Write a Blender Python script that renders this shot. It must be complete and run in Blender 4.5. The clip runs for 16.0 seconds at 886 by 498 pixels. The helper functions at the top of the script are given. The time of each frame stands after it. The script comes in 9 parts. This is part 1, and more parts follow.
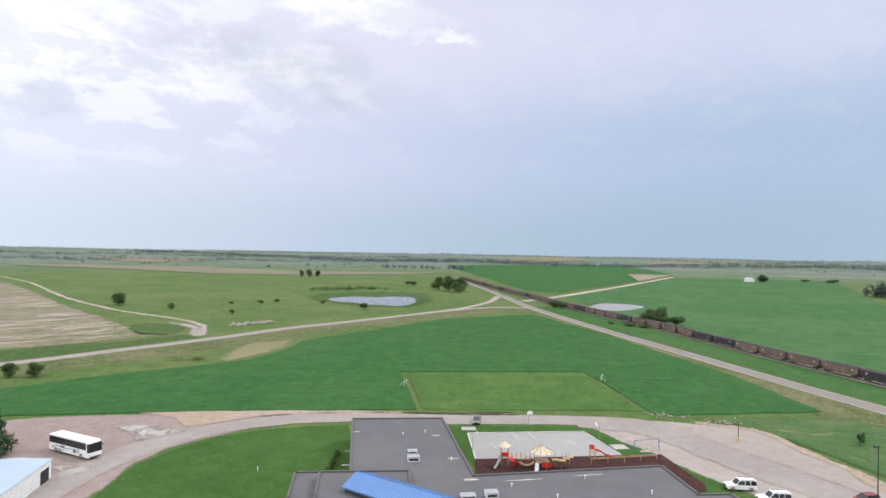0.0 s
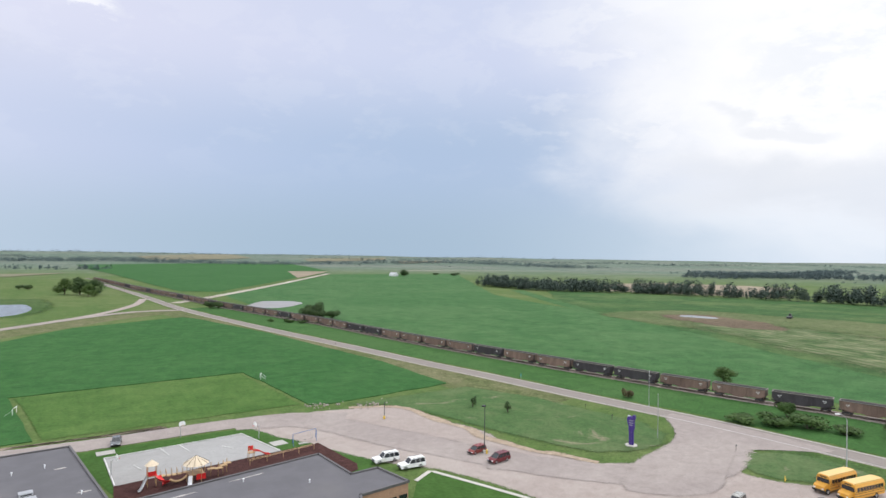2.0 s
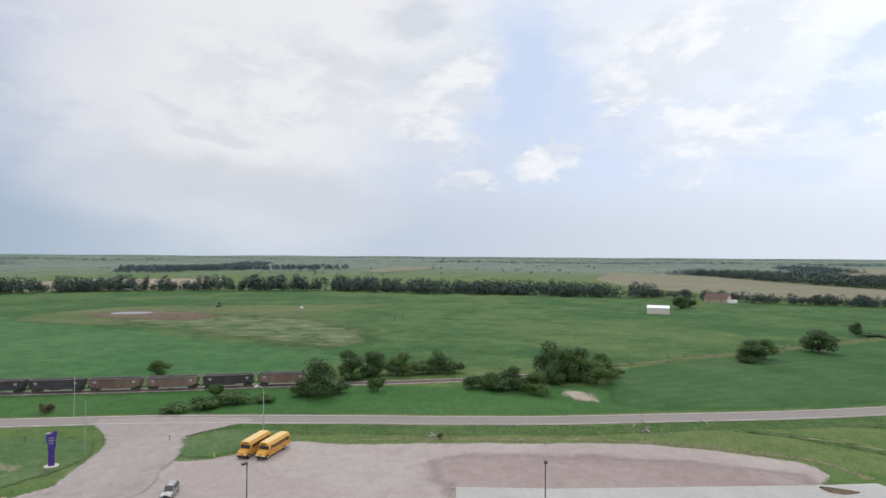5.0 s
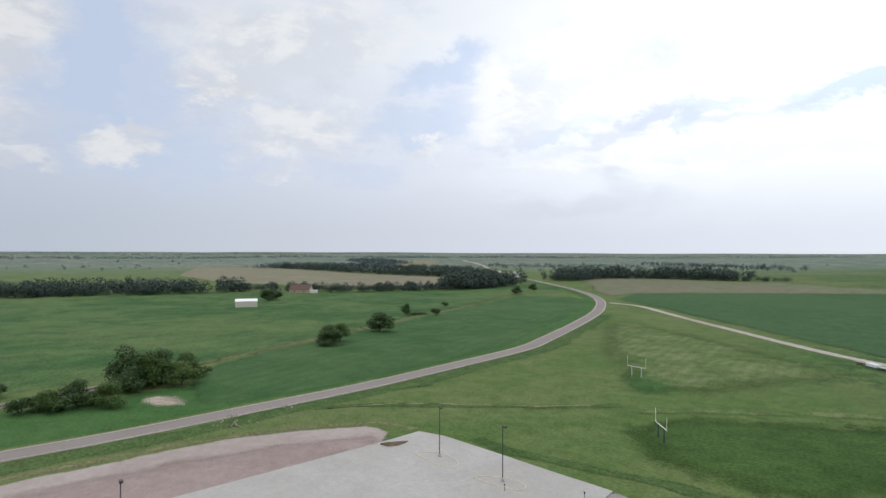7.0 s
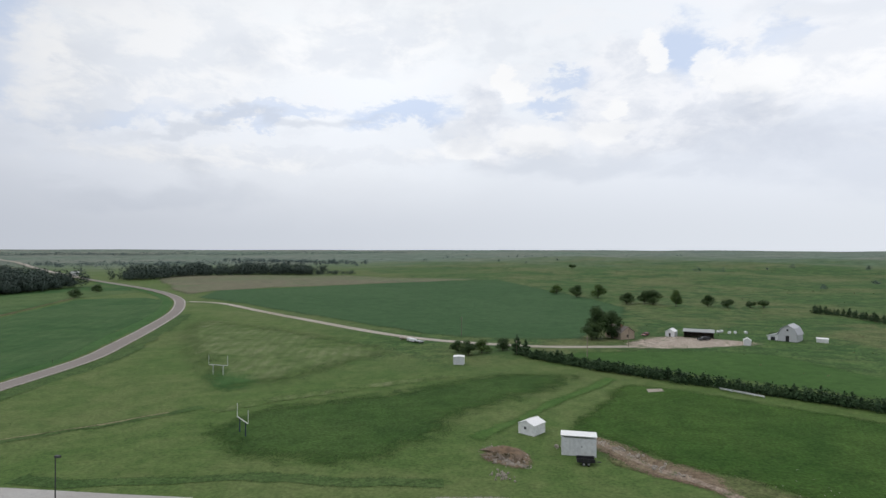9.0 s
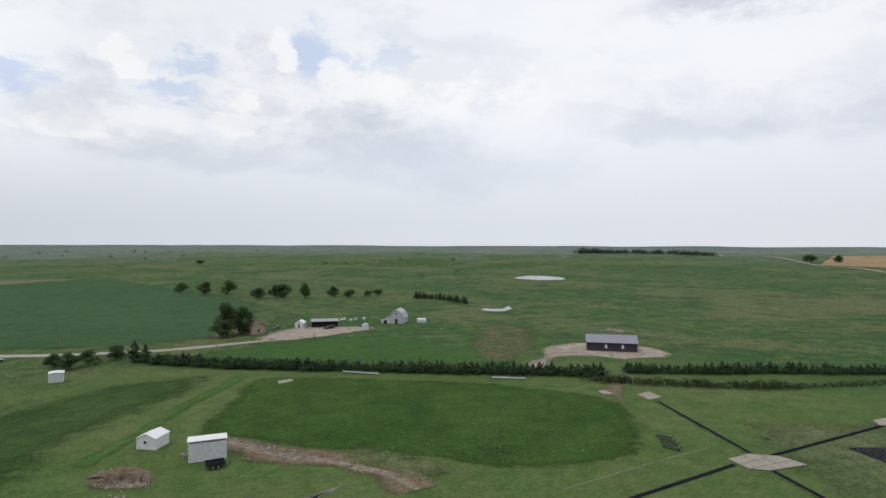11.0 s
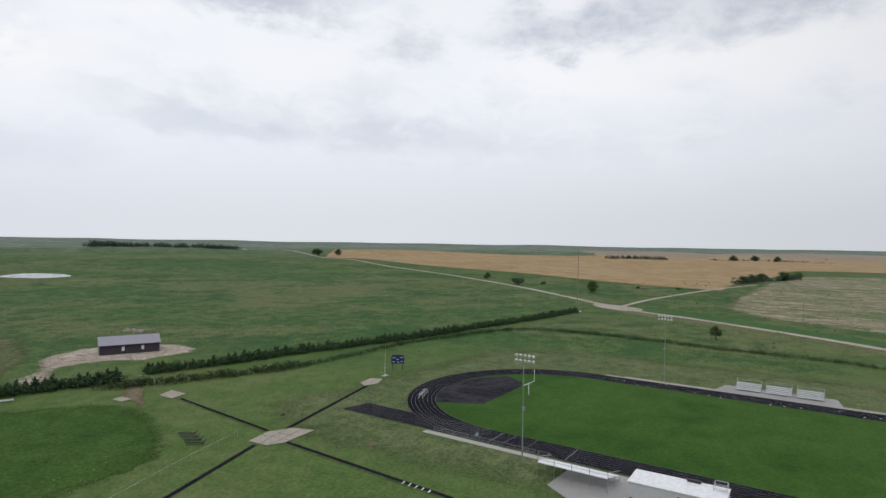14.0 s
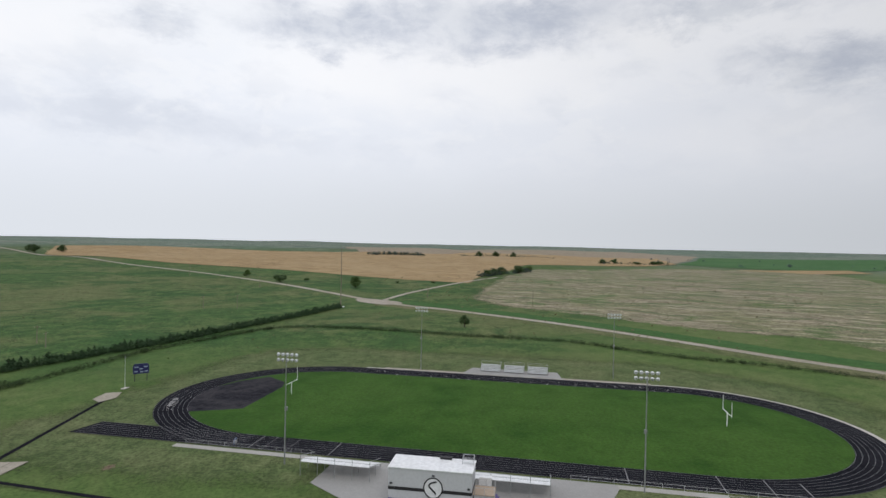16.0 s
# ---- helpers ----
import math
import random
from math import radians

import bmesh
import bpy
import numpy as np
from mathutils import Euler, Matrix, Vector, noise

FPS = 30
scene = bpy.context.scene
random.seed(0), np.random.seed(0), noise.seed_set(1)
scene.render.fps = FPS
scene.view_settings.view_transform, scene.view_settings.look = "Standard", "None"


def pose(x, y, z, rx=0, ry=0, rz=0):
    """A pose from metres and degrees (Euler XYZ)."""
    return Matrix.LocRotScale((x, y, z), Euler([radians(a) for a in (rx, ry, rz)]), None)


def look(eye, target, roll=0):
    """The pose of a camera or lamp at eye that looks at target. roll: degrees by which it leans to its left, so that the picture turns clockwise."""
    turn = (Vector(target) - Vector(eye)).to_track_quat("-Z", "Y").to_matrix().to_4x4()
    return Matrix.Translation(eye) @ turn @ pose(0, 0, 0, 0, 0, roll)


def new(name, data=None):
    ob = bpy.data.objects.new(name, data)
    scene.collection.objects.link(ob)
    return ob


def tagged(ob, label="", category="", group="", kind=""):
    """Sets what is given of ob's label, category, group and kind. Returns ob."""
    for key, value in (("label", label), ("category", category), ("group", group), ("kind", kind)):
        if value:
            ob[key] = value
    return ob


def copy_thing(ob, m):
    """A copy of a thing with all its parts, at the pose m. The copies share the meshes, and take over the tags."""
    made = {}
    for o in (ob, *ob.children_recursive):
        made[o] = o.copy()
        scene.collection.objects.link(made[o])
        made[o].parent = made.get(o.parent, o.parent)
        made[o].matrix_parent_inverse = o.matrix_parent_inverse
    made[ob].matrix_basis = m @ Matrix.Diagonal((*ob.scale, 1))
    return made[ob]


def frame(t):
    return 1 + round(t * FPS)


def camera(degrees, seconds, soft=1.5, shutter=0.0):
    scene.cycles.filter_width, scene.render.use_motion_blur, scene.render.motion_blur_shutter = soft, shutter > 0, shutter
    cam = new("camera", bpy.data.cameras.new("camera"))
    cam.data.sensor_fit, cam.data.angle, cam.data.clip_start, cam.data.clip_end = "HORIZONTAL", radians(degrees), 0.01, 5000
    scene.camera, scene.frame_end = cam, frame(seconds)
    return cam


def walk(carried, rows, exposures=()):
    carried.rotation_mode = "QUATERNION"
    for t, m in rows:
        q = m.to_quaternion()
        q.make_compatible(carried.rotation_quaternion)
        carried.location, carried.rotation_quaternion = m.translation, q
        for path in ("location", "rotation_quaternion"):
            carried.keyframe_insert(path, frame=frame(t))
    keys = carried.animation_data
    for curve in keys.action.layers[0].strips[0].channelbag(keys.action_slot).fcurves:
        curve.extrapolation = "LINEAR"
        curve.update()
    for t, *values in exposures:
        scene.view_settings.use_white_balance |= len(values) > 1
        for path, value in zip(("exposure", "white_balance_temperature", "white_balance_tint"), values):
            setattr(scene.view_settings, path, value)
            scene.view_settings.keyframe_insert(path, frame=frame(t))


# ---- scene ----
# The camera hovers over a school and turns on the spot, clockwise, through three quarters of a circle.
EYE = 41.5
cam = camera(74.8, 16.0)
TURNS = [(0.0, 0.0, 0.41, -0.99), (0.5, -8.35, 0.42, -0.95), (1.0, -16.57, 0.52, -0.92), (1.5, -24.6, 0.58, -0.9), (2.0, -32.72, 0.70, -0.87),
         (2.5, -40.84, 0.79, -0.91), (3.0, -49.2, 0.82, -0.89), (3.2, -52.6, 0.8, -0.86), (5.3, -90.41, 0.60, -0.33), (5.5, -94.24, 0.54, -0.30),
         (6.0, -103.97, 0.46, -0.31), (6.5, -113.81, 0.42, -0.27), (7.0, -123.86, 0.28, -0.18), (7.5, -134.1, 0.1, -0.13), (8.0, -144.15, 0.07, -0.16),
         (8.5, -153.81, 0.12, -0.2), (9.0, -163.52, 0.05, -0.19), (9.5, -173.02, -0.19, -0.17), (9.7, -176.7, -0.29, -0.15), (11.8, -211.7, -0.4, -0.44),
         (12.0, -214.86, -0.41, -0.53), (12.5, -221.99, -0.49, -0.63), (13.0, -229.21, -0.55, -0.69), (13.5, -236.38, -0.56, -0.78),
         (14.0, -243.43, -0.53, -0.92), (14.5, -250.42, -0.55, -1.06), (15.0, -257.05, -0.55, -1.14), (15.5, -262.6, -0.51, -1.12), (16.0, -266.5, -0.48, -1.17)]
walk(cam, [(t, pose(0, 0, EYE, 90 + pitch, roll, yaw)) for t, yaw, pitch, roll in TURNS],
     exposures=[(0.0, 0.22, 6490, 10), (1.5, 0.25, 6480, 10), (2.5, 0.10, 6410, 10), (3.2, 0.05, 6410, 10), (5.5, -0.19, 6330, 10), (7.0, -0.36, 6350, 10), (9.0, -0.65, 6410, 10), (11.0, -0.72, 6410, 10), (13.0, -0.74, 6410, 10), (16.0, -0.68, 6410, 10)])


# ---- sky and sun ----
SUN_AZ, SUN_EL = -68.0, 48.0


def link(nt, a, b):
    nt.links.new(a, b)


def mnode(nt, op, a, b=0.0, c=0.0, clamp=False):
    n = nt.nodes.new("ShaderNodeMath")
    n.operation, n.use_clamp = op, clamp
    for k, v in enumerate((a, b, c)):
        if isinstance(v, (int, float)):
            n.inputs[k].default_value = v
        else:
            nt.links.new(v, n.inputs[k])
    return n.outputs[0]


def mixc(nt, fac, a, b, mode="MIX"):
    n = nt.nodes.new("ShaderNodeMix")
    n.data_type, n.blend_type = "RGBA", mode
    for s, v in ((n.inputs[0], fac), (n.inputs[6], a), (n.inputs[7], b)):
        if isinstance(v, (int, float)):
            s.default_value = v
        elif isinstance(v, tuple):
            s.default_value = (*v, 1.0)
        else:
            nt.links.new(v, s)
    return n.outputs[2]


def noise_tex(nt, vec, scale, detail=4.0, rough=0.55, distort=0.0):
    n = nt.nodes.new("ShaderNodeTexNoise")
    n.inputs["Scale"].default_value, n.inputs["Detail"].default_value = scale, detail
    n.inputs["Roughness"].default_value, n.inputs["Distortion"].default_value = rough, distort
    if vec is not None:
        nt.links.new(vec, n.inputs["Vector"])
    return n.outputs["Fac"]


def step(nt, v, a, b, lo=0.0, hi=1.0):
    n = nt.nodes.new("ShaderNodeMapRange")
    n.interpolation_type = "SMOOTHSTEP"
    n.inputs["From Min"].default_value, n.inputs["From Max"].default_value = a, b
    n.inputs["To Min"].default_value, n.inputs["To Max"].default_value = lo, hi
    nt.links.new(v, n.inputs["Value"])
    return n.outputs["Result"]


def toward(nt, sep, az):
    """The cosine between a direction's bearing and the bearing az."""
    a = radians(az)
    flat = mnode(nt, "SQRT", mnode(nt, "ADD", mnode(nt, "POWER", sep.outputs[0], 2.0), mnode(nt, "POWER", sep.outputs[1], 2.0)))
    dot = mnode(nt, "ADD", mnode(nt, "MULTIPLY", sep.outputs[0], -math.sin(a)), mnode(nt, "MULTIPLY", sep.outputs[1], math.cos(a)))
    return mnode(nt, "DIVIDE", dot, mnode(nt, "MAXIMUM", flat, 0.001))


def tone(r, g, b):
    """A colour given as it looks on a screen, in linear light."""
    return tuple((v / 255 / 12.92) if v < 11 else ((v / 255 + 0.055) / 1.055) ** 2.4 for v in (r, g, b))


def ramp(nt, fac, stops):
    """Colours round the compass: (degrees clockwise from north, red, green, blue)."""
    n = nt.nodes.new("ShaderNodeValToRGB")
    n.color_ramp.interpolation = "B_SPLINE"
    for k, (at, *rgb) in enumerate(stops):
        e = n.color_ramp.elements[k] if k < 2 else n.color_ramp.elements.new(1.0)
        e.position, e.color = (at + 48) / 360, (*tone(*rgb), 1.0)
    link(nt, fac, n.inputs[0])
    return n.outputs[0]


def clouds(nt, place, rows, soft):
    """Ragged ovals of cloud or clear sky: bearing, height, half width, half height, tilt in degrees, and how dense."""
    total = None
    for u, v, w, h, tilt, dense in rows:
        m = nt.nodes.new("ShaderNodeMapping")
        m.vector_type = "TEXTURE"
        m.inputs["Location"].default_value, m.inputs["Rotation"].default_value = (u, v, 0), (0, 0, radians(tilt))
        m.inputs["Scale"].default_value = (w * 1.15, h * 1.15, 1.0)
        here = place
        if total is not None:
            # a vanishing share of the sum so far makes the nodes run one after the other
            chain = nt.nodes.new("ShaderNodeVectorMath")
            chain.operation, chain.inputs[1].default_value = "MULTIPLY_ADD", (1e-6, 1e-6, 1e-6)
            link(nt, total, chain.inputs[0])
            link(nt, place, chain.inputs[2])
            here = chain.outputs[0]
        link(nt, here, m.inputs[0])
        far = nt.nodes.new("ShaderNodeVectorMath")
        far.operation = "LENGTH"
        link(nt, m.outputs[0], far.inputs[0])
        one = step(nt, far.outputs["Value"], 1.0 + soft, 1.0 - soft, 0.0, dense)
        total = one if total is None else mnode(nt, "MAXIMUM", total, one)
    return total


# bearings run clockwise from north; heights are over the horizon
GREY_BASES = [(-17.4, 17.5, 8.4, 1.9, -6, 0.62), (-35.5, 12.2, 5.2, 1.2, 0, 0.55), (-11.4, 15.2, 3.6, 1.2, -15, 0.5), (-27.8, 16.6, 4.4, 1.2, 0, 0.4), (226.5, 21.9, 6.1, 1.5, 0, 0.8), (255.9, 20.0, 6.0, 1.6, 0, 0.85), (240.4, 18.9, 3.0, 1.2, 0, 0.6),
              (191.9, 10.1, 8.4, 1.3, -6, 0.25), (236.0, 10.7, 14.0, 1.3, -5, 0.26), (273.5, 21.0, 8.4, 2.0, 4, 0.85), (299.6, 15.3, 4.8, 1.5, -6, 0.8), (290.5, 21.1, 5.6, 1.2, 0, 0.75), (264.0, 21.6, 3.0, 1.4, 0, 0.7)]
SOFT_SHADE = [(61.2, 12.3, 3.0, 0.6, -8, 0.3), (76.6, 17.6, 5.6, 1.5, -15, 0.35), (66.0, 6.6, 9.0, 2.4, -5, 0.45), (81.8, 22.1, 3.2, 1.2, 0, 0.5), (144.9, 17.7, 3.2, 1.4, 0, 0.2), (143.8, 11.3, 8.6, 0.45, 8, 0.5), (151.7, 12.5, 4.6, 0.4, 10, 0.4), (197.0, 7.8, 10.0, 2.0, -3, 0.4),
              (191.1, 12.0, 3.8, 1.3, 0, 0.3), (138.5, 5.1, 6.1, 1.1, 0, 0.35), (199.7, 18.7, 5.4, 1.2, 0, 0.3), (175.6, 8.4, 6.7, 1.1, 0, 0.4), (166.6, 12.4, 1.2, 2.0, 0, 0.35), (193.0, 10.7, 4.0, 0.8, 0, 0.5), (189.6, 7.3, 7.0, 0.8, 0, 0.35), (220.6, 11.5, 6.8, 1.0, -8, 0.4)]
CLEAR_BLUE = [(92.5, 15.8, 4.1, 6.2, 10, 1.0), (97.9, 14.5, 2.8, 2.4, 0, 0.8), (98.4, 8.4, 6.4, 2.2, 0, 0.65), (124.0, 17.2, 4.2, 1.7, 15, 0.8), (119.6, 12.4, 2.8, 1.7, 15, 0.6), (115.3, 7.9, 4.4, 1.0, 0, 0.4), (124.8, 12.9, 4.4, 2.2, 12, 0.65), (159.8, 13.3, 4.4, 0.9, 6, 0.85),
              (133.3, 11.2, 5.2, 0.7, 8, 0.55), (186.0, 17.6, 2.0, 2.2, 0, 0.9), (190.8, 17.2, 1.5, 0.9, 0, 0.6), (194.3, 18.3, 1.6, 1.2, 0, 0.55), (173.9, 13.1, 2.8, 0.7, 0, 0.75), (176.0, 16.1, 3.2, 0.8, 8, 0.75), (146.5, 12.6, 6.0, 0.6, 6, 0.6)]
WHITE_BANKS = [(-8.4, 22.3, 7.1, 1.3, 0, 0.6), (-0.3, 20.3, 2.8, 0.8, 0, 0.6), (-14.2, 16.9, 3.7, 0.9, 0, 0.3), (-35.2, 17.2, 6.4, 2.0, 0, 0.2), (-24.2, 15.0, 3.7, 1.4, 0, 0.2), (86.1, 17.2, 4.1, 3.2, 20, 0.9), (83.6, 12.4, 3.2, 2.6, 0, 0.8), (87.0, 7.4, 3.0, 0.6, 0, 0.6),
               (103.9, 14.7, 2.9, 1.0, -8, 1.0), (95.1, 9.2, 2.6, 1.0, 10, 0.9), (109.3, 18.9, 7.8, 3.0, 15, 0.8), (109.8, 11.2, 5.4, 2.2, 15, 0.75), (108.0, 7.6, 1.8, 0.7, 20, 0.6), (130.4, 13.3, 2.6, 3.4, 0, 0.6), (122.0, 10.3, 2.2, 0.7, 0, 0.7), (70.0, 16.2, 9.0, 3.8, 0, 0.6)]
BILLOWS = [(137.7, 16.4, 9.5, 3.9, 12, 0.55), (153.7, 19.0, 12.9, 2.1, 10, 0.6), 
           (199.2, 15.1, 7.6, 2.5, 0, 0.6), (147.7, 8.6, 15.1, 0.9, 2, 0.6)]
GAIN_OVALS = [(146.0, 16.0, 17.0, 8.0, 0, 1.0), (262.0, 15.0, 16.0, 6.0, 0, 0.35)]
TOWER_BODIES = [(167.4, 13.2, 1.9, 2.4, 0, 0.9), (168.2, 10.6, 2.6, 2.4, 0, 0.8), (180.6, 16.0, 2.8, 3.0, 0, 0.85), (182.5, 12.3, 6.0, 3.2, 0, 0.85), (191.0, 13.4, 4.0, 2.4, 0, 0.85)]
TOWER_HEADS = [(169.5, 16.2, 1.0, 1.1, 0, 1.0), (170.6, 15.2, 1.3, 0.8, 0, 1.0), (180.0, 13.2, 0.9, 0.8, 0, 1.0), (183.3, 18.4, 1.0, 1.1, 0, 0.9), (183.9, 17.3, 0.9, 0.9, 0, 0.9), (188.0, 16.2, 1.2, 1.2, 0, 0.8), (192.6, 14.9, 2.4, 1.5, 0, 0.85), (189.9, 14.9, 1.5, 1.1, 0, 0.8),
               (179.2, 11.2, 2.4, 0.9, 0, 0.8), (172.2, 10.6, 3.2, 1.2, 0, 0.8), (165.8, 9.9, 2.6, 0.9, 0, 0.8)]
BRIGHT_VEIL = [(203.0, 14.6, 15.0, 2.6, 0, 0.75), (227.3, 16.2, 9.0, 2.4, 0, 0.65), (212.0, 19.5, 8.0, 2.0, 0, 0.5), (259.3, 15.8, 7.6, 2.6, 0, 0.8), (270.5, 16.2, 8.5, 2.5, 0, 0.75), (285.7, 19.2, 3.6, 1.5, 0, 0.5), (293.0, 10.0, 8.0, 2.0, 0, 0.35), (64.0, 14.0, 12.0, 9.0, 0, 1.0), (67.0, 22.0, 16.0, 6.0, 0, 1.0)]


def make_world():
    world = bpy.data.worlds.new("sky")
    scene.world = world
    world.use_nodes = True
    nt = world.node_tree
    nt.nodes.clear()
    co = nt.nodes.new("ShaderNodeTexCoord").outputs["Generated"]
    sep = nt.nodes.new("ShaderNodeSeparateXYZ")
    link(nt, co, sep.inputs[0])
    up = mnode(nt, "MAXIMUM", sep.outputs[2], 0.0)
    # bearing clockwise from north, in degrees from -48 to 312, and height
    turned = nt.nodes.new("ShaderNodeVectorRotate")
    turned.rotation_type = "Z_AXIS"
    turned.inputs["Angle"].default_value = radians(132)
    link(nt, co, turned.inputs["Vector"])
    spun = nt.nodes.new("ShaderNodeSeparateXYZ")
    link(nt, turned.outputs[0], spun.inputs[0])
    bearing = mnode(nt, "MULTIPLY_ADD", mnode(nt, "ARCTAN2", spun.outputs[0], spun.outputs[1]), 180 / math.pi, 132.0)
    height = mnode(nt, "MULTIPLY", mnode(nt, "ARCSINE", sep.outputs[2]), 180 / math.pi)
    fac = mnode(nt, "DIVIDE", mnode(nt, "ADD", bearing, 48.0), 360.0)
    # wind-torn edges: the places are pushed about by noise at two scales
    flatten = nt.nodes.new("ShaderNodeMapping")
    flatten.inputs["Scale"].default_value = (1.0, 1.0, 2.1)
    link(nt, co, flatten.inputs[0])
    flat = flatten.outputs[0]

    def pushed(spots, amount, rough):
        shift = [mnode(nt, "MULTIPLY", mnode(nt, "SUBTRACT", noise_tex(nt, flat, scale, 9.0, rough, 0.2), 0.5), amount * k) for scale, k in spots]
        n = nt.nodes.new("ShaderNodeCombineXYZ")
        link(nt, mnode(nt, "ADD", bearing, shift[0]), n.inputs[0])
        link(nt, mnode(nt, "ADD", height, shift[1]), n.inputs[1])
        return n.outputs[0]

    misty = pushed(((5.0, 1.3), (6.1, 0.6)), 14.0, 0.55)
    neat = pushed(((14.0, 1.0), (17.0, 0.8)), 5.5, 0.68)
    crisp = pushed(((9.0, 1.0), (11.3, 0.7)), 11.0, 0.66)
    curl = pushed(((26.0, 1.0), (30.0, 0.9)), 3.4, 0.66)
    n2 = noise_tex(nt, flat, 6.5, 10.0, 0.6, 0.12)
    puff = noise_tex(nt, flat, 9.5, 12.0, 0.64, 0.25)
    # the closed cloud deck: colours along the horizon, half way up and high in view
    low = ramp(nt, fac, [(-48, 198, 211, 224), (-15, 186, 200, 217), (10, 170, 191, 211), (34, 166, 188, 209), (51, 188, 206, 223), (66, 222, 231, 243), (80, 203, 215, 229), (100, 216, 222, 233), (140, 222, 227, 236), (180, 221, 226, 233), (225, 226, 230, 236), (270, 224, 228, 233), (312, 222, 226, 231)])
    mid = ramp(nt, fac, [(-48, 212, 216, 231), (-20, 206, 211, 230), (0, 192, 203, 228), (20, 178, 197, 225), (42, 174, 194, 221), (54, 203, 214, 236), (66, 246, 248, 255), (78, 222, 230, 243), (100, 219, 230, 250), (140, 250, 252, 255), (172, 238, 243, 250), (195, 238, 242, 250), (225, 235, 239, 247), (270, 238, 241, 248)])
    top = ramp(nt, fac, [(-48, 219, 221, 235), (-20, 219, 220, 236), (5, 214, 217, 237), (25, 208, 216, 239), (47, 206, 214, 238), (60, 240, 244, 253), (68, 255, 255, 255), (80, 238, 242, 250), (105, 235, 242, 253), (145, 254, 255, 255), (172, 244, 248, 253), (195, 245, 248, 253), (225, 244, 247, 252), (270, 249, 250, 254)])
    deck = mixc(nt, step(nt, height, 1.0, 9.5), low, mid)
    deck = mixc(nt, step(nt, height, 10.0, 20.0), deck, top)
    sky = nt.nodes.new("ShaderNodeTexSky")
    sky.sky_type, sky.sun_disc = "NISHITA", False
    sky.sun_elevation, sky.sun_rotation = radians(SUN_EL), radians(-SUN_AZ)
    sky.dust_density, sky.air_density = 2.0, 1.0
    blue = mixc(nt, 1.0, sky.outputs[0], (0.115, 0.115, 0.115), "MULTIPLY")
    blue = mixc(nt, 0.85, blue, tone(214, 228, 252))
    # billows of the deck, stronger away from the rain in the north-east
    rain = step(nt, toward(nt, sep, -14), 0.75, 0.95)
    lively = mnode(nt, "MULTIPLY", step(nt, height, 4.0, 14.0), mnode(nt, "SUBTRACT", 1.0, mnode(nt, "MULTIPLY", rain, 0.85)))
    deck = mixc(nt, mnode(nt, "MULTIPLY", mnode(nt, "MULTIPLY", step(nt, n2, 0.50, 0.36), lively), 0.22), deck, tone(200, 207, 220))
    deck = mixc(nt, mnode(nt, "MULTIPLY", mnode(nt, "MULTIPLY", step(nt, puff, 0.50, 0.60), lively), 0.45), deck, tone(248, 249, 252))
    color = mixc(nt, clouds(nt, misty, BRIGHT_VEIL, 0.7), deck, tone(252, 252, 254))
    color = mixc(nt, clouds(nt, crisp, CLEAR_BLUE, 0.45), color, blue)
    dapple = mixc(nt, step(nt, puff, 0.42, 0.60), tone(232, 236, 243), tone(255, 255, 255))
    color = mixc(nt, clouds(nt, crisp, WHITE_BANKS, 0.4), color, dapple)
    color = mixc(nt, clouds(nt, neat, BILLOWS, 0.35), color, dapple)
    color = mixc(nt, clouds(nt, curl, TOWER_BODIES, 0.22), color, mixc(nt, step(nt, puff, 0.40, 0.60), tone(229, 233, 241), tone(250, 251, 254)))
    color = mixc(nt, clouds(nt, curl, TOWER_HEADS, 0.25), color, tone(255, 255, 255))
    color = mixc(nt, clouds(nt, misty, SOFT_SHADE, 0.6), color, tone(203, 210, 222))
    under = mixc(nt, step(nt, puff, 0.38, 0.64), tone(188, 195, 210), tone(220, 224, 232))
    color = mixc(nt, clouds(nt, crisp, GREY_BASES, 0.8), color, under)
    # overhead the deck goes on, brighter with height
    soft = noise_tex(nt, flat, 1.6, 3.0, 0.5, 0.2)
    shade = step(nt, mnode(nt, "ADD", mnode(nt, "MULTIPLY", n2, 0.55), mnode(nt, "MULTIPLY", soft, 0.45)), 0.37, 0.56)
    dome = mixc(nt, shade, (0.74, 0.78, 0.87), (0.98, 0.99, 1.04))
    color = mixc(nt, step(nt, height, 25.0, 36.0), color, dome)
    # the gain rises towards the south-west to offset the lower exposure there
    thin = mnode(nt, "POWER", 2.0, mnode(nt, "ADD", 0.31, mnode(nt, "MULTIPLY", toward(nt, sep, -216), 0.42)))
    gain = mnode(nt, "MULTIPLY", thin, mnode(nt, "ADD", 0.96, mnode(nt, "MULTIPLY", step(nt, height, 25.0, 60.0), 0.24)))
    # ovals of extra gain that brighten the sky locally
    gain = mnode(nt, "MULTIPLY", gain, mnode(nt, "MULTIPLY_ADD", clouds(nt, misty, GAIN_OVALS, 0.7), 0.16, 1.0))
    bg = nt.nodes.new("ShaderNodeBackground")
    link(nt, color, bg.inputs[0])
    link(nt, gain, bg.inputs[1])
    out = nt.nodes.new("ShaderNodeOutputWorld")
    link(nt, bg.outputs[0], out.inputs[0])


make_world()
sun_lamp = bpy.data.lights.new("sun", "SUN")
sun_lamp.energy, sun_lamp.angle, sun_lamp.color = 1.3, radians(14), (1.0, 0.96, 0.9)
sun_az = radians(SUN_AZ)
sun_far = Vector((-math.sin(sun_az) * math.cos(radians(SUN_EL)), math.cos(sun_az) * math.cos(radians(SUN_EL)), math.sin(radians(SUN_EL))))
new("sun", sun_lamp).matrix_world = look(sun_far * 300, (0, 0, 0))


# ---- materials ----
MATS = {}


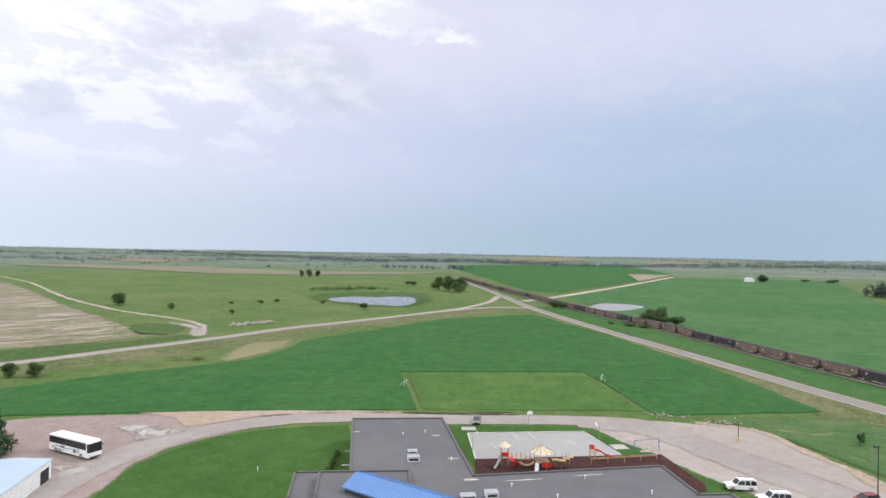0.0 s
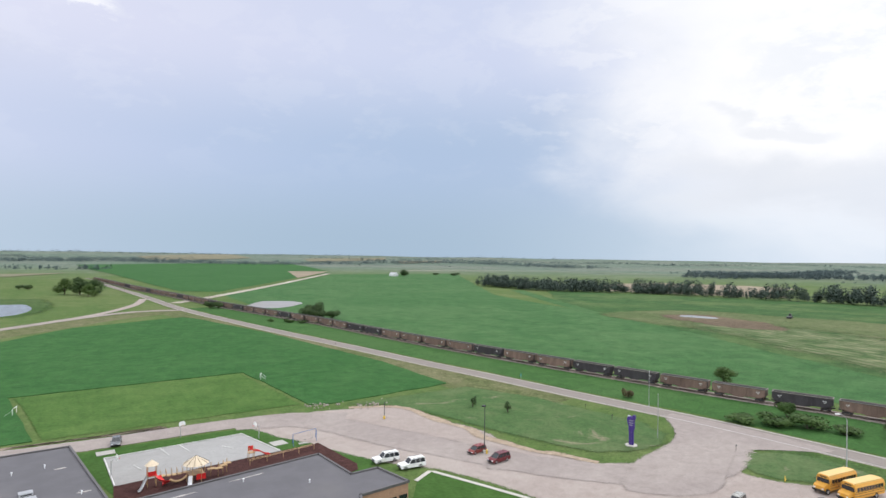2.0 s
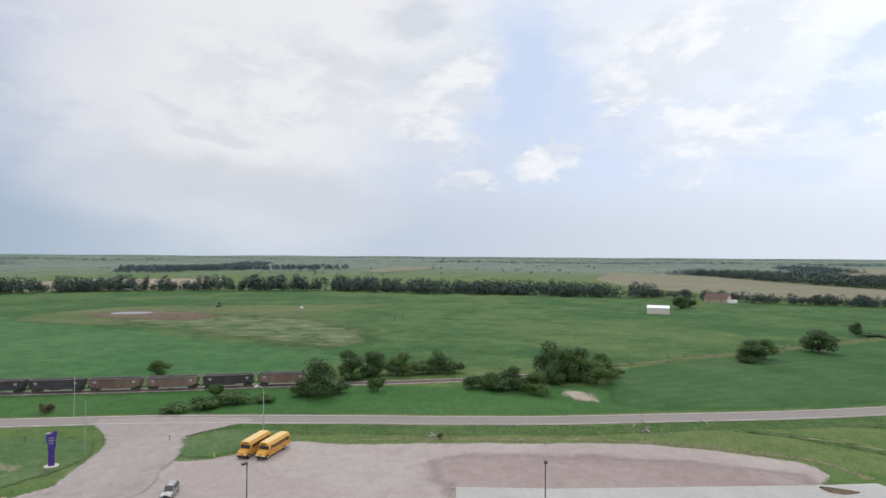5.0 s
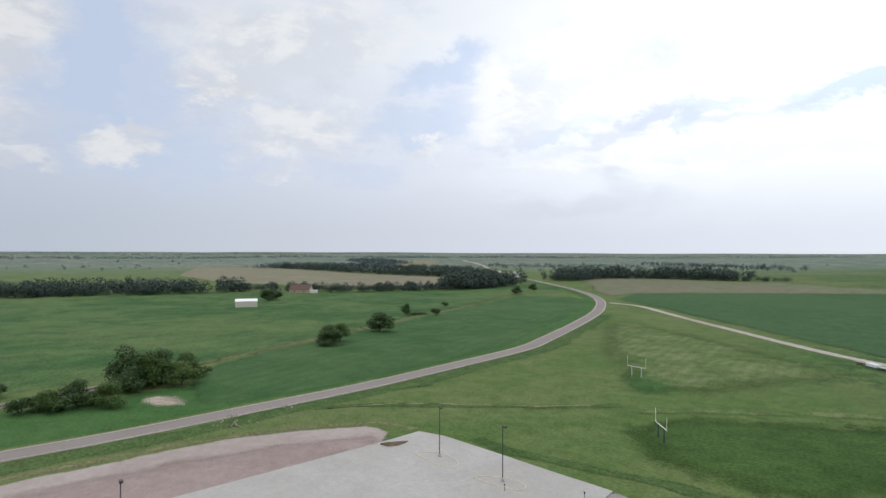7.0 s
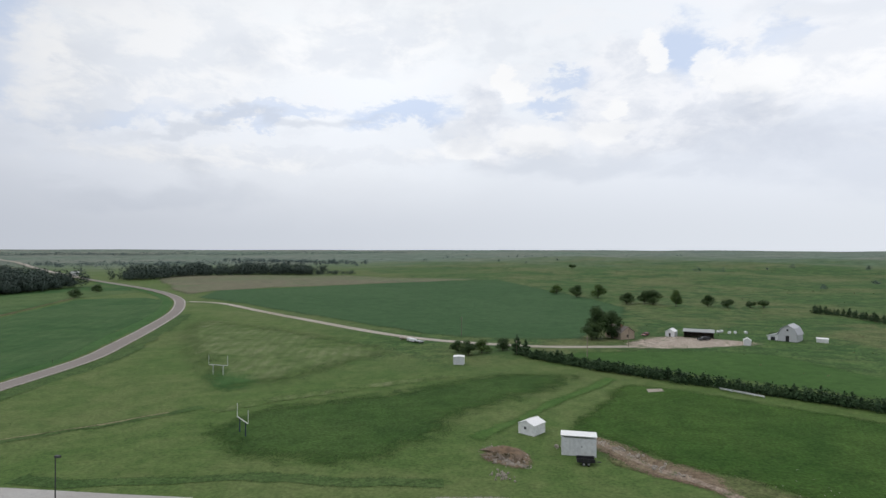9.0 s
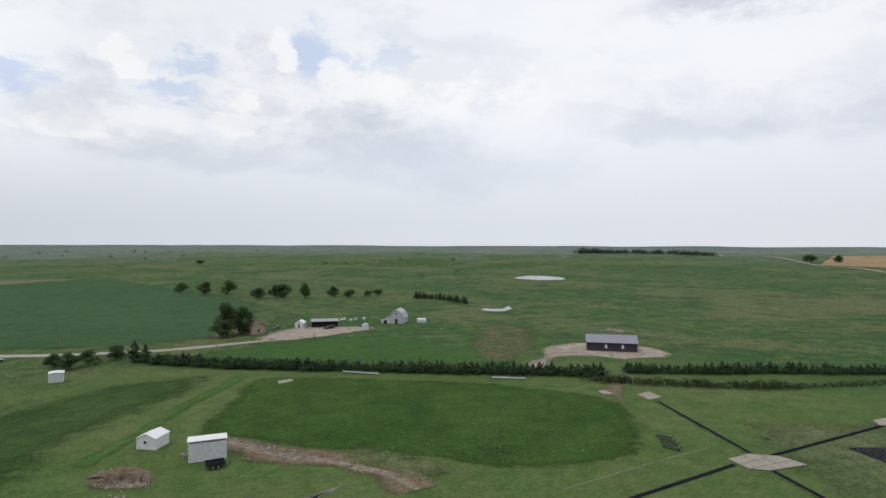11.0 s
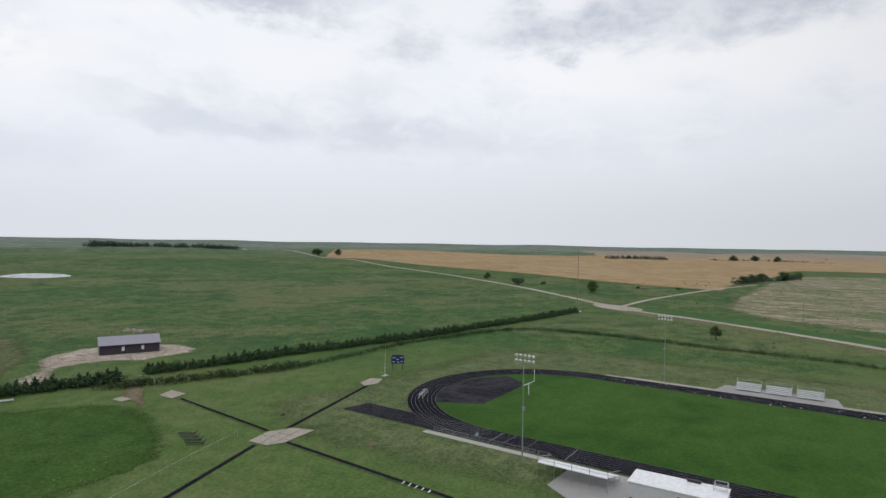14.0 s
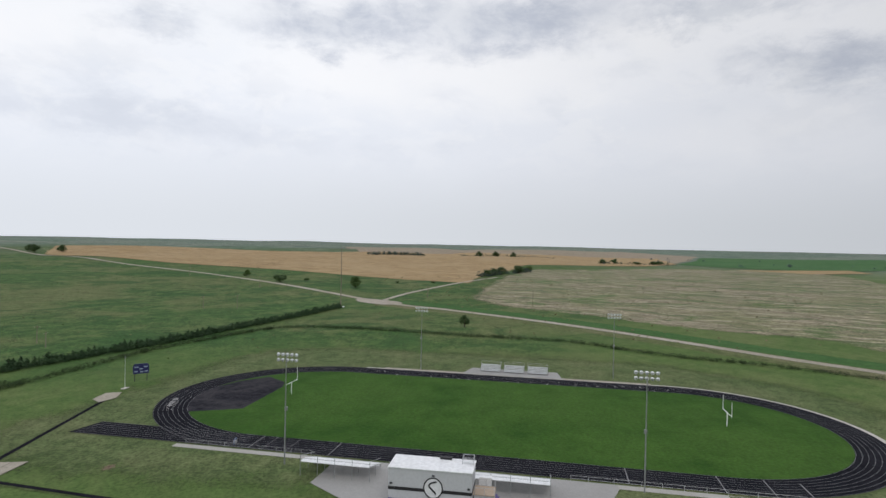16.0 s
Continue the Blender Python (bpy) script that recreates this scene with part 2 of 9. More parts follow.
def finish(mat, nt, color, rough, bump=None, metal=0.0, strength=0.3, dist=0.05, spec=0.3):
    p = nt.nodes.new("ShaderNodeBsdfPrincipled")
    o = nt.nodes.new("ShaderNodeOutputMaterial")
    if isinstance(color, tuple):
        p.inputs["Base Color"].default_value = (*color, 1)
    else:
        link(nt, color, p.inputs["Base Color"])
    if isinstance(rough, (int, float)):
        p.inputs["Roughness"].default_value = rough
    else:
        link(nt, rough, p.inputs["Roughness"])
    p.inputs["Metallic"].default_value = metal
    p.inputs["Specular IOR Level"].default_value = spec
    if bump is not None:
        b = nt.nodes.new("ShaderNodeBump")
        b.inputs["Strength"].default_value, b.inputs["Distance"].default_value = strength, dist
        link(nt, bump, b.inputs["Height"])
        link(nt, b.outputs[0], p.inputs["Normal"])
    link(nt, p.outputs[0], o.inputs[0])
    return p


def start(name):
    mat = bpy.data.materials.new(name)
    mat.use_nodes = True
    nt = mat.node_tree
    nt.nodes.clear()
    MATS[name] = mat
    return mat, nt


def world_pos(nt, sx=1.0, sy=1.0, turn=0.0, sz=1.0):
    g = nt.nodes.new("ShaderNodeNewGeometry")
    m = nt.nodes.new("ShaderNodeMapping")
    m.inputs["Scale"].default_value = (sx, sy, sz)
    m.inputs["Rotation"].default_value = (0, 0, radians(turn))
    link(nt, g.outputs["Position"], m.inputs[0])
    return m.outputs[0]


def cover_color(nt, dark, light, patch, big=0.012, mid=0.09, fine=1.3, rows=None, patchiness=0.6, spots=None, mottle=0.36, blend=0.16, swaths=None):
    """Soil or plants: two colours in tufts and drifts, wide patches of a third, and, if told, drill rows (bearing, spacing, depth)."""
    p = world_pos(nt)
    grain = noise_tex(nt, p, fine, 6.0, 0.72)
    tuft = noise_tex(nt, p, mid * 2.6, 9.0, 0.72, 0.3)
    drift = noise_tex(nt, p, mid, 6.0, 0.62, 0.6)
    broad = noise_tex(nt, p, big, 5.0, 0.58, 0.8)
    c = mixc(nt, step(nt, mnode(nt, "ADD", mnode(nt, "MULTIPLY", tuft, 0.6), mnode(nt, "MULTIPLY", drift, 0.4)), 0.5 - blend, 0.5 + blend), dark, light)
    c = mixc(nt, mnode(nt, "MULTIPLY", step(nt, mnode(nt, "ADD", mnode(nt, "MULTIPLY", broad, 0.6), mnode(nt, "ADD", mnode(nt, "MULTIPLY", drift, 0.25), mnode(nt, "MULTIPLY", tuft, 0.15))), 0.43, 0.61), patchiness), c, patch)
    if spots:
        far = noise_tex(nt, p, spots[1], 7.0, 0.68, 1.0)
        c = mixc(nt, mnode(nt, "MULTIPLY", step(nt, far, spots[2], spots[2] + 0.1), spots[3]), c, spots[0])
    if rows:
        bearing, spacing, depth = rows
        q = world_pos(nt, turn=bearing)
        w = nt.nodes.new("ShaderNodeTexWave")
        w.wave_type, w.bands_direction = "BANDS", "X"
        w.inputs["Scale"].default_value = 0.314 / spacing
        w.inputs["Distortion"].default_value, w.inputs["Detail"].default_value, w.inputs["Detail Scale"].default_value = 2.2, 3.0, 0.5
        link(nt, q, w.inputs[0])
        broken = step(nt, noise_tex(nt, world_pos(nt, 1.0 / spacing, 0.05 / spacing, bearing), 1.0, 4.0, 0.6), 0.32, 0.68)
        soft = mnode(nt, "MULTIPLY", mnode(nt, "MULTIPLY", mnode(nt, "ADD", mnode(nt, "MULTIPLY", w.outputs["Fac"], 0.45), mnode(nt, "MULTIPLY", broken, 0.55)), step(nt, drift, 0.3, 0.7)), depth)
        c = mixc(nt, soft, c, patch)
    if swaths:
        # uneven windrows left by the harvest: bearing, width, length, pale and weedy colours
        bearing, across, along, pale, weedy = swaths
        for grow, lo, color, most in ((2.6, 0.50, weedy, 0.75), (1.0, 0.53, pale, 0.65), (0.45, 0.55, weedy, 0.55)):
            g = nt.nodes.new("ShaderNodeNewGeometry")
            m = nt.nodes.new("ShaderNodeMapping")
            m.vector_type = "TEXTURE"
            m.inputs["Scale"].default_value = (across * grow, along * grow, 1.0)
            m.inputs["Rotation"].default_value = (0, 0, radians(-bearing))
            bend = nt.nodes.new("ShaderNodeTexNoise")
            bend.inputs["Scale"].default_value, bend.inputs["Detail"].default_value = 0.011, 3.0
            link(nt, g.outputs["Position"], bend.inputs["Vector"])
            sway = nt.nodes.new("ShaderNodeVectorMath")
            sway.operation, sway.inputs[1].default_value = "MULTIPLY_ADD", (70.0, 70.0, 0.0)
            link(nt, bend.outputs["Color"], sway.inputs[0])
            link(nt, g.outputs["Position"], sway.inputs[2])
            link(nt, sway.outputs[0], m.inputs[0])
            streak = noise_tex(nt, m.outputs[0], 1.0, 4.0, 0.62, 0.35)
            c = mixc(nt, mnode(nt, "MULTIPLY", step(nt, streak, lo, lo + 0.09), most), c, color)
    # light and dark of single tufts and stones
    tone = mnode(nt, "ADD", mnode(nt, "MULTIPLY", step(nt, grain, 0.3, 0.7, -1.0, 1.0), mottle * 1.15), mnode(nt, "MULTIPLY", step(nt, tuft, 0.3, 0.7, -1.0, 1.0), mottle * 0.4))
    c = mixc(nt, 1.0, c, gray(nt, mnode(nt, "ADD", 1.0, tone)), "MULTIPLY")
    return c, grain


def gray(nt, v):
    n = nt.nodes.new("ShaderNodeCombineColor")
    for k in range(3):
        link(nt, v, n.inputs[k])
    return n.outputs[0]


def ground_mat(name, dark, light, patch, rough=0.95, bump=0.55, spec=0.1, **how):
    """A ground cover with a margin that thins out where the sheet's "fade" attribute rises to one."""
    mat, nt = start(name)
    c, grain = cover_color(nt, dark, light, patch, **how)
    p = finish(mat, nt, c, rough, grain, strength=bump, dist=0.15, spec=spec)
    fade = nt.nodes.new("ShaderNodeAttribute")
    fade.attribute_name = "fade"
    drifts = mnode(nt, "SUBTRACT", noise_tex(nt, world_pos(nt), 0.16, 5.0, 0.65), 0.5)
    reach = mnode(nt, "ADD", fade.outputs["Fac"], mnode(nt, "MULTIPLY", mnode(nt, "MINIMUM", mnode(nt, "MULTIPLY", fade.outputs["Fac"], 4.0), 1.0), mnode(nt, "MULTIPLY", drifts, 1.3)))
    tufts = noise_tex(nt, world_pos(nt), 4.0, 3.0, 0.6)
    gone = step(nt, mnode(nt, "SUBTRACT", mnode(nt, "MULTIPLY", reach, 0.50), tufts), -0.27, -0.23)
    clear, both = nt.nodes.new("ShaderNodeBsdfTransparent"), nt.nodes.new("ShaderNodeMixShader")
    link(nt, gone, both.inputs[0])
    link(nt, p.outputs[0], both.inputs[1])
    link(nt, clear.outputs[0], both.inputs[2])
    out = [n for n in nt.nodes if n.type == "OUTPUT_MATERIAL"][0]
    link(nt, both.outputs[0], out.inputs[0])
    return mat


def grassland_mat():
    """The open country: school meadow, greener rolling pasture to the south-west, far range tinted grey-blue by painted
    haze, one running into the other.
    """
    mat, nt = start("grassland")
    near, grain = cover_color(nt, (0.060, 0.108, 0.028), (0.084, 0.136, 0.038), (0.128, 0.152, 0.060), patchiness=0.65, rows=(57, 5.0, 0.4), blend=0.28, mottle=0.24)
    hill, _ = cover_color(nt, (0.033, 0.079, 0.021), (0.067, 0.119, 0.034), (0.128, 0.133, 0.059), big=0.008, mid=0.05, fine=0.8, patchiness=0.72, spots=((0.030, 0.078, 0.021), 0.018, 0.51, 0.75), mottle=0.46)
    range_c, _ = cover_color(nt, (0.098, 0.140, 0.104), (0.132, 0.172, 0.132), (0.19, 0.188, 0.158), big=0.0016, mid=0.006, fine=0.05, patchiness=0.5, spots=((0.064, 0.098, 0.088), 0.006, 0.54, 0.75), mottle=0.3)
    g = nt.nodes.new("ShaderNodeNewGeometry")
    sep = nt.nodes.new("ShaderNodeSeparateXYZ")
    link(nt, g.outputs["Position"], sep.inputs[0])
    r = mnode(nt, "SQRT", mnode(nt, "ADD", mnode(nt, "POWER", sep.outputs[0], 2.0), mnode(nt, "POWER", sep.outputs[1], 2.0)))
    side = mnode(nt, "DIVIDE", mnode(nt, "ADD", mnode(nt, "MULTIPLY", sep.outputs[0], -0.616), mnode(nt, "MULTIPLY", sep.outputs[1], -0.788)), mnode(nt, "MAXIMUM", r, 1.0))
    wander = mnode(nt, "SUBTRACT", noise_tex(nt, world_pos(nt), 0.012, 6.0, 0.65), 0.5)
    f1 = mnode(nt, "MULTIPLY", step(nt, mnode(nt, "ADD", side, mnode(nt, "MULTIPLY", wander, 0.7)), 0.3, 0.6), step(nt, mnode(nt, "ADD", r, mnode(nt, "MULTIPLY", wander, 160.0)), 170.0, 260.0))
    # the haze tint comes in with distance from the origin, below the camera
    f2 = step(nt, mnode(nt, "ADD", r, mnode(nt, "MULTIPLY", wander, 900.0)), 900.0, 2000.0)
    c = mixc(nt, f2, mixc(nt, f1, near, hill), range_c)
    finish(mat, nt, c, 0.95, grain, strength=0.55, dist=0.15, spec=0.1)


def plain_mat(name, color, rough=0.6, metal=0.0, wear=0.12, scale=3.0, spec=0.4, dirt=None, streak=1.0):
    """Paint, metal, plastic: a colour that wanders a little, dull in places, with some dirt."""
    mat, nt = start(name)
    p = world_pos(nt, sz=streak)
    a = noise_tex(nt, p, scale, 5.0, 0.6)
    b = noise_tex(nt, p, scale * 0.18, 3.0, 0.5)
    lo = tuple(v * (1 - wear) for v in color)
    hi = tuple(min(1.0, v * (1 + wear)) for v in color)
    c = mixc(nt, step(nt, a, 0.3, 0.7), lo, hi)
    d = dirt or tuple(v * 0.6 + 0.03 for v in color)
    c = mixc(nt, mnode(nt, "MULTIPLY", step(nt, b, 0.5, 0.75), min(0.9, wear * 2.5)), c, d)
    finish(mat, nt, c, step(nt, a, 0.2, 0.8, max(0.05, rough - 0.1), min(1.0, rough + 0.1)), a, metal, 0.08, 0.01, spec)
    return mat


grassland_mat()
ground_mat("lawn", (0.036, 0.086, 0.018), (0.046, 0.104, 0.022), (0.060, 0.118, 0.030), patchiness=0.4, rows=(38, 5.0, 0.6), mottle=0.14)
ground_mat("turf", (0.023, 0.068, 0.008), (0.032, 0.084, 0.011), (0.048, 0.102, 0.017), big=0.016, mid=0.05, patchiness=0.75, rows=(97, 5.5, 0.5), mottle=0.2)
ground_mat("practice_turf", (0.029, 0.066, 0.014), (0.039, 0.082, 0.017), (0.054, 0.097, 0.025), big=0.02, mid=0.06, patchiness=0.6, rows=(57, 4.0, 0.6), mottle=0.35)
ground_mat("practice_grass", (0.050, 0.102, 0.034), (0.066, 0.124, 0.042), (0.112, 0.145, 0.066), big=0.03, patchiness=0.6, rows=(4, 4.0, 0.4), spots=((0.23, 0.20, 0.14), 0.07, 0.585, 0.75), blend=0.3, mottle=0.16)
ground_mat("mown_green", (0.050, 0.108, 0.024), (0.066, 0.128, 0.031), (0.086, 0.145, 0.040), big=0.03, mid=0.06, patchiness=0.5, rows=(4, 3.0, 0.5), mottle=0.18)
ground_mat("mow_streaks", (0.058, 0.101, 0.026), (0.081, 0.128, 0.036), (0.184, 0.198, 0.104), big=0.012, mid=0.06, patchiness=0.1, rows=(-21, 4.5, 0.75))
ground_mat("dry_grass", (0.064, 0.094, 0.034), (0.098, 0.130, 0.052), (0.135, 0.145, 0.070), big=0.02, mid=0.1, patchiness=0.6)
ground_mat("ditch_grass", (0.070, 0.095, 0.032), (0.115, 0.130, 0.055), (0.170, 0.155, 0.090), mid=0.12, patchiness=0.7)
ground_mat("ditch_dark", (0.040, 0.080, 0.021), (0.060, 0.106, 0.031), (0.082, 0.116, 0.043), patchiness=0.5)
ground_mat("verge", (0.034, 0.090, 0.023), (0.046, 0.115, 0.030), (0.066, 0.126, 0.042), patchiness=0.5, blend=0.3, mottle=0.22)
ground_mat("dark_turf", (0.026, 0.066, 0.010), (0.036, 0.082, 0.014), (0.051, 0.096, 0.019), big=0.02, mid=0.06, patchiness=0.6, rows=(57, 4.0, 0.6))
ground_mat("soybeans", (0.024, 0.085, 0.022), (0.036, 0.110, 0.029), (0.050, 0.120, 0.038), rows=(12, 3.4, 0.4), patchiness=0.45, fine=2.0, spots=((0.05, 0.075, 0.03), 0.16, 0.61, 0.55), mottle=0.18)
ground_mat("dark_crop", (0.030, 0.076, 0.026), (0.043, 0.094, 0.034), (0.054, 0.106, 0.042), rows=(40, 4.0, 0.4), patchiness=0.5, mottle=0.25)
ground_mat("green_crop", (0.035, 0.099, 0.031), (0.050, 0.123, 0.040), (0.073, 0.141, 0.054), big=0.008, mid=0.05, rows=(-32, 5.0, 0.5), patchiness=0.6, mottle=0.28)
ground_mat("green_meadow", (0.027, 0.077, 0.022), (0.040, 0.098, 0.028), (0.096, 0.138, 0.050), big=0.009, mid=0.03, fine=0.9, patchiness=0.7, blend=0.24, mottle=0.34, rows=(-28, 5.0, 0.4))
ground_mat("strip_crop", (0.027, 0.076, 0.022), (0.036, 0.093, 0.027), (0.075, 0.122, 0.048), big=0.012, mid=0.04, patchiness=0.35, rows=(-31, 6.5, 0.75), blend=0.3, mottle=0.2)
ground_mat("hay_rows", (0.036, 0.078, 0.022), (0.050, 0.098, 0.030), (0.27, 0.25, 0.155), big=0.01, mid=0.06, rows=(26, 5.5, 0.9), patchiness=0.05)
ground_mat("straw", (0.20, 0.18, 0.10), (0.30, 0.26, 0.16), (0.12, 0.14, 0.06), mid=0.3, fine=2.0, patchiness=0.6)
# bare-field tan greyed in its base colour for distance haze
ground_mat("far_tan", (0.165, 0.155, 0.105), (0.21, 0.19, 0.13), (0.15, 0.16, 0.10), mid=0.01, fine=0.2, patchiness=0.6, mottle=0.15)
ground_mat("worn_dirt", (0.19, 0.145, 0.11), (0.29, 0.235, 0.185), (0.10, 0.115, 0.05), mid=0.25, fine=2.5, patchiness=0.65, spots=((0.07, 0.10, 0.035), 0.2, 0.54, 0.8), mottle=0.4)
ground_mat("brown_dirt", (0.13, 0.095, 0.062), (0.21, 0.165, 0.115), (0.10, 0.12, 0.05), mid=0.3, fine=2.5, patchiness=0.5)
ground_mat("pad_stone", (0.30, 0.275, 0.225), (0.37, 0.34, 0.285), (0.26, 0.23, 0.18), mid=0.5, fine=3.0, patchiness=0.5, mottle=0.15)
ground_mat("site_dirt", (0.31, 0.26, 0.21), (0.44, 0.385, 0.325), (0.22, 0.18, 0.135), mid=0.12, fine=2.0, patchiness=0.6, spots=((0.075, 0.105, 0.04), 0.12, 0.55, 0.85), mottle=0.5)
ground_mat("weedy", (0.060, 0.088, 0.030), (0.098, 0.112, 0.048), (0.150, 0.120, 0.066), big=0.05, mid=0.12, fine=1.0, patchiness=0.75, spots=((0.034, 0.082, 0.021), 0.05, 0.5, 0.8), mottle=0.5)
ground_mat("sand", (0.290, 0.226, 0.163), (0.378, 0.304, 0.233), (0.326, 0.278, 0.251), mid=0.2, fine=2.5, patchiness=0.5, blend=0.3, mottle=0.25)
ground_mat("wheat", (0.255, 0.175, 0.088), (0.315, 0.225, 0.118), (0.35, 0.262, 0.15), mid=0.03, patchiness=0.5, rows=(70, 6.0, 0.4), mottle=0.25)
ground_mat("stubble", (0.155, 0.135, 0.09), (0.30, 0.255, 0.185), (0.13, 0.15, 0.06), big=0.009, mid=0.05, fine=0.7, rows=(17, 4.5, 0.3), patchiness=0.6, spots=((0.085, 0.13, 0.045), 0.014, 0.53, 0.85), mottle=0.6, swaths=(17, 6.0, 46.0, (0.36, 0.31, 0.235), (0.085, 0.115, 0.048)))
ground_mat("bare_field", (0.17, 0.135, 0.10), (0.34, 0.285, 0.225), (0.13, 0.14, 0.07), big=0.012, mid=0.06, patchiness=0.7, rows=(60, 6.0, 0.8), spots=((0.085, 0.12, 0.05), 0.04, 0.54, 0.8), swaths=(42, 5.0, 45.0, (0.40, 0.35, 0.29), (0.14, 0.125, 0.085)))
ground_mat("washed_gravel", (0.33, 0.31, 0.285), (0.43, 0.41, 0.38), (0.24, 0.20, 0.18), mid=0.25, fine=3.0, patchiness=0.6, spots=((0.215, 0.17, 0.155), 0.22, 0.50, 0.9), mottle=0.15)
ground_mat("mown_field", (0.125, 0.120, 0.078), (0.175, 0.155, 0.110), (0.105, 0.140, 0.066), big=0.008, mid=0.03, rows=(-60, 8.0, 0.5), patchiness=0.65)
ground_mat("tan_field", (0.235, 0.190, 0.140), (0.300, 0.250, 0.190), (0.195, 0.180, 0.120), mid=0.02, patchiness=0.5, mottle=0.2)
ground_mat("mud", (0.085, 0.065, 0.045), (0.14, 0.105, 0.07), (0.17, 0.14, 0.09), patchiness=0.5, mid=0.2)
ground_mat("pale_dirt", (0.33, 0.295, 0.25), (0.45, 0.41, 0.36), (0.24, 0.215, 0.16), mid=0.15, fine=2.5, patchiness=0.6, blend=0.3, mottle=0.3)
ground_mat("gravel", (0.297, 0.250, 0.227), (0.343, 0.297, 0.270), (0.376, 0.332, 0.302), big=0.03, mid=0.2, fine=4.0, patchiness=0.65, blend=0.3, mottle=0.1)
ground_mat("lane_gravel", (0.259, 0.223, 0.209), (0.314, 0.275, 0.255), (0.352, 0.311, 0.284), big=0.03, mid=0.2, fine=4.0, patchiness=0.5, blend=0.3, mottle=0.1)
ground_mat("red_gravel", (0.235, 0.182, 0.166), (0.285, 0.226, 0.206), (0.33, 0.272, 0.248), big=0.03, mid=0.15, fine=4.0, patchiness=0.5, blend=0.3, mottle=0.12)
ground_mat("concrete", (0.340, 0.332, 0.310), (0.425, 0.412, 0.387), (0.289, 0.272, 0.246), big=0.05, mid=0.3, fine=3.0, patchiness=0.4, rough=0.85, bump=0.08, blend=0.3, mottle=0.07)
ground_mat("highway_asphalt", (0.216, 0.190, 0.173), (0.254, 0.226, 0.205), (0.192, 0.170, 0.155), big=0.04, mid=0.4, fine=5.0, patchiness=0.4, rough=0.85, bump=0.1, blend=0.3, mottle=0.08)
ground_mat("court_concrete", (0.300, 0.298, 0.290), (0.350, 0.346, 0.336), (0.24, 0.232, 0.22), big=0.05, mid=0.3, fine=3.0, patchiness=0.4, rough=0.85, bump=0.08, blend=0.3, mottle=0.06)
ground_mat("edge_paint", (0.38, 0.365, 0.345), (0.46, 0.445, 0.425), (0.33, 0.31, 0.29), mid=0.5, fine=4.0, mottle=0.1, blend=0.3)
ground_mat("asphalt", (0.222, 0.206, 0.196), (0.268, 0.250, 0.238), (0.195, 0.180, 0.172), big=0.04, mid=0.4, fine=5.0, patchiness=0.4, rough=0.85, bump=0.1, blend=0.3, mottle=0.08)
ground_mat("ballast", (0.198, 0.171, 0.153), (0.288, 0.252, 0.225), (0.225, 0.180, 0.135), mid=0.4, fine=5.0, patchiness=0.4, mottle=0.3)
ground_mat("track_rubber", (0.013, 0.013, 0.016), (0.020, 0.020, 0.025), (0.028, 0.028, 0.033), big=0.05, mid=0.3, fine=4.0, patchiness=0.4, rough=1.0, bump=0.1, mottle=0.2, spec=0.0)
ground_mat("pad_rubber", (0.022, 0.022, 0.027), (0.034, 0.034, 0.040), (0.060, 0.058, 0.062), big=0.05, mid=0.25, fine=4.0, patchiness=0.6, rough=1.0, bump=0.1, mottle=0.2, spec=0.0)
ground_mat("mulch", (0.043, 0.019, 0.017), (0.072, 0.034, 0.030), (0.058, 0.030, 0.028), mid=0.4, fine=5.0, patchiness=0.4, mottle=0.3)


# ---- ground ----
def smooth(a, b, x):
    u = min(1.0, max(0.0, (x - a) / (b - a)))
    return u * u * (3 - 2 * u)


def terrain(x, y):
    """Level around the school, a rolling pasture to the south-west, low hills far off."""
    r = math.hypot(x, y)
    if r < 350:
        return 0.0
    c = (-0.616 * x - 0.788 * y) / r
    z = smooth(0.25, 0.85, c) * smooth(350, 1500, r) * (1 - 0.75 * smooth(1900, 4300, r)) * (21 + 4.0 * math.sin(x / 95 + 0.6) * math.sin(y / 120 + 1.1) + 2.5 * math.sin((x + y) / 70 + 2))
    z += smooth(900, 2600, r) * (3 * math.sin(x / 260 + 1) * math.sin(y / 310) + 2 * math.sin((x - y) / 190))
    return z + 33 * smooth(2100, 4900, r)


def lift(x, y, level):
    r = math.hypot(x, y)
    return terrain(x, y) + 0.025 * level + max(0.0, r - 340) * 0.0006 * (1 + 0.15 * level)


LAYERS = []


def cells_of(pts, closed, reach=0.0):
    """The 12 m squares of the plan that a sheet touches."""
    out, size = set(), 12.0
    for a, b in zip(pts, [*pts[1:], pts[0]] if closed else pts[1:]):
        n = max(1, int(math.hypot(b[0] - a[0], b[1] - a[1]) / 5))
        for k in range(n + 1):
            x, y = a[0] + (b[0] - a[0]) * k / n, a[1] + (b[1] - a[1]) * k / n
            for dx in (-reach - 3, 0, reach + 3):
                for dy in (-reach - 3, 0, reach + 3):
                    out.add((int((x + dx) // size), int((y + dy) // size)))
    if closed:
        for row in range(int(min(p[1] for p in pts) // size), int(max(p[1] for p in pts) // size) + 1):
            y = (row + 0.5) * size
            cuts = sorted(a[0] + (b[0] - a[0]) * (y - a[1]) / (b[1] - a[1]) for a, b in zip(pts, [*pts[1:], pts[0]]) if (a[1] > y) != (b[1] > y))
            for x0, x1 in zip(cuts[::2], cuts[1::2]):
                out.update((c, row) for c in range(int(x0 // size), int(x1 // size) + 1))
    return out


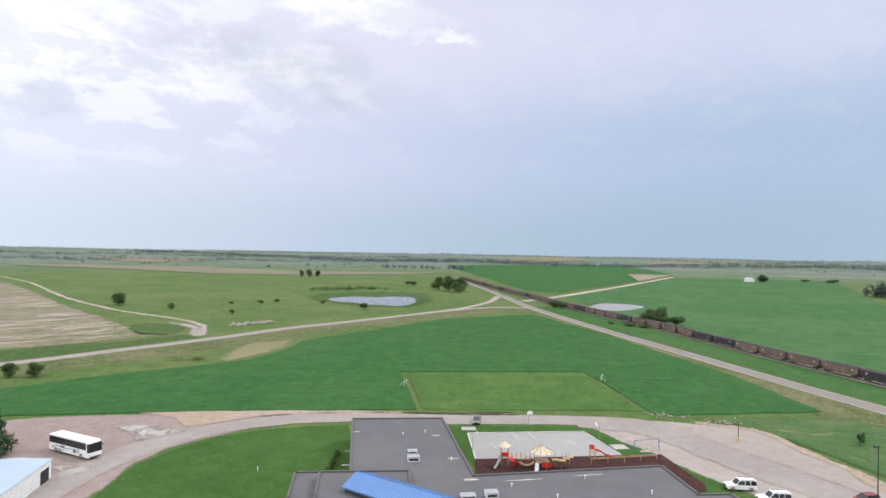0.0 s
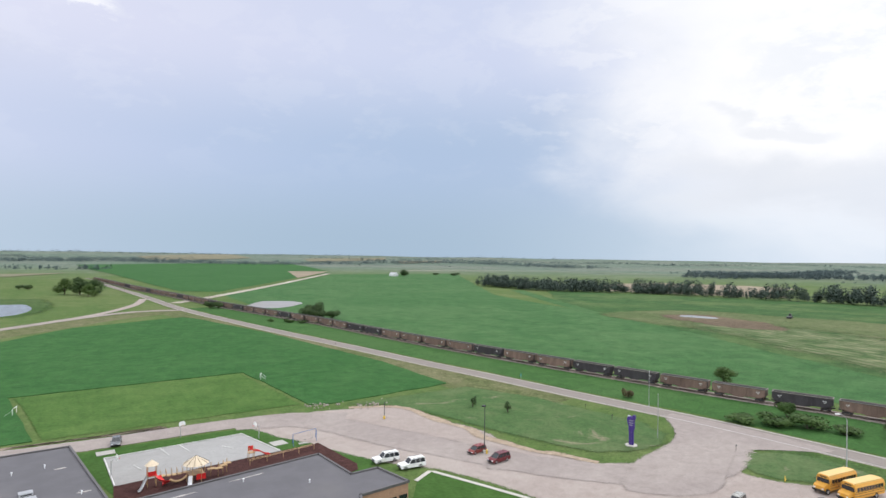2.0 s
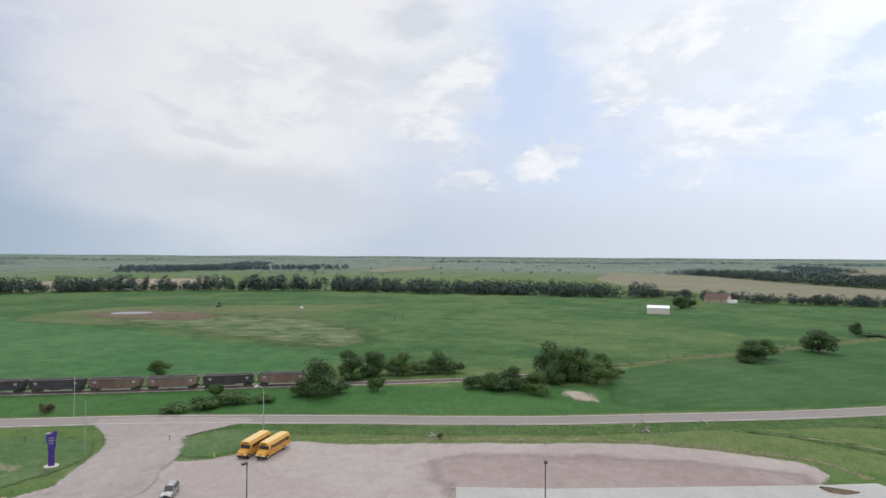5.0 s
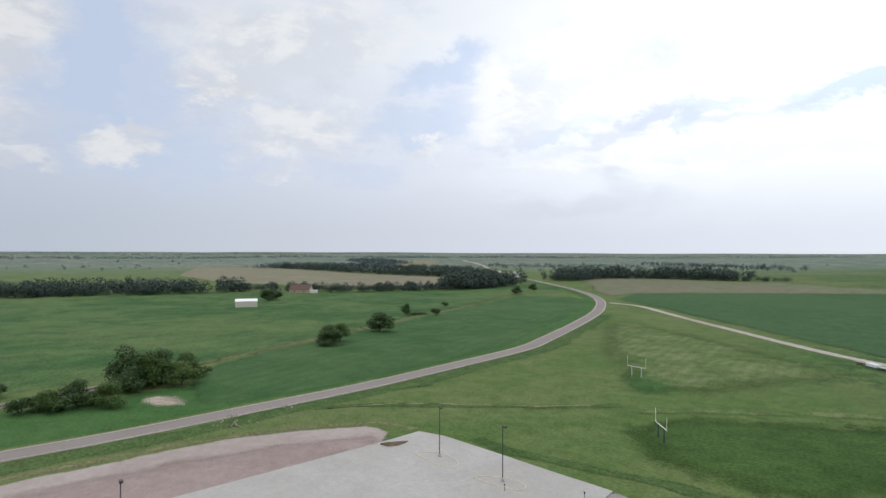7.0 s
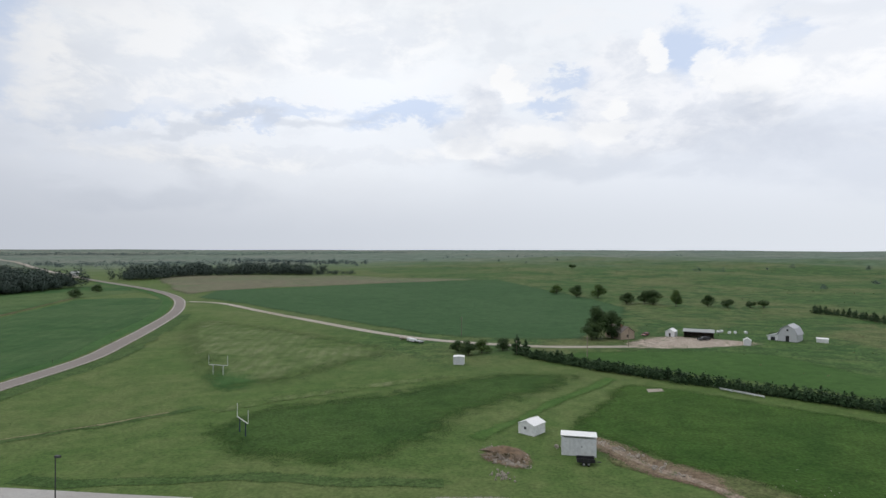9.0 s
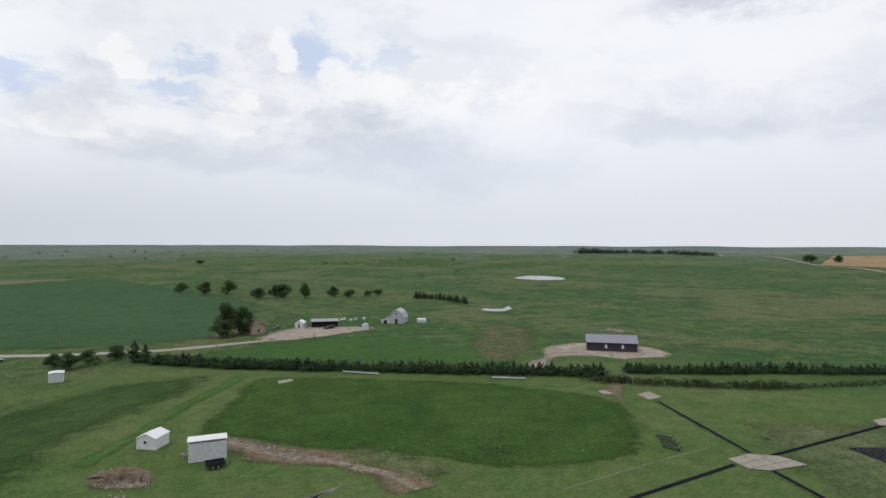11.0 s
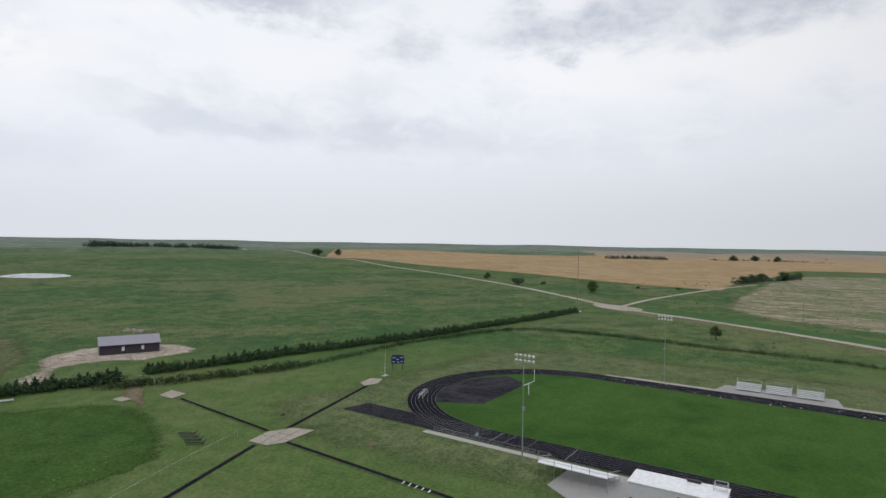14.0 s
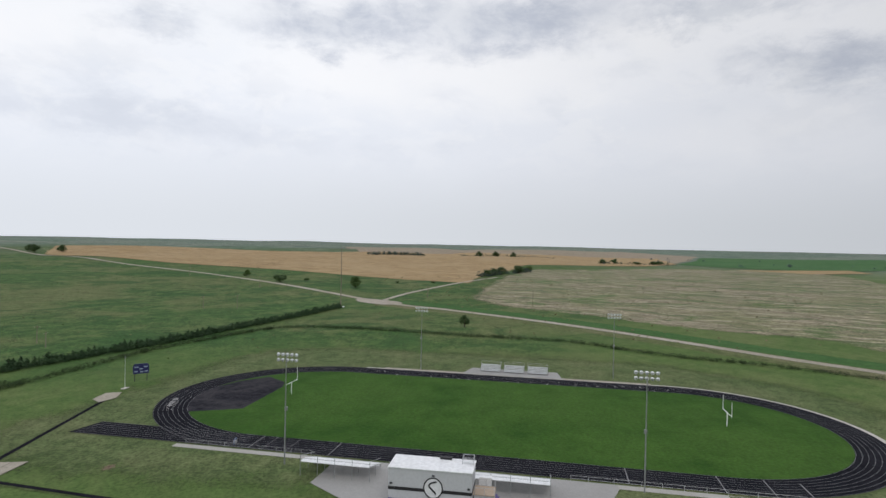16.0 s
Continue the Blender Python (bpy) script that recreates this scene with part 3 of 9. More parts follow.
def layer(level, pts, closed=True, reach=0.0):
    """Sheets that overlap lie at least three millimetres over one another."""
    mine = cells_of(pts, closed, reach)
    near = [z for z, theirs in LAYERS if not mine.isdisjoint(theirs)]
    while any(abs(level - z) < 0.12 for z in near):
        level += 0.03
    LAYERS.append((level, mine))
    return level


def link_mesh(name, bm, mats, parent=None, smooth_faces=False, face_up=False):
    me = bpy.data.meshes.new(name)
    bmesh.ops.recalc_face_normals(bm, faces=bm.faces)
    if face_up:
        bm.normal_update()
        bmesh.ops.reverse_faces(bm, faces=[f for f in bm.faces if f.normal.z < -0.3])
    bm.to_mesh(me)
    bm.free()
    for m in mats if isinstance(mats, (list, tuple)) else [mats]:
        me.materials.append(MATS[m])
    if smooth_faces:
        me.shade_smooth()
    ob = new(name, me)
    if parent:
        ob.parent = parent
    return ob


def make_ground():
    verts, faces = [(0.0, 0.0, 0.0)], []
    segs, radii, r = 300, [], 12.0
    while r < 4960:
        radii.append(r)
        r *= 1.024
    for r in radii:
        for k in range(segs):
            a = 2 * math.pi * k / segs
            x, y = r * math.cos(a), r * math.sin(a)
            verts.append((x, y, terrain(x, y)))
    faces += [(0, 1 + k, 1 + (k + 1) % segs) for k in range(segs)]
    for i in range(len(radii) - 1):
        for k in range(segs):
            a, b = 1 + i * segs + k, 1 + i * segs + (k + 1) % segs
            faces.append((a, a + segs, b + segs, b))
    me = bpy.data.meshes.new("ground")
    me.from_pydata(verts, [], faces)
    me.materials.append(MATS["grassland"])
    me.shade_smooth()
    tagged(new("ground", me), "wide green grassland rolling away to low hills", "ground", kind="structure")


make_ground()


def curve_points(pts, closed, gap=6.0):
    """A smooth line through the points, cut into short lengths."""
    n, out = len(pts), []
    for i in range(n if closed else n - 1):
        p = [Vector(pts[j % n]) if closed else Vector(pts[min(n - 1, max(0, j))]) for j in (i - 1, i, i + 1, i + 2)]
        k = max(1, min(24, int((p[2] - p[1]).length / gap)))
        for s in range(k):
            t = s / k
            out.append(0.5 * (2 * p[1] + (p[2] - p[0]) * t + (2 * p[0] - 5 * p[1] + 4 * p[2] - p[3]) * t * t + (3 * p[1] - p[0] - 3 * p[2] + p[3]) * t ** 3))
    if not closed:
        out.append(Vector(pts[-1]))
    return out


def patch(name, pts, mat, level, label, category, rounded=True, wobble=0.5, gap=6.0, kind="structure", feather=None, tall=0.0):
    """A piece of the ground's cover: field, lawn, lot, water; a tall crop stands up from the ground with a side all round."""
    level = layer(level, pts)
    if rounded:
        line = curve_points(pts, True, gap)
    else:
        line = []
        for a, b in zip(pts, [*pts[1:], pts[0]]):
            k = max(1, min(30, int(math.hypot(b[0] - a[0], b[1] - a[1]) / gap)))
            line += [Vector(a).lerp(Vector(b), s / k) for s in range(k)]
    bm = bmesh.new()
    vs = []
    for p in line:
        d = noise.noise_vector(Vector((p.x / (gap * 2.5), p.y / (gap * 2.5), 0.37 * len(pts)))) * wobble
        vs.append(bm.verts.new((p.x + d.x, p.y + d.y, 0)))
    corners = [Vector(v.co[:2]) for v in vs]
    bm.faces.new(vs)
    bmesh.ops.triangulate(bm, faces=bm.faces[:])
    fade = bm.verts.layers.float.new("fade")
    width = feather if feather is not None else (0.0 if wobble < 0.3 else min(9.0, 0.7 + wobble * 1.1))
    edge = list(zip(corners, [*corners[1:], corners[0]]))
    xs, ys = [v.co.x for v in bm.verts], [v.co.y for v in bm.verts]
    span = max(max(xs) - min(xs), max(ys) - min(ys))
    broad = width >= 2.5 and span / width < 45
    if width and not broad:
        bmesh.ops.inset_region(bm, faces=bm.faces[:], thickness=width, use_boundary=True, use_even_offset=False)
        for e in bm.edges:
            if e.is_boundary:
                e.verts[0][fade] = e.verts[1][fade] = 1.0
    if broad or max(math.hypot(v.co.x, v.co.y) for v in bm.verts) > 350:
        for axis, vals in ((0, xs), (1, ys)):
            lo, hi = min(vals), max(vals)
            cuts = int((hi - lo) / (width * 0.45)) if broad else int(min(36, (hi - lo) / 22))
            for k in range(1, cuts):
                co, no = Vector((0, 0, 0)), Vector((0, 0, 0))
                co[axis], no[axis] = lo + (hi - lo) * k / cuts, 1
                bmesh.ops.bisect_plane(bm, geom=bm.verts[:] + bm.edges[:] + bm.faces[:], plane_co=co, plane_no=no, dist=0.001)
    if broad:
        # the cover thins out towards its edge
        for v in bm.verts:
            p = Vector(v.co[:2])
            near = width
            for a, b in edge:
                d = b - a
                k = min(1.0, max(0.0, (p - a).dot(d) / max(1e-6, d.length_squared)))
                near = min(near, (a + d * k - p).length)
            v[fade] = 1.0 - near / width
    for v in bm.verts:
        v.co.z = lift(v.co.x, v.co.y, level) + tall
    if tall:
        rim = [e for e in bm.edges if e.is_boundary]
        for v in [g for g in bmesh.ops.extrude_edge_only(bm, edges=rim)["geom"] if isinstance(g, bmesh.types.BMVert)]:
            v.co.z -= tall + 0.1
    ob = link_mesh(name, bm, mat, face_up=True)
    return tagged(ob, label, category, kind=kind)


def ribbon(name, pts, width, mat, level, label, category, across=2, gap=8.0, parent=None, shift=0.0, wobble=0.0):
    """A strip along a line: road, path, painted line."""
    level = layer(level, pts, False, width / 2 + abs(shift))
    line = curve_points(pts, False, gap)
    bm = bmesh.new()
    fade = bm.verts.layers.float.new("fade")
    rows = []
    cuts = [k / across - 0.5 for k in range(across + 1)]
    if wobble:
        margin = min(0.3, 0.5 * (0.5 + wobble) / width)
        cuts = [-0.5, margin - 0.5, 0.0, 0.5 - margin, 0.5]
        across = 4
    for i, p in enumerate(line):
        d = (line[min(i + 1, len(line) - 1)] - line[max(i - 1, 0)]).normalized()
        side = Vector((-d.y, d.x))
        row = []
        for k in range(across + 1):
            u = cuts[k] * width + shift
            if wobble and k in (0, across):
                u += noise.noise(Vector((p.x / 7, p.y / 7, k))) * wobble + (0.15 * width * margin if k else -0.15 * width * margin)
            q = p + side * u
            row.append(bm.verts.new((q.x, q.y, lift(q.x, q.y, level))))
            row[-1][fade] = 1.0 if wobble and k in (0, across) else 0.0
        rows.append(row)
    for a, b in zip(rows, rows[1:]):
        for k in range(across):
            bm.faces.new((a[k], a[k + 1], b[k + 1], b[k]))
    ob = link_mesh(name, bm, mat, parent, face_up=True)
    return tagged(ob, label, category, kind="" if parent else "structure")


# ---- fields and pastures ----
patch("soybean_field", [(-129, 166), (-120, 175), (-106, 190), (-93, 200), (-81, 211), (-72, 219), (-65, 241), (-64, 264), (-59, 275), (-36, 307), (1, 366), (60, 399), (67, 386), (88, 300), (97, 240), (103, 203), (104, 158), (62, 152), (56, 154), (51, 206.5), (-14, 201.5), (-6.5, 153.5), (-55, 149), (-82, 145), (-107, 141)],
      "soybeans", 3, "deep green field of low soybeans in rows", "field", rounded=False, wobble=0.7, gap=4, feather=0, tall=0.14)
patch("practice_field", [(-13, 201), (50, 206), (55, 155), (-5, 153)], "mown_green", 4, "pale green mown rectangle of practice grass", "field", rounded=False, wobble=0.6)
patch("bare_field", [(-176, 231), (-161, 243), (-146, 259), (-130, 275), (-147, 279), (-162, 306), (-190, 336), (-250, 394), (-378, 538), (-522, 684), (-620, 780), (-820, 770), (-420, 330)],
      "bare_field", 1, "bare brown field with pale weeds and stubble", "field", rounded=False, wobble=4, gap=9, feather=5)
patch("road_verge", [(-181, 222), (-160, 246), (-143, 257), (-124, 281), (-113, 272), (-139, 229), (-158, 205)], "ditch_dark", 2, "dark green verge between road and bare field", "grass", rounded=False, wobble=2, gap=6, feather=3)
patch("weed_pocket", [(-165, 304), (-164, 322), (-146, 318), (-130, 298), (-132, 281), (-149, 282)], "ditch_dark", 2, "dark green weeds inside the bend of a track", "weeds", wobble=3, gap=5, feather=4)
patch("track_apron", [(-156, 329), (-134, 316), (-119, 297), (-114, 277), (-125, 280), (-130, 300), (-143, 313)], "washed_gravel", 4, "pale washed sand at the end of a track", "dirt", wobble=2, gap=4, feather=3)
patch("dry_lobe", [(-84, 214), (-73, 221), (-66, 244), (-66, 273), (-78, 267), (-89, 250)], "straw", 2.5, "pale dry grass beside the bean field", "grass", wobble=3, gap=5, feather=6)
patch("crop_field", [(12, 1934), (329, 2155), (788, 2400), (513, 1290), (240, 820), (133, 640), (95, 664)], "soybeans", 1, "distant green crop field beyond the railway", "field", rounded=False, wobble=2, gap=30)
patch("tan_field", [(421, 1322), (514, 1295), (322, 953)], "tan_field", 3, "small triangle of bare tan field", "field", rounded=False, wobble=2)
patch("crop_field", [(124, 584), (454, 1131), (760, 1122), (520, 720), (390, 500), (335, 304), (276, 166), (229, 63), (196, 66), (183, 94), (172, 140), (150, 230), (140, 330), (120, 440)],
      "green_crop", 1, "broad green crop field beside the railway", "field", rounded=False, wobble=2, gap=15)
patch("mown_field", [(335, 304), (431, 290), (452, 217), (482, 93), (408, 113), (336, 161), (319, 192), (315, 254)], "dry_grass", 3, "mown hay field in tan and green", "field", wobble=5, gap=12, feather=9)
patch("east_meadow", [(207, 20), (232, 66), (290, 186), (335, 300), (400, 420), (500, 540), (560, 450), (620, 345), (690, 140), (712, 20), (640, -130), (585, -205), (532, -300), (530, -413), (540, -454), (580, -540), (500, -492), (430, -450), (422, -368), (312, -184), (223, -37)], "green_meadow", 1, "broad green meadow between railway and woods", "meadow", rounded=False, wobble=3, gap=15, feather=4)
patch("hay_rows", [(246, 86), (290, 176), (330, 240), (380, 230), (390, 160), (360, 100), (310, 60), (262, 52)], "hay_rows", 4, "rows of cut hay drying on a green field", "hay", wobble=6, gap=12, feather=26)
patch("mud_flat", [(365, 277), (401, 264), (395, 210), (368, 177), (345, 190), (340, 219)], "mud", 4, "bare brown mud round a drying puddle", "mud", wobble=8, gap=10, feather=8)
patch("meadow_strip", [(213, -38), (237, -67), (278, -134), (341, -237), (418, -366), (380, -400), (345, -382), (306, -340), (272, -294), (238, -237), (210, -190), (194, -160), (180, -120), (169, -80), (162, -45), (166, -30)],
      "strip_crop", 2, "green field in rows between the highway and a dry creek", "field", rounded=False, wobble=2, gap=10, feather=4)
patch("crop_field", [(340, -408), (300, -390), (243, -357), (180, -320), (128, -291), (90, -267), (66, -262), (46, -264), (30, -268), (14, -276), (-3, -350), (-13, -438), (40, -540), (110, -660), (140, -705), (246, -645), (297, -591), (339, -544), (380, -487)],
      "dark_crop", 2, "dark green crop field behind a gravel road", "field", rounded=False, wobble=3, gap=15, feather=8)
patch("tan_field", [(362, -426), (420, -470), (494, -545), (600, -640), (640, -735), (551, -790), (380, -796), (282, -728), (156, -715), (200, -660), (249, -630), (301, -590), (344, -540), (372, -480)], "mown_field", 1, "pale mown field in front of the woods", "field", rounded=False, wobble=6, gap=20, feather=12)
patch("football_practice_field", [(96, -110), (96, -123), (86, -141), (63, -165), (38, -196), (3.5, -199), (14.4, -170), (28.4, -140), (34, -117), (42, -98), (58, -92), (72, -92), (85, -100)],
      "practice_turf", 2, "dark green mown practice field for football", "field", wobble=3, gap=8, feather=16)
ribbon("drain_line", [(146, -57), (143, -67), (137, -78), (126, -92), (116, -107), (107, -120), (104, -128)], 4.5, "ditch_dark", 2.5, "shallow dark drain through a meadow", "ditch", wobble=2.5, gap=5)
ribbon("drain_stones", [(144, -60), (138, -79), (127, -93), (116, -108), (108, -121)], 0.9, "straw", 4, "broken pale edge of a shallow drain", "ditch", wobble=2.2, gap=3)
ribbon("field_ridge", [(98, -125), (87, -143), (64, -169), (52, -182)], 6, "mow_streaks", 3, "pale mown ridge beside a practice field", "grass", wobble=3, gap=6)
ribbon("drain_line", [(103, -78), (92, -79), (83, -83), (72, -87), (61, -92), (46, -94), (29, -99)], 5.0, "ditch_dark", 2.5, "dark grassy ditch round the school lot", "ditch", wobble=2.5, gap=5)
patch("lush_patch", [(134, -157), (156, -201), (153, -232), (128, -224), (105, -188), (97, -146), (108, -136)], "verge", 2.2, "greener patch of meadow round an old goalpost", "grass", wobble=4, gap=8, feather=16)
patch("mown_strip", [(-3, -195), (10, -165), (19, -141), (26, -122), (32, -124), (25, -142), (16, -166), (3, -197)], "mown_green", 3, "lighter mown strip between two practice fields", "grass", wobble=1.5, gap=6, feather=3)
patch("mown_meadow", [(240, -290), (181, -280), (110, -246), (78, -226), (84, -191), (96, -150), (125, -152), (171, -189), (215, -240)], "mow_streaks", 2, "meadow with pale streaks of cut grass", "meadow", wobble=5, gap=10, feather=22)
patch("wheat_field", [(-880, -690), (-748, -412), (-689, -238), (-619, -90), (-595, -10), (-744, 16), (-1016, 90), (-1246, 359), (-1417, 474), (-2300, 700), (-2250, 200), (-1588, -75), (-1285, -315), (-1154, -637), (-1200, -900)],
      "wheat", 2, "ripe golden wheat field on a slope", "field", rounded=False, wobble=6, gap=30)
patch("wheat_field", [(-2169, -511), (-2900, 0), (-3300, 800), (-2700, 1000), (-1508, 504), (-1100, 120), (-1175, -239)], "tan_field", 1, "pale ripe grain field near the skyline", "field", rounded=False, wobble=10, gap=60)
patch("stubble_field", [(-465, -8), (-681, 21), (-883, 68), (-970, 170), (-1200, 420), (-1130, 640), (-520, 420), (-259, 190), (-275, 163), (-308, 108), (-354, 61), (-398, 12), (-425, -4)],
      "stubble", 2, "harvested field of pale stubble and weeds", "field", wobble=5, gap=15, feather=14)
patch("crop_field", [(-2437, 905), (-2529, 1693), (-1600, 1200), (-1180, 700), (-1300, 575), (-1417, 474)], "green_crop", 1, "far green field on the western plain", "field", rounded=False, wobble=6, gap=50)
patch("tan_field", [(-1192, 510), (-1300, 800), (-1160, 760), (-1082, 600)], "wheat", 3, "narrow strip of ripe grain", "field", rounded=False, wobble=4, gap=30)
FAR_TAN = [[(-954, 1300), (-790, 1310), (-506, 1298), (-290, 1176), (-84, 1214), (9, 1289), (-75, 1087), (-244, 991), (-381, 978), (-600, 1100), (-879, 1190)],
           [(-1333, 2123), (-1165, 2237), (-805, 2151), (-811, 1619)], [(287, 3419), (962, 4300), (809, 3115), (303, 2672)],
           [(1046, 3010), (1840, 3600), (1512, 2945), (966, 2705)], [(1449, 2718), (1704, 2663), (1509, 2357), (1252, 2307)],
           [(1560, -300), (1050, -170), (800, -180), (690, -240), (610, -300), (580, -360), (620, -440), (711, -520), (790, -525), (940, -485), (1127, -462), (1354, -445)], [(2308, -1263), (2223, -1475), (1516, -990), (1442, -819)],
           [(560, 530), (745, 650), (855, 650), (929, 519), (915, 440), (760, 400), (670, 330)], [(1984, 330), (2000, 180), (1560, 200), (1366, 283), (1480, 350)], [(1426, -1038), (1132, -873), (915, -686), (1121, -804)]]
# fields that start past 1400 m take the haze-greyed tan
for far_field in FAR_TAN:
    patch("tan_field", far_field, "far_tan" if math.hypot(*far_field[0]) > 1400 else "wheat" if far_field[0][0] < 0 else "tan_field", 2, "distant bare tan field between dark woods", "field", rounded=False, wobble=5, gap=40)

# ---- verges, roads and railway ----
HIGHWAY = [(30, 860), (37, 805), (57, 599), (68, 462), (88, 336), (104, 255), (116, 192), (123, 160), (130, 124), (138, 86), (143, 46), (146, 11), (149, -14), (155, -45), (162, -80), (174, -123), (188, -168),
           (204, -198), (232, -246), (267, -302), (300, -346), (340, -391), (391, -435), (467, -487), (604, -565), (712, -628), (877, -730), (1062, -850), (1418, -1090), (2052, -1484)]
COUNTY_NW = [(69, 449), (38, 447), (7, 420), (-30, 374), (-60, 336), (-84, 306), (-102, 275), (-118, 251), (-132, 232), (-143, 215), (-154, 202)]
COUNTY_NE = [(71, 511), (125, 591), (243, 786), (460, 1161)]
COUNTY_S = [(318, -377), (286, -374), (225, -335), (163, -297), (118, -270), (88, -256), (65, -251), (46, -250), (30, -250), (12, -255), (-13, -264), (-36, -270)]
COUNTY_W = [(-1260, -1440), (-1190, -1330), (-1080, -1110), (-985, -930), (-905, -745), (-733, -481), (-591, -264), (-526, -182), (-449, -110), (-395, -62), (-362, -14), (-312, 46), (-264, 91), (-228, 122), (-190, 161), (-154, 202)]
RAIL = [(20, 1010), (40, 870), (60, 707), (82, 568), (97, 465), (108, 409), (124, 335), (132, 280), (139, 235), (147, 195), (155, 158), (162, 128), (170, 96), (176, 78), (181, 60), (185, 42), (190, 24), (195, 8), (203, -10), (214, -26)]
ribbon("verge_grass", HIGHWAY[3:18], 34, "verge", 1, "lush green strip between highway and railway", "grass", gap=10, shift=22, wobble=3)
ribbon("ditch_grass", HIGHWAY[3:9], 22, "ditch_grass", 2, "dry yellow-green roadside ditch", "grass", gap=10, shift=-12, wobble=3)
ribbon("ditch_grass", HIGHWAY[9:20], 10, "ditch_dark", 1, "worn grass ditch along the highway", "grass", gap=10, shift=-8, wobble=5)
ribbon("worn_edge", [(128, 33), (130.5, 18), (133, -7), (134.6, -20), (133.6, -38), (129, -57), (125.5, -66), (116, -70)], 2.6, "ditch_grass", 1.6, "dry trampled margin of the gravel lot", "grass", gap=4, wobble=2.0)
ribbon("ditch_grass", COUNTY_NW[1:11], 28, "ditch_grass", 1, "dry grass ditch along a county road", "grass", gap=10, shift=14, wobble=4)
ribbon("gravel_shoulder", HIGHWAY, 8.0, "pale_dirt", 3, "narrow pale gravel shoulder of the highway", "shoulder")
# far stretch laid nearly twice as wide, to fit the camera's view
ribbon("highway", HIGHWAY[25:], 13.0, "pale_dirt", 5, "pale far stretch of highway, widened to fit the camera's view", "road")
ribbon("highway", HIGHWAY, 7.0, "highway_asphalt", 4, "two-lane grey asphalt highway with worn surface", "road")
for side in (-3.25, 3.25):
    ribbon("edge_line", HIGHWAY, 0.42, "edge_paint", 6, "faded white edge line of the highway", "road marking", shift=side)
ribbon("county_road", COUNTY_NW, 8.0, "lane_gravel", 4, "pale gravel county road", "road", wobble=0.8)
ribbon("road_spur", [(54, 565), (46, 520), (37, 488), (21, 449), (3, 419), (-20, 388)], 6.5, "gravel", 4, "curved gravel link between two roads", "road", wobble=0.8)
ribbon("county_road", COUNTY_NE, 10.0, "pale_dirt", 3, "pale dirt road crossing the railway", "road", wobble=0.8)
ribbon("county_road", COUNTY_S, 6.0, "pale_dirt", 3, "pale dirt road to a farmstead", "road", wobble=0.8)
ribbon("county_road", COUNTY_W, 6.4, "pale_dirt", 4, "straight gravel road climbing a far hill", "road", wobble=0.6)
ribbon("ditch_grass", COUNTY_W[9:15], 13, "ditch_grass", 1, "brownish ditch along a gravel road", "grass", gap=10, shift=-9, wobble=3)
ribbon("verge_grass", COUNTY_W[9:15], 18, "verge", 2.5, "lush green strip beside a gravel road", "grass", gap=10, shift=13, wobble=4)
ribbon("side_road", [(-408, -68), (-455, -60), (-502, -48), (-618, -11), (-706, 24)], 4.5, "pale_dirt", 3, "pale gravel track beside wheat", "road", wobble=0.6)
ribbon("field_track", [(-588, 770), (-467, 655), (-312, 478), (-220, 388), (-173, 354), (-142, 330), (-126, 306), (-117, 276)], 5, "site_dirt", 3, "pale dirt track along a bare field", "track", wobble=3)
ribbon("field_road", [(749, 1356), (1008, 1317), (1250, 1290)], 14, "pale_dirt", 3, "distant pale dirt road", "road")
ribbon("creek_bed", [(215, -22), (224, -42), (252, -86), (284, -141), (318, -191), (350, -247), (430, -374)], 3.4, "ditch_grass", 3, "dry winding creek bed with pale grass", "creek", wobble=5, gap=4)
ribbon("field_margin", [(214, 30), (231, 66), (262, 130), (292, 190), (336, 302), (396, 424), (470, 560)], 18, "green_crop", 0.6, "green margin between two fields", "grass", wobble=5, gap=10)
ribbon("creek_channel", [(216, -24), (224, -42), (251, -86), (284, -142), (318, -191), (350, -247), (430, -374)], 1.3, "brown_dirt", 4, "pale bare channel of a dry creek", "creek", wobble=2.4, gap=3)
ribbon("track_ballast", RAIL, 6.4, "ballast", 3, "low bed of pale crushed stone under the rails", "railway", across=4, wobble=0.6)
patch("road_junction", [(-424, -88), (-414, -66), (-402, -52), (-388, -52), (-384, -62), (-400, -84)], "pale_dirt", 5, "pale gravel crossroads", "road", wobble=1)

ribbon("verge_grass", HIGHWAY[17:25], 9, "verge", 2.2, "lush green verge inside the highway bend", "grass", gap=8, shift=9, wobble=3)

# ---- ponds ----
plain_mat("water", (0.085, 0.095, 0.095), 0.16, wear=0.15, scale=0.2, spec=0.42)
plain_mat("wet_mud", (0.26, 0.245, 0.235), 0.4, wear=0.2, scale=0.15, spec=0.4, dirt=(0.17, 0.145, 0.12))
patch("pond_margin", [(-122, 515), (-100, 590), (-20, 600), (-6, 520), (-20, 436), (-70, 440)], "ditch_dark", 1, "rank green reeds round a pond", "reeds", wobble=8, gap=10, feather=12)
patch("pond", [(-99, 503), (-90, 522), (-80, 533), (-60, 528), (-45, 540), (-29, 537), (-22, 500), (-24, 468), (-35, 446), (-46, 454), (-60, 456), (-72, 470), (-85, 476)], "water", 3, "still grey pond among green reeds", "pond", wobble=1.5, gap=10, feather=0)
patch("puddle", [(116, 462), (141, 503), (163, 496), (164, 470), (131, 438)], "wet_mud", 3, "shallow grey flood pool in a field", "puddle", wobble=4, gap=8, feather=0)
patch("puddle", [(372, 262), (388, 266), (393, 246), (380, 240)], "water", 6, "drying grey pool in brown mud", "puddle", wobble=3, gap=6, feather=0)
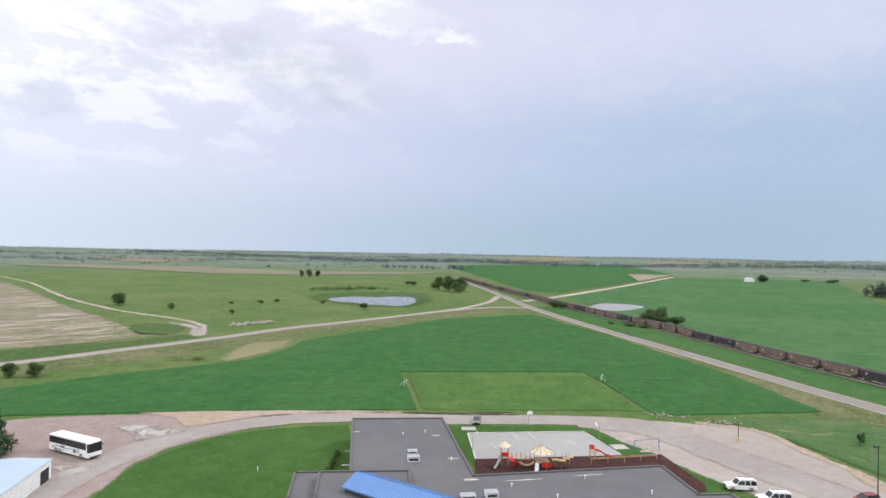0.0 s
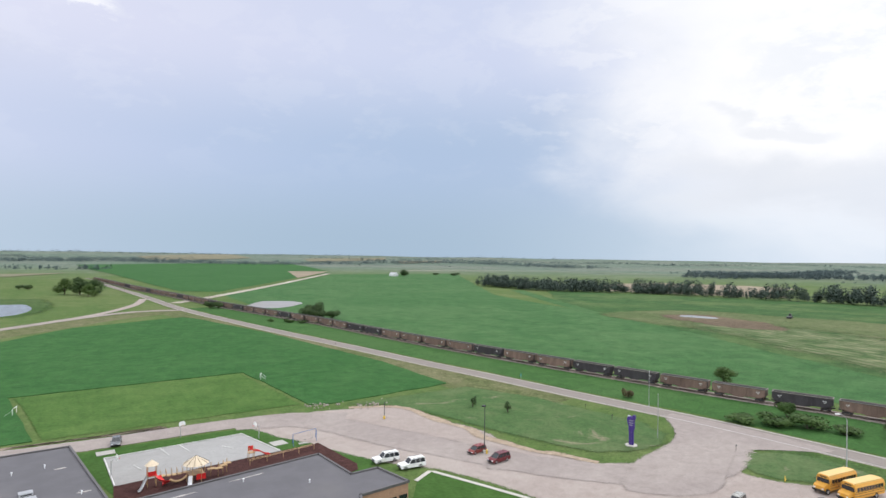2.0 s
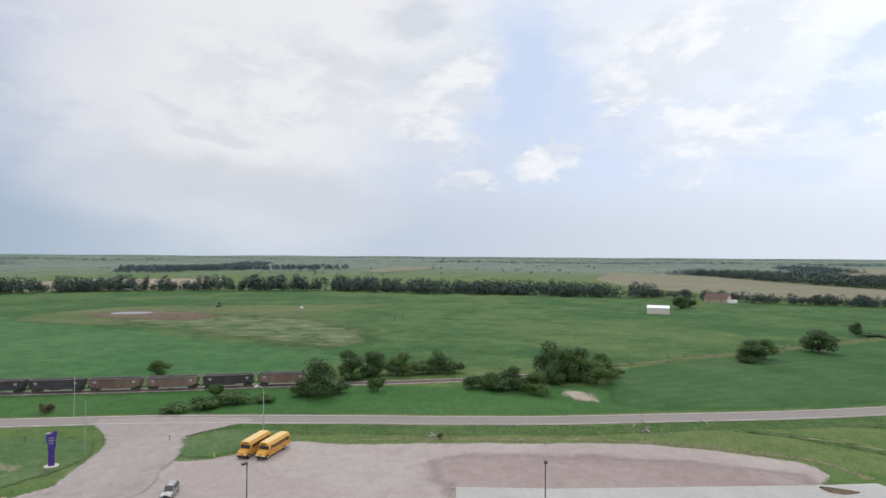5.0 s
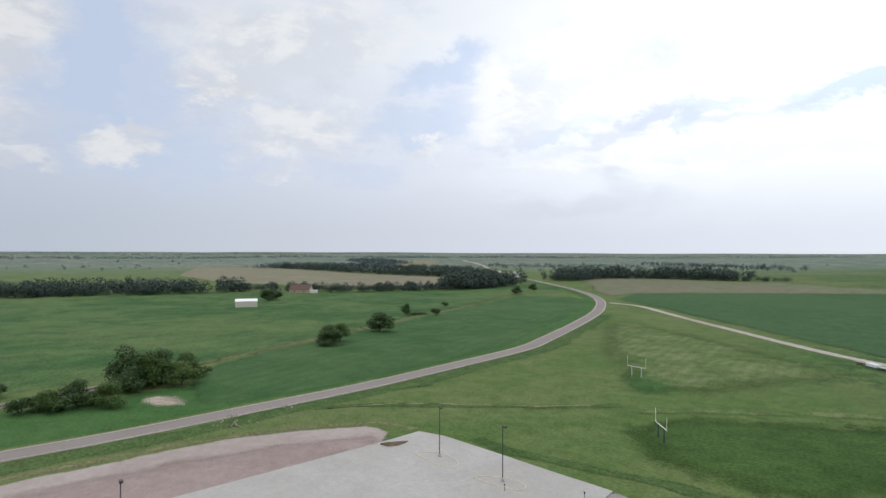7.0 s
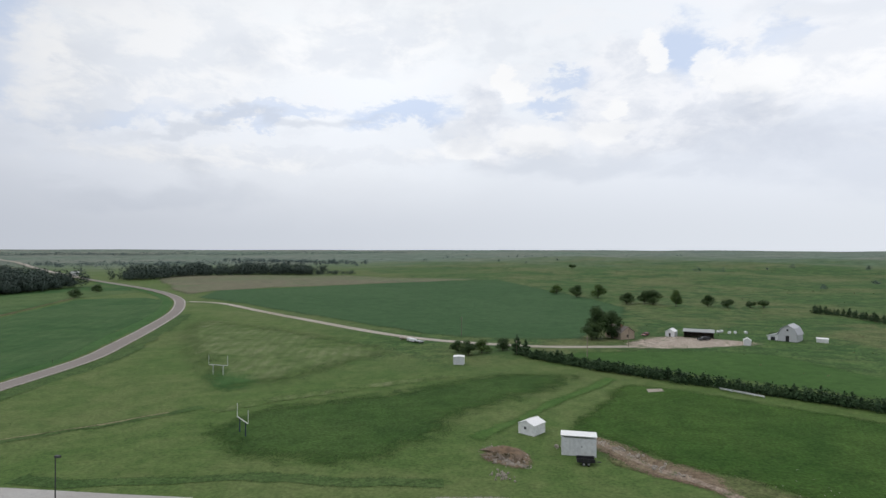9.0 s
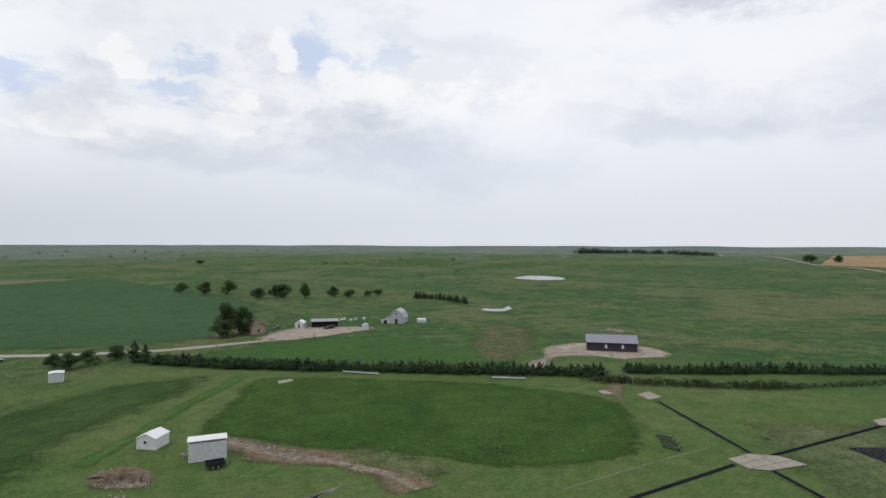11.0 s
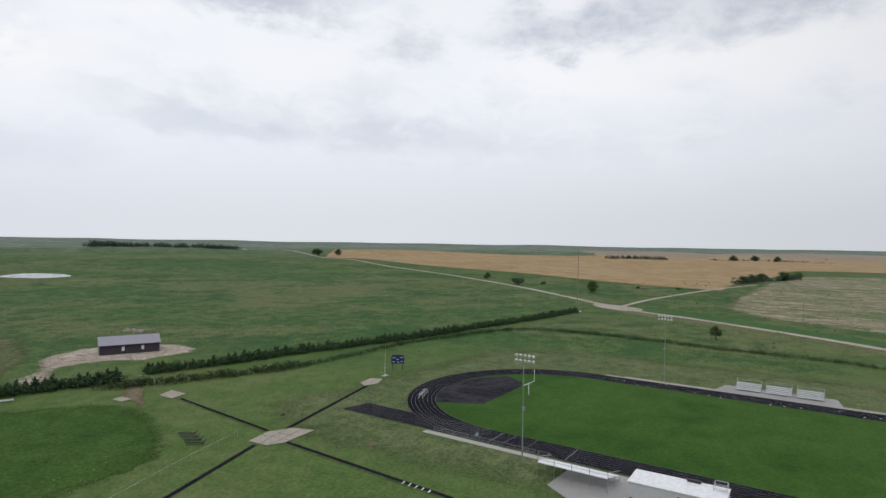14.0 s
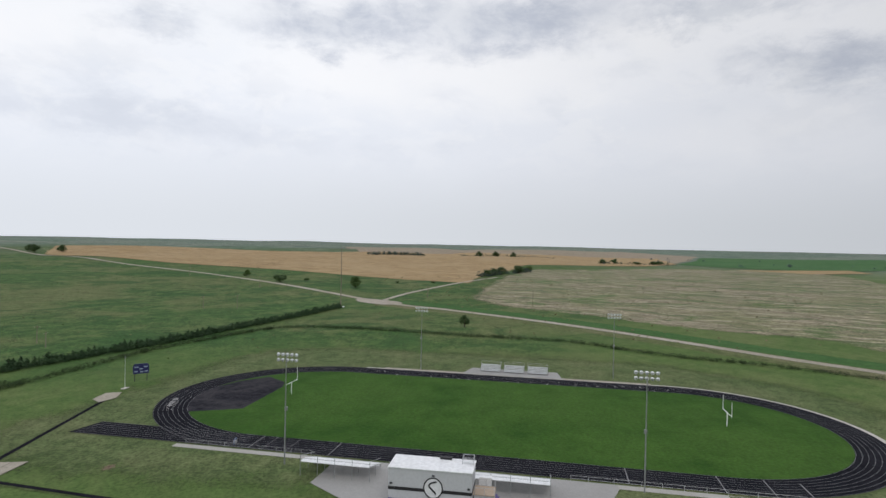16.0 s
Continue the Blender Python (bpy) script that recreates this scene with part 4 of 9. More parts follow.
patch("pond", [(-293, -604), (-327, -626), (-344, -604), (-338, -566), (-307, -566)], "water", 4, "bright farm pond in the pasture", "pond", wobble=3, gap=10, feather=0)
patch("pond", [(-144, -347), (-146, -336), (-156, -334), (-167, -348), (-170, -360), (-164, -352), (-155, -343), (-150, -354)], "water", 4, "small curved stock pond in the pasture", "pond", wobble=1, gap=5, feather=0)

# ---- school grounds ----
patch("school_lawn", [(-22, 139), (-32, 137), (-41, 134), (-50, 128), (-55, 119), (-58, 111), (-58, 104), (-57, 94), (-50, 70), (-20, 62), (-12, 100), (-19, 126)], "lawn", 2, "smooth bright green school lawn", "lawn", rounded=False, wobble=0.2)
patch("gravel_yard", [(-103, 139), (-81, 144), (-64, 147), (-48, 149), (-40, 138), (-52, 126), (-58, 112), (-58, 92), (-75, 70), (-110, 80), (-112, 120)], "red_gravel", 2, "brown gravel yard with puddled ruts", "yard", wobble=0.8)
ribbon("driveway", [(-66, 88), (-66, 104), (-62, 120), (-52, 134), (-36, 143), (-22, 145.5), (2, 144.7), (30, 146), (48, 144.5), (60, 138)], 8.5, "lane_gravel", 4.0, "curved grey gravel driveway round the school", "driveway", wobble=0.7)
patch("sandy_verge", [(-76, 146.2), (-62, 149), (-47, 150.6), (-25, 151.8), (4, 151.2), (20, 151), (0, 149), (-24, 148.2), (-44, 144), (-55, 136), (-61, 135), (-66, 141)], "sand", 5, "orange sandy ground between driveway and beans", "dirt", wobble=1.2, gap=3, feather=1.6)
patch("pale_wash", [(-77, 134.5), (-71, 138), (-64, 135), (-57, 133.5), (-50, 133), (-58, 130), (-66, 120), (-68, 127)], "washed_gravel", 5, "pale washed-out gravel with puddle marks", "dirt", wobble=1.5, gap=3, feather=4)
patch("pale_wash", [(-73, 109.5), (-67, 110.4), (-64, 108), (-66.2, 105.6), (-68.2, 103), (-70, 106.5)], "washed_gravel", 5, "rough pale rubble beside the shed", "dirt", wobble=0.6, gap=2, feather=1)
ribbon("lot_lane", [(34, 144.6), (46, 142), (54, 134), (62, 118), (70, 102), (80, 86), (92, 74), (108, 69), (122, 75), (134, 84)], 12, "lane_gravel", 4.2, "darker wheel-worn lane through gravel", "parking lot", wobble=3.0, gap=4)
patch("parking_lot", [(36, 142), (50, 147), (62, 146), (77, 140), (81, 124), (84, 111), (84, 99), (88, 89), (92, 82), (97, 79), (111, 82), (121, 86), (128, 90), (133, 80), (128, 71), (118, 70), (114, 68), (112, 63), (113, 58), (117, 53), (126, 46), (126, 33), (128, 18), (131, -7), (133, -33), (127, -56), (122, -64), (112, -60), (106, -31), (100, -10), (92, 2), (80, 2), (73, 30), (69, 60), (67, 79), (61, 94), (53, 104), (44, 122)],
      "gravel", 2.4, "wide pale gravel parking lot", "parking lot", wobble=0.9, gap=4)
patch("parking_lot_lane", [(117, 16), (123.2, 8), (126.4, -12), (126.8, -24), (125.6, -38), (122.5, -54), (118.5, -62), (110, -63), (100, -31), (94, 0), (104, 14)], "red_gravel", 4.2, "reddish gravel lane of the parking lot", "parking lot", wobble=0.9, gap=5, feather=7)
patch("driveway_apron", [(121, 86), (137, 98), (142, 60), (126, 70), (112, 66), (96, 60), (84, 70), (97, 79), (111, 82)], "lane_gravel", 4.8, "worn pale gravel apron joining the highway", "driveway", wobble=0.6, gap=5)
patch("concrete_lot", [(104, 7), (105, -10), (108, -31), (112, -59), (114, -70), (108, -73), (92, -76), (80, -78), (67, -80.5), (60, -60), (66, -20), (80, 5)], "concrete", 5.2, "pale concrete parking lot with joints", "parking lot", rounded=False, wobble=0.1, tall=0.06)
patch("lot_end", [(67, -80.5), (62, -68), (50, -72), (40, -86), (20, -96), (-10, -97), (-16, -100), (-6, -93), (24, -91), (50, -82)], "asphalt", 4, "patched asphalt lane leaving the concrete lot", "road", wobble=0.5)
patch("grass_island", [(112, 63), (113, 58), (117, 54), (125, 46.5), (133, 50), (134, 60), (130, 67), (122, 70.5), (117, 69)], "practice_grass", 4, "worn grass island beside the lot entrance", "grass", wobble=0.8, gap=4)
patch("grass_bank", [(60, 150.5), (72, 144), (79, 131), (84, 113), (88, 98), (94, 86), (101, 81.5), (112, 81.5), (121, 86), (124, 96), (118, 130), (108, 153)], "practice_grass", 4, "patchy green lawn between lot and highway", "grass", rounded=False, wobble=0.6, gap=5, feather=3)
patch("court_lawn", [(2.2, 140), (43.6, 141), (47.5, 127.4), (52.6, 105.4), (47, 100), (7.8, 109.7), (2.1, 131)], "lawn", 2, "green grass round the playground", "lawn", rounded=False, wobble=0.1)
patch("front_lawn", [(54.6, 92.6), (58.8, 95.0), (63.0, 85.2), (66.6, 76), (70, 60), (47, 60), (47, 82)], "lawn", 4, "green lawn beside the school wall", "lawn", rounded=False, wobble=0.1)
patch("playground_mulch", [(7.1, 117.1), (46.5, 121.9), (48.6, 106), (47.5, 103), (40, 100), (6.7, 108)], "mulch", 4, "dark red-brown rubber mulch bed", "playground", rounded=False, wobble=0.1)
patch("basketball_court", [(6.2, 133.9), (33.9, 136.8), (38.1, 120.9), (7.1, 117.1)], "court_concrete", 5, "pale concrete basketball court with white lines", "court", rounded=False, wobble=0.0)
ribbon("lot_fringe", [(64, 145.5), (70, 143.4), (77.5, 138), (78.6, 125), (81.6, 113), (81, 106), (84.6, 94), (91, 82)], 3.2, "sand", 4.6, "sandy orange margin of a gravel lot", "dirt", wobble=2.6, gap=3)
ribbon("path_margin", [(6, -132), (0, -126.5), (-6, -119.6), (-12, -115.2), (-19, -111), (-25, -105), (-28, -94)], 11, "brown_dirt", 3, "trampled brown earth along a dirt path", "dirt", wobble=6.0, gap=3)
ribbon("dirt_path", [(5, -131), (-0.6, -125.2), (-4.3, -120.4), (-9.2, -115.8), (-12.9, -113.4), (-16.7, -110.7), (-19.7, -107.3), (-25, -102), (-28, -94)], 2.8, "worn_dirt", 4, "rough dirt and rubble path to a storage shed", "path", wobble=1.8, gap=2.5)
patch("trampled_ground", [(3, -124), (1, -115.5), (-5, -113.4), (-10, -112.6), (-9, -116.5), (-3, -121)], "weedy", 3, "trampled brown ground beside a dirt path", "dirt", wobble=1.5, gap=3, feather=3)
patch("mown_turf", [(-4.7, -191), (9.9, -152), (14, -135), (2.2, -128), (-11.6, -118), (-25.5, -109), (-42, -98), (-60, -93), (-77, -95), (-90, -112), (-95, -136), (-70, -163), (-34, -181)], "dark_turf", 3, "freshly mown dark green turf beside a hedgerow", "field", wobble=3, gap=8, feather=8)
patch("farm_pasture", [(26, -232), (-8, -214), (-42, -198), (-78, -183), (-98, -192), (-86, -226), (-64, -258), (-36, -262), (-8, -254)], "lawn", 2, "lush green pasture between hedgerow and farmyard", "pasture", wobble=4, gap=8, feather=8)
patch("bare_ground", [(-17, -119), (-26, -116), (-36, -108), (-40, -97), (-30, -98), (-18, -106)], "ditch_grass", 3, "bare dry ground at the field edge", "dirt", wobble=2, gap=4, feather=5)
patch("farm_yard", [(-5, -260), (-9, -284), (-26, -300), (-48, -297), (-66, -288), (-48, -272), (-22, -260)], "site_dirt", 3, "bare pinkish dirt yard of a farmstead", "yard", wobble=3, gap=6, feather=6)
patch("building_site", [(-84, -172), (-92, -184), (-104, -194), (-113, -208), (-126, -216), (-142, -217), (-154, -204), (-159, -190), (-156, -181), (-146, -176), (-134, -176), (-122, -186), (-112, -188), (-104, -182), (-96, -173)], "site_dirt", 4, "pale bare earth round a new building", "dirt", wobble=4, gap=4, feather=5)
patch("weedy_slope", [(-107, -269), (-130, -293), (-136, -265), (-118, -214), (-92, -187), (-77, -193)], "weedy", 2, "brown weeds in rough pasture beside a hedgerow", "weeds", wobble=6, gap=6, feather=9)
patch("hedge_gap", [(-110, -159), (-114, -157), (-98, -131), (-92, -129), (-96, -140)], "brown_dirt", 4, "trodden bare gap between two hedgerows", "dirt", wobble=1.5, gap=3, feather=3)
patch("sand_pit", [(186, -20), (181, -31), (166, -30), (173, -20)], "site_dirt", 4, "bare sandy patch beside bushes", "dirt", wobble=2, gap=4, feather=5)


# ---- building blocks ----
def box(bm, c, s, rz=0.0, taper=1.0):
    """A box at c (its middle) of size s; taper narrows the top."""
    co, si = math.cos(rz), math.sin(rz)
    vs = []
    for dz in (-0.5, 0.5):
        k = 1.0 if dz < 0 else taper
        for dx, dy in ((-0.5, -0.5), (0.5, -0.5), (0.5, 0.5), (-0.5, 0.5)):
            x, y = dx * s[0] * k, dy * s[1] * k
            vs.append(bm.verts.new((c[0] + x * co - y * si, c[1] + x * si + y * co, c[2] + dz * s[2])))
    for f in ((0, 3, 2, 1), (4, 5, 6, 7), (0, 1, 5, 4), (1, 2, 6, 5), (2, 3, 7, 6), (3, 0, 4, 7)):
        bm.faces.new([vs[i] for i in f])


def tube(bm, a, b, ra, rb=None, n=8, caps=True):
    a, b = Vector(a), Vector(b)
    rb = ra if rb is None else rb
    d = (b - a).normalized()
    u = d.orthogonal().normalized()
    w = d.cross(u)
    rings = []
    for p, r in ((a, ra), (b, rb)):
        rings.append([bm.verts.new(p + (u * math.cos(2 * math.pi * k / n) + w * math.sin(2 * math.pi * k / n)) * r) for k in range(n)])
    for k in range(n):
        bm.faces.new((rings[0][k], rings[0][(k + 1) % n], rings[1][(k + 1) % n], rings[1][k]))
    if caps:
        bm.faces.new(rings[0][::-1])
        bm.faces.new(rings[1])


def prism(bm, pts, y0, y1, inset=0.0):
    """The outline pts (x, z) drawn out from y0 to y1."""
    a = [bm.verts.new((x, y0, z)) for x, z in pts]
    b = [bm.verts.new((x, y1, z)) for x, z in pts]
    n = len(pts)
    bm.faces.new(a)
    bm.faces.new(b[::-1])
    for k in range(n):
        bm.faces.new((a[k], b[k], b[(k + 1) % n], a[(k + 1) % n]))


def slab(bm, pts, z0, z1):
    """The plan outline pts (x, y) raised from z0 to z1."""
    a = [bm.verts.new((x, y, z0)) for x, y in pts]
    b = [bm.verts.new((x, y, z1)) for x, y in pts]
    n = len(pts)
    bm.faces.new(a[::-1])
    bm.faces.new(b)
    for k in range(n):
        bm.faces.new((a[k], a[(k + 1) % n], b[(k + 1) % n], b[k]))


def sweep(bm, pts, r, n=6):
    """A closed rounded bar along the points."""
    rings = []
    for i, p in enumerate(pts):
        d = (Vector(pts[(i + 1) % len(pts)]) - Vector(pts[i - 1])).normalized()
        u = Vector((-d.y, d.x, 0))
        rings.append([bm.verts.new(Vector(p) + u * r * math.cos(2 * math.pi * k / n) + Vector((0, 0, r * math.sin(2 * math.pi * k / n)))) for k in range(n)])
    for a, b in zip(rings, [*rings[1:], rings[0]]):
        for k in range(n):
            bm.faces.new((a[k], a[(k + 1) % n], b[(k + 1) % n], b[k]))


def soften(bm, width, segments=2):
    edges = [e for e in bm.edges if len(e.link_faces) == 2 and e.calc_face_angle(0) > 0.5]
    bmesh.ops.bevel(bm, geom=edges, offset=width, segments=segments, affect="EDGES", clamp_overlap=True)


def part(name, bm, material, parent, label="", rounded=False):
    ob = link_mesh(name, bm, material, parent, rounded)
    if label:
        tagged(ob, label)
    return ob


def thing(name, x, y, turn=0.0, label="", category="", group="", z=None, kind=""):
    ob = new(name)
    ob.empty_display_size = 0.3
    ob.matrix_basis = pose(x, y, lift(x, y, 0) if z is None else z, 0, 0, turn)
    return tagged(ob, label, category, group, kind)


def bent(name, mat, parent, pts, r, n=5, label=""):
    """One round bar bent along the points."""
    bm, rings = bmesh.new(), []
    pts = [Vector(p) for p in pts]
    for i, p in enumerate(pts):
        d = (pts[min(i + 1, len(pts) - 1)] - pts[max(i - 1, 0)]).normalized()
        u = Vector((0, 0, 1)).cross(d)
        u = u.normalized() if u.length > 0.1 else Vector((1, 0, 0))
        w = d.cross(u)
        rings.append([bm.verts.new(p + (u * math.cos(2 * math.pi * k / n) + w * math.sin(2 * math.pi * k / n)) * r) for k in range(n)])
    for a, b in zip(rings, rings[1:]):
        for k in range(n):
            bm.faces.new((a[k], a[(k + 1) % n], b[(k + 1) % n], b[k]))
    bm.faces.new(rings[0][::-1])
    bm.faces.new(rings[-1])
    return part(name, bm, mat, parent, label)


def boxed(name, mat, parent, *boxes, soft=0.0, label=""):
    bm = bmesh.new()
    for b in boxes:
        box(bm, *b)
    if soft:
        soften(bm, soft)
    return part(name, bm, mat, parent, label)


def piped(name, mat, parent, *pipes, n=6, label=""):
    bm = bmesh.new()
    for p in pipes:
        tube(bm, *p, n=n)
    return part(name, bm, mat, parent, label)


# paints and finishes
plain_mat("white_paint", (0.80, 0.80, 0.79), 0.35, wear=0.06)
plain_mat("white_metal", (0.72, 0.73, 0.74), 0.45, wear=0.1, scale=1.5)
plain_mat("cream_siding", (0.56, 0.52, 0.44), 0.6, wear=0.06)
plain_mat("grey_siding", (0.42, 0.43, 0.45), 0.55, wear=0.05)
plain_mat("pale_grey_siding", (0.50, 0.51, 0.53), 0.55, wear=0.05)
plain_mat("galvanised", (0.45, 0.46, 0.47), 0.45, 0.6, wear=0.12)
plain_mat("grey_steel", (0.30, 0.31, 0.31), 0.5, 0.3, wear=0.15)
plain_mat("dark_steel", (0.045, 0.047, 0.05), 0.55, 0.2, wear=0.2)
plain_mat("black_plastic", (0.02, 0.02, 0.022), 0.6, wear=0.2)
plain_mat("tyre", (0.025, 0.025, 0.025), 0.9, wear=0.2)
plain_mat("wheel_rim", (0.45, 0.45, 0.46), 0.35, 0.7, wear=0.1)
plain_mat("tinted_glass", (0.018, 0.021, 0.025), 0.08, wear=0.1, spec=0.7)
plain_mat("headlight", (0.75, 0.76, 0.78), 0.15, wear=0.05, spec=0.6)
plain_mat("tail_light", (0.35, 0.02, 0.02), 0.25, wear=0.1)
plain_mat("bus_yellow", (0.62, 0.31, 0.045), 0.35, wear=0.06)
plain_mat("bus_roof", (0.62, 0.42, 0.14), 0.45, wear=0.08)
plain_mat("car_red", (0.19, 0.035, 0.028), 0.3, wear=0.06, spec=0.5)
plain_mat("car_maroon", (0.13, 0.018, 0.022), 0.3, wear=0.06, spec=0.5)
plain_mat("car_silver", (0.36, 0.36, 0.345), 0.3, 0.4, wear=0.06)
plain_mat("car_grey", (0.20, 0.21, 0.22), 0.3, 0.4, wear=0.06)
plain_mat("car_black", (0.02, 0.021, 0.025), 0.25, wear=0.1)
plain_mat("purple_paint", (0.055, 0.03, 0.19), 0.45, wear=0.12)
plain_mat("navy_paint", (0.02, 0.022, 0.10), 0.45, wear=0.15)
plain_mat("wine_siding", (0.052, 0.042, 0.058), 0.55, wear=0.12, scale=1.0)
plain_mat("mauve_roof", (0.26, 0.25, 0.29), 0.5, wear=0.06, scale=0.8)
plain_mat("blue_roof", (0.115, 0.235, 0.48), 0.4, wear=0.08, scale=1.0)
plain_mat("blue_seam", (0.06, 0.14, 0.32), 0.4, wear=0.08)
plain_mat("pale_blue_roof", (0.36, 0.44, 0.54), 0.4, wear=0.06, scale=0.6)
plain_mat("shingle", (0.20, 0.17, 0.15), 0.9, wear=0.25, scale=2.0)
plain_mat("brown_shingle", (0.115, 0.070, 0.055), 0.9, wear=0.25, scale=2.0)
plain_mat("tan_siding", (0.42, 0.33, 0.25), 0.8, wear=0.1)
plain_mat("brick_wall", (0.36, 0.22, 0.14), 0.85, wear=0.18, scale=6.0)
plain_mat("roof_membrane", (0.108, 0.105, 0.114), 0.85, wear=0.12, scale=0.35, dirt=(0.165, 0.155, 0.15))
plain_mat("roof_cap", (0.10, 0.095, 0.095), 0.5, wear=0.15)
plain_mat("roof_scuff", (0.40, 0.38, 0.35), 0.9, wear=0.3, scale=1.0)
plain_mat("slide_red", (0.62, 0.03, 0.03), 0.35, wear=0.08)
plain_mat("play_tan", (0.43, 0.29, 0.15), 0.5, wear=0.1)
plain_mat("play_cream", (0.60, 0.50, 0.36), 0.5, wear=0.08)
plain_mat("play_blue", (0.06, 0.14, 0.33), 0.45, wear=0.1)
plain_mat("weathered_wood", (0.24, 0.20, 0.16), 0.9, wear=0.25, scale=4.0)
plain_mat("dark_wood", (0.09, 0.07, 0.055), 0.9, wear=0.25, scale=4.0)
plain_mat("bark", (0.07, 0.055, 0.042), 0.95, wear=0.3, scale=5.0)
plain_mat("hopper_brown", (0.185, 0.125, 0.100), 0.75, wear=0.25, scale=0.7, dirt=(0.09, 0.06, 0.05), streak=0.25)
plain_mat("hopper_dark", (0.045, 0.04, 0.045), 0.7, wear=0.3, scale=0.7, streak=0.25)
plain_mat("hopper_rim", (0.13, 0.115, 0.10), 0.7, wear=0.2, scale=0.6)
plain_mat("coal", (0.02, 0.019, 0.018), 0.9, wear=0.4, scale=3.0)
plain_mat("rail_steel", (0.13, 0.10, 0.085), 0.6, 0.5, wear=0.2)
plain_mat("rubble_stone", (0.31, 0.28, 0.235), 0.95, wear=0.25, scale=2.0)
plain_mat("brown_earth", (0.155, 0.108, 0.068), 0.95, wear=0.3, scale=1.0)
plain_mat("line_white", (0.62, 0.62, 0.60), 0.8, wear=0.2, scale=1.5)
plain_mat("lane_grey", (0.20, 0.20, 0.21), 0.8, wear=0.25, scale=1.5)
plain_mat("kerb_cream", (0.50, 0.46, 0.34), 0.9, wear=0.2)
plain_mat("kerb", (0.46, 0.44, 0.40), 0.9, wear=0.15)
plain_mat("lamp_glass", (0.85, 0.87, 0.88), 0.1, wear=0.04, spec=0.8)
plain_mat("aluminium", (0.72, 0.73, 0.74), 0.4, 0.5, wear=0.08)
plain_mat("yellow_paint", (0.65, 0.45, 0.06), 0.5, wear=0.12)
plain_mat("teal_paint", (0.06, 0.32, 0.30), 0.5, wear=0.1)


def foliage_mat(name, dark, light):
    mat, nt = start(name)
    g = nt.nodes.new("ShaderNodeNewGeometry")
    o = nt.nodes.new("ShaderNodeObjectInfo")
    a = noise_tex(nt, world_pos(nt), 0.35, 4.0, 0.6)
    f = mnode(nt, "ADD", mnode(nt, "MULTIPLY", g.outputs["Random Per Island"], 0.35), mnode(nt, "MULTIPLY", step(nt, a, 0.3, 0.7), 0.65))
    c = mixc(nt, f, dark, light)
    c = mixc(nt, mnode(nt, "MULTIPLY", o.outputs["Random"], 0.35), c, tuple(0.75 * v for v in dark))
    finish(mat, nt, c, 0.7, spec=0.15)


foliage_mat("leaves", (0.036, 0.072, 0.018), (0.108, 0.165, 0.045))
foliage_mat("dark_leaves", (0.028, 0.056, 0.020), (0.080, 0.126, 0.042))
foliage_mat("cedar_needles", (0.022, 0.05, 0.021), (0.056, 0.096, 0.04))
foliage_mat("shrub_leaves", (0.03, 0.062, 0.016), (0.075, 0.13, 0.035))
foliage_mat("rust_leaves", (0.06, 0.05, 0.025), (0.12, 0.10, 0.05))
# distance haze painted into the leaf colours, slight in the first, stronger in the second
foliage_mat("light_haze_leaves", (0.046, 0.070, 0.058), (0.086, 0.114, 0.090))
foliage_mat("haze_leaves", (0.062, 0.092, 0.096), (0.098, 0.132, 0.134))
foliage_mat("straw_leaves", (0.16, 0.14, 0.075), (0.26, 0.23, 0.14))
foliage_mat("weed_leaves", (0.022, 0.042, 0.014), (0.05, 0.074, 0.026))
foliage_mat("tall_grass", (0.04, 0.075, 0.018), (0.085, 0.12, 0.035))


# ---- trees ----
def leaf_cards(rng, blobs, count, size, floor=0.15):
    """Many small bent leaf sprays, thick near the skin of the blobs (centre, radii)."""
    verts, faces = [], []
    weights = [b[1][0] * b[1][2] for b in blobs]
    count, size = int(count * 1.9), size * 0.74
    for _ in range(count):
        (cx, cy, cz), (rx, ry, rz) = rng.choices(blobs, weights)[0]
        d = Vector((rng.gauss(0, 1), rng.gauss(0, 1), rng.gauss(0, 1) + 0.25)).normalized()
        k = rng.uniform(0.5, 1.02)
        p = Vector((cx + d.x * rx * k, cy + d.y * ry * k, max(floor, cz + d.z * rz * k)))
        nrm = (d + Vector((rng.gauss(0, 0.3), rng.gauss(0, 0.3), rng.gauss(0.2, 0.3)))).normalized()
        u = nrm.orthogonal().normalized()
        u = (u * math.cos(rng.uniform(0, 6.3)) + nrm.cross(u) * rng.uniform(-1, 1)).normalized()
        w = nrm.cross(u)
        s = size * rng.uniform(0.6, 1.35)
        i = len(verts)
        verts += [tuple(p + u * s), tuple(p + w * s * 0.72 - nrm * s * 0.25), tuple(p - u * s * 0.9), tuple(p - w * s * 0.72 - nrm * s * 0.25)]
        faces += [(i, i + 1, i + 2), (i, i + 2, i + 3)]
    return verts, faces


def crown_mesh(name, verts, faces, mat):
    me = bpy.data.meshes.new(name)
    me.from_pydata(verts, [], faces)
    me.materials.append(MATS[mat])
    return me


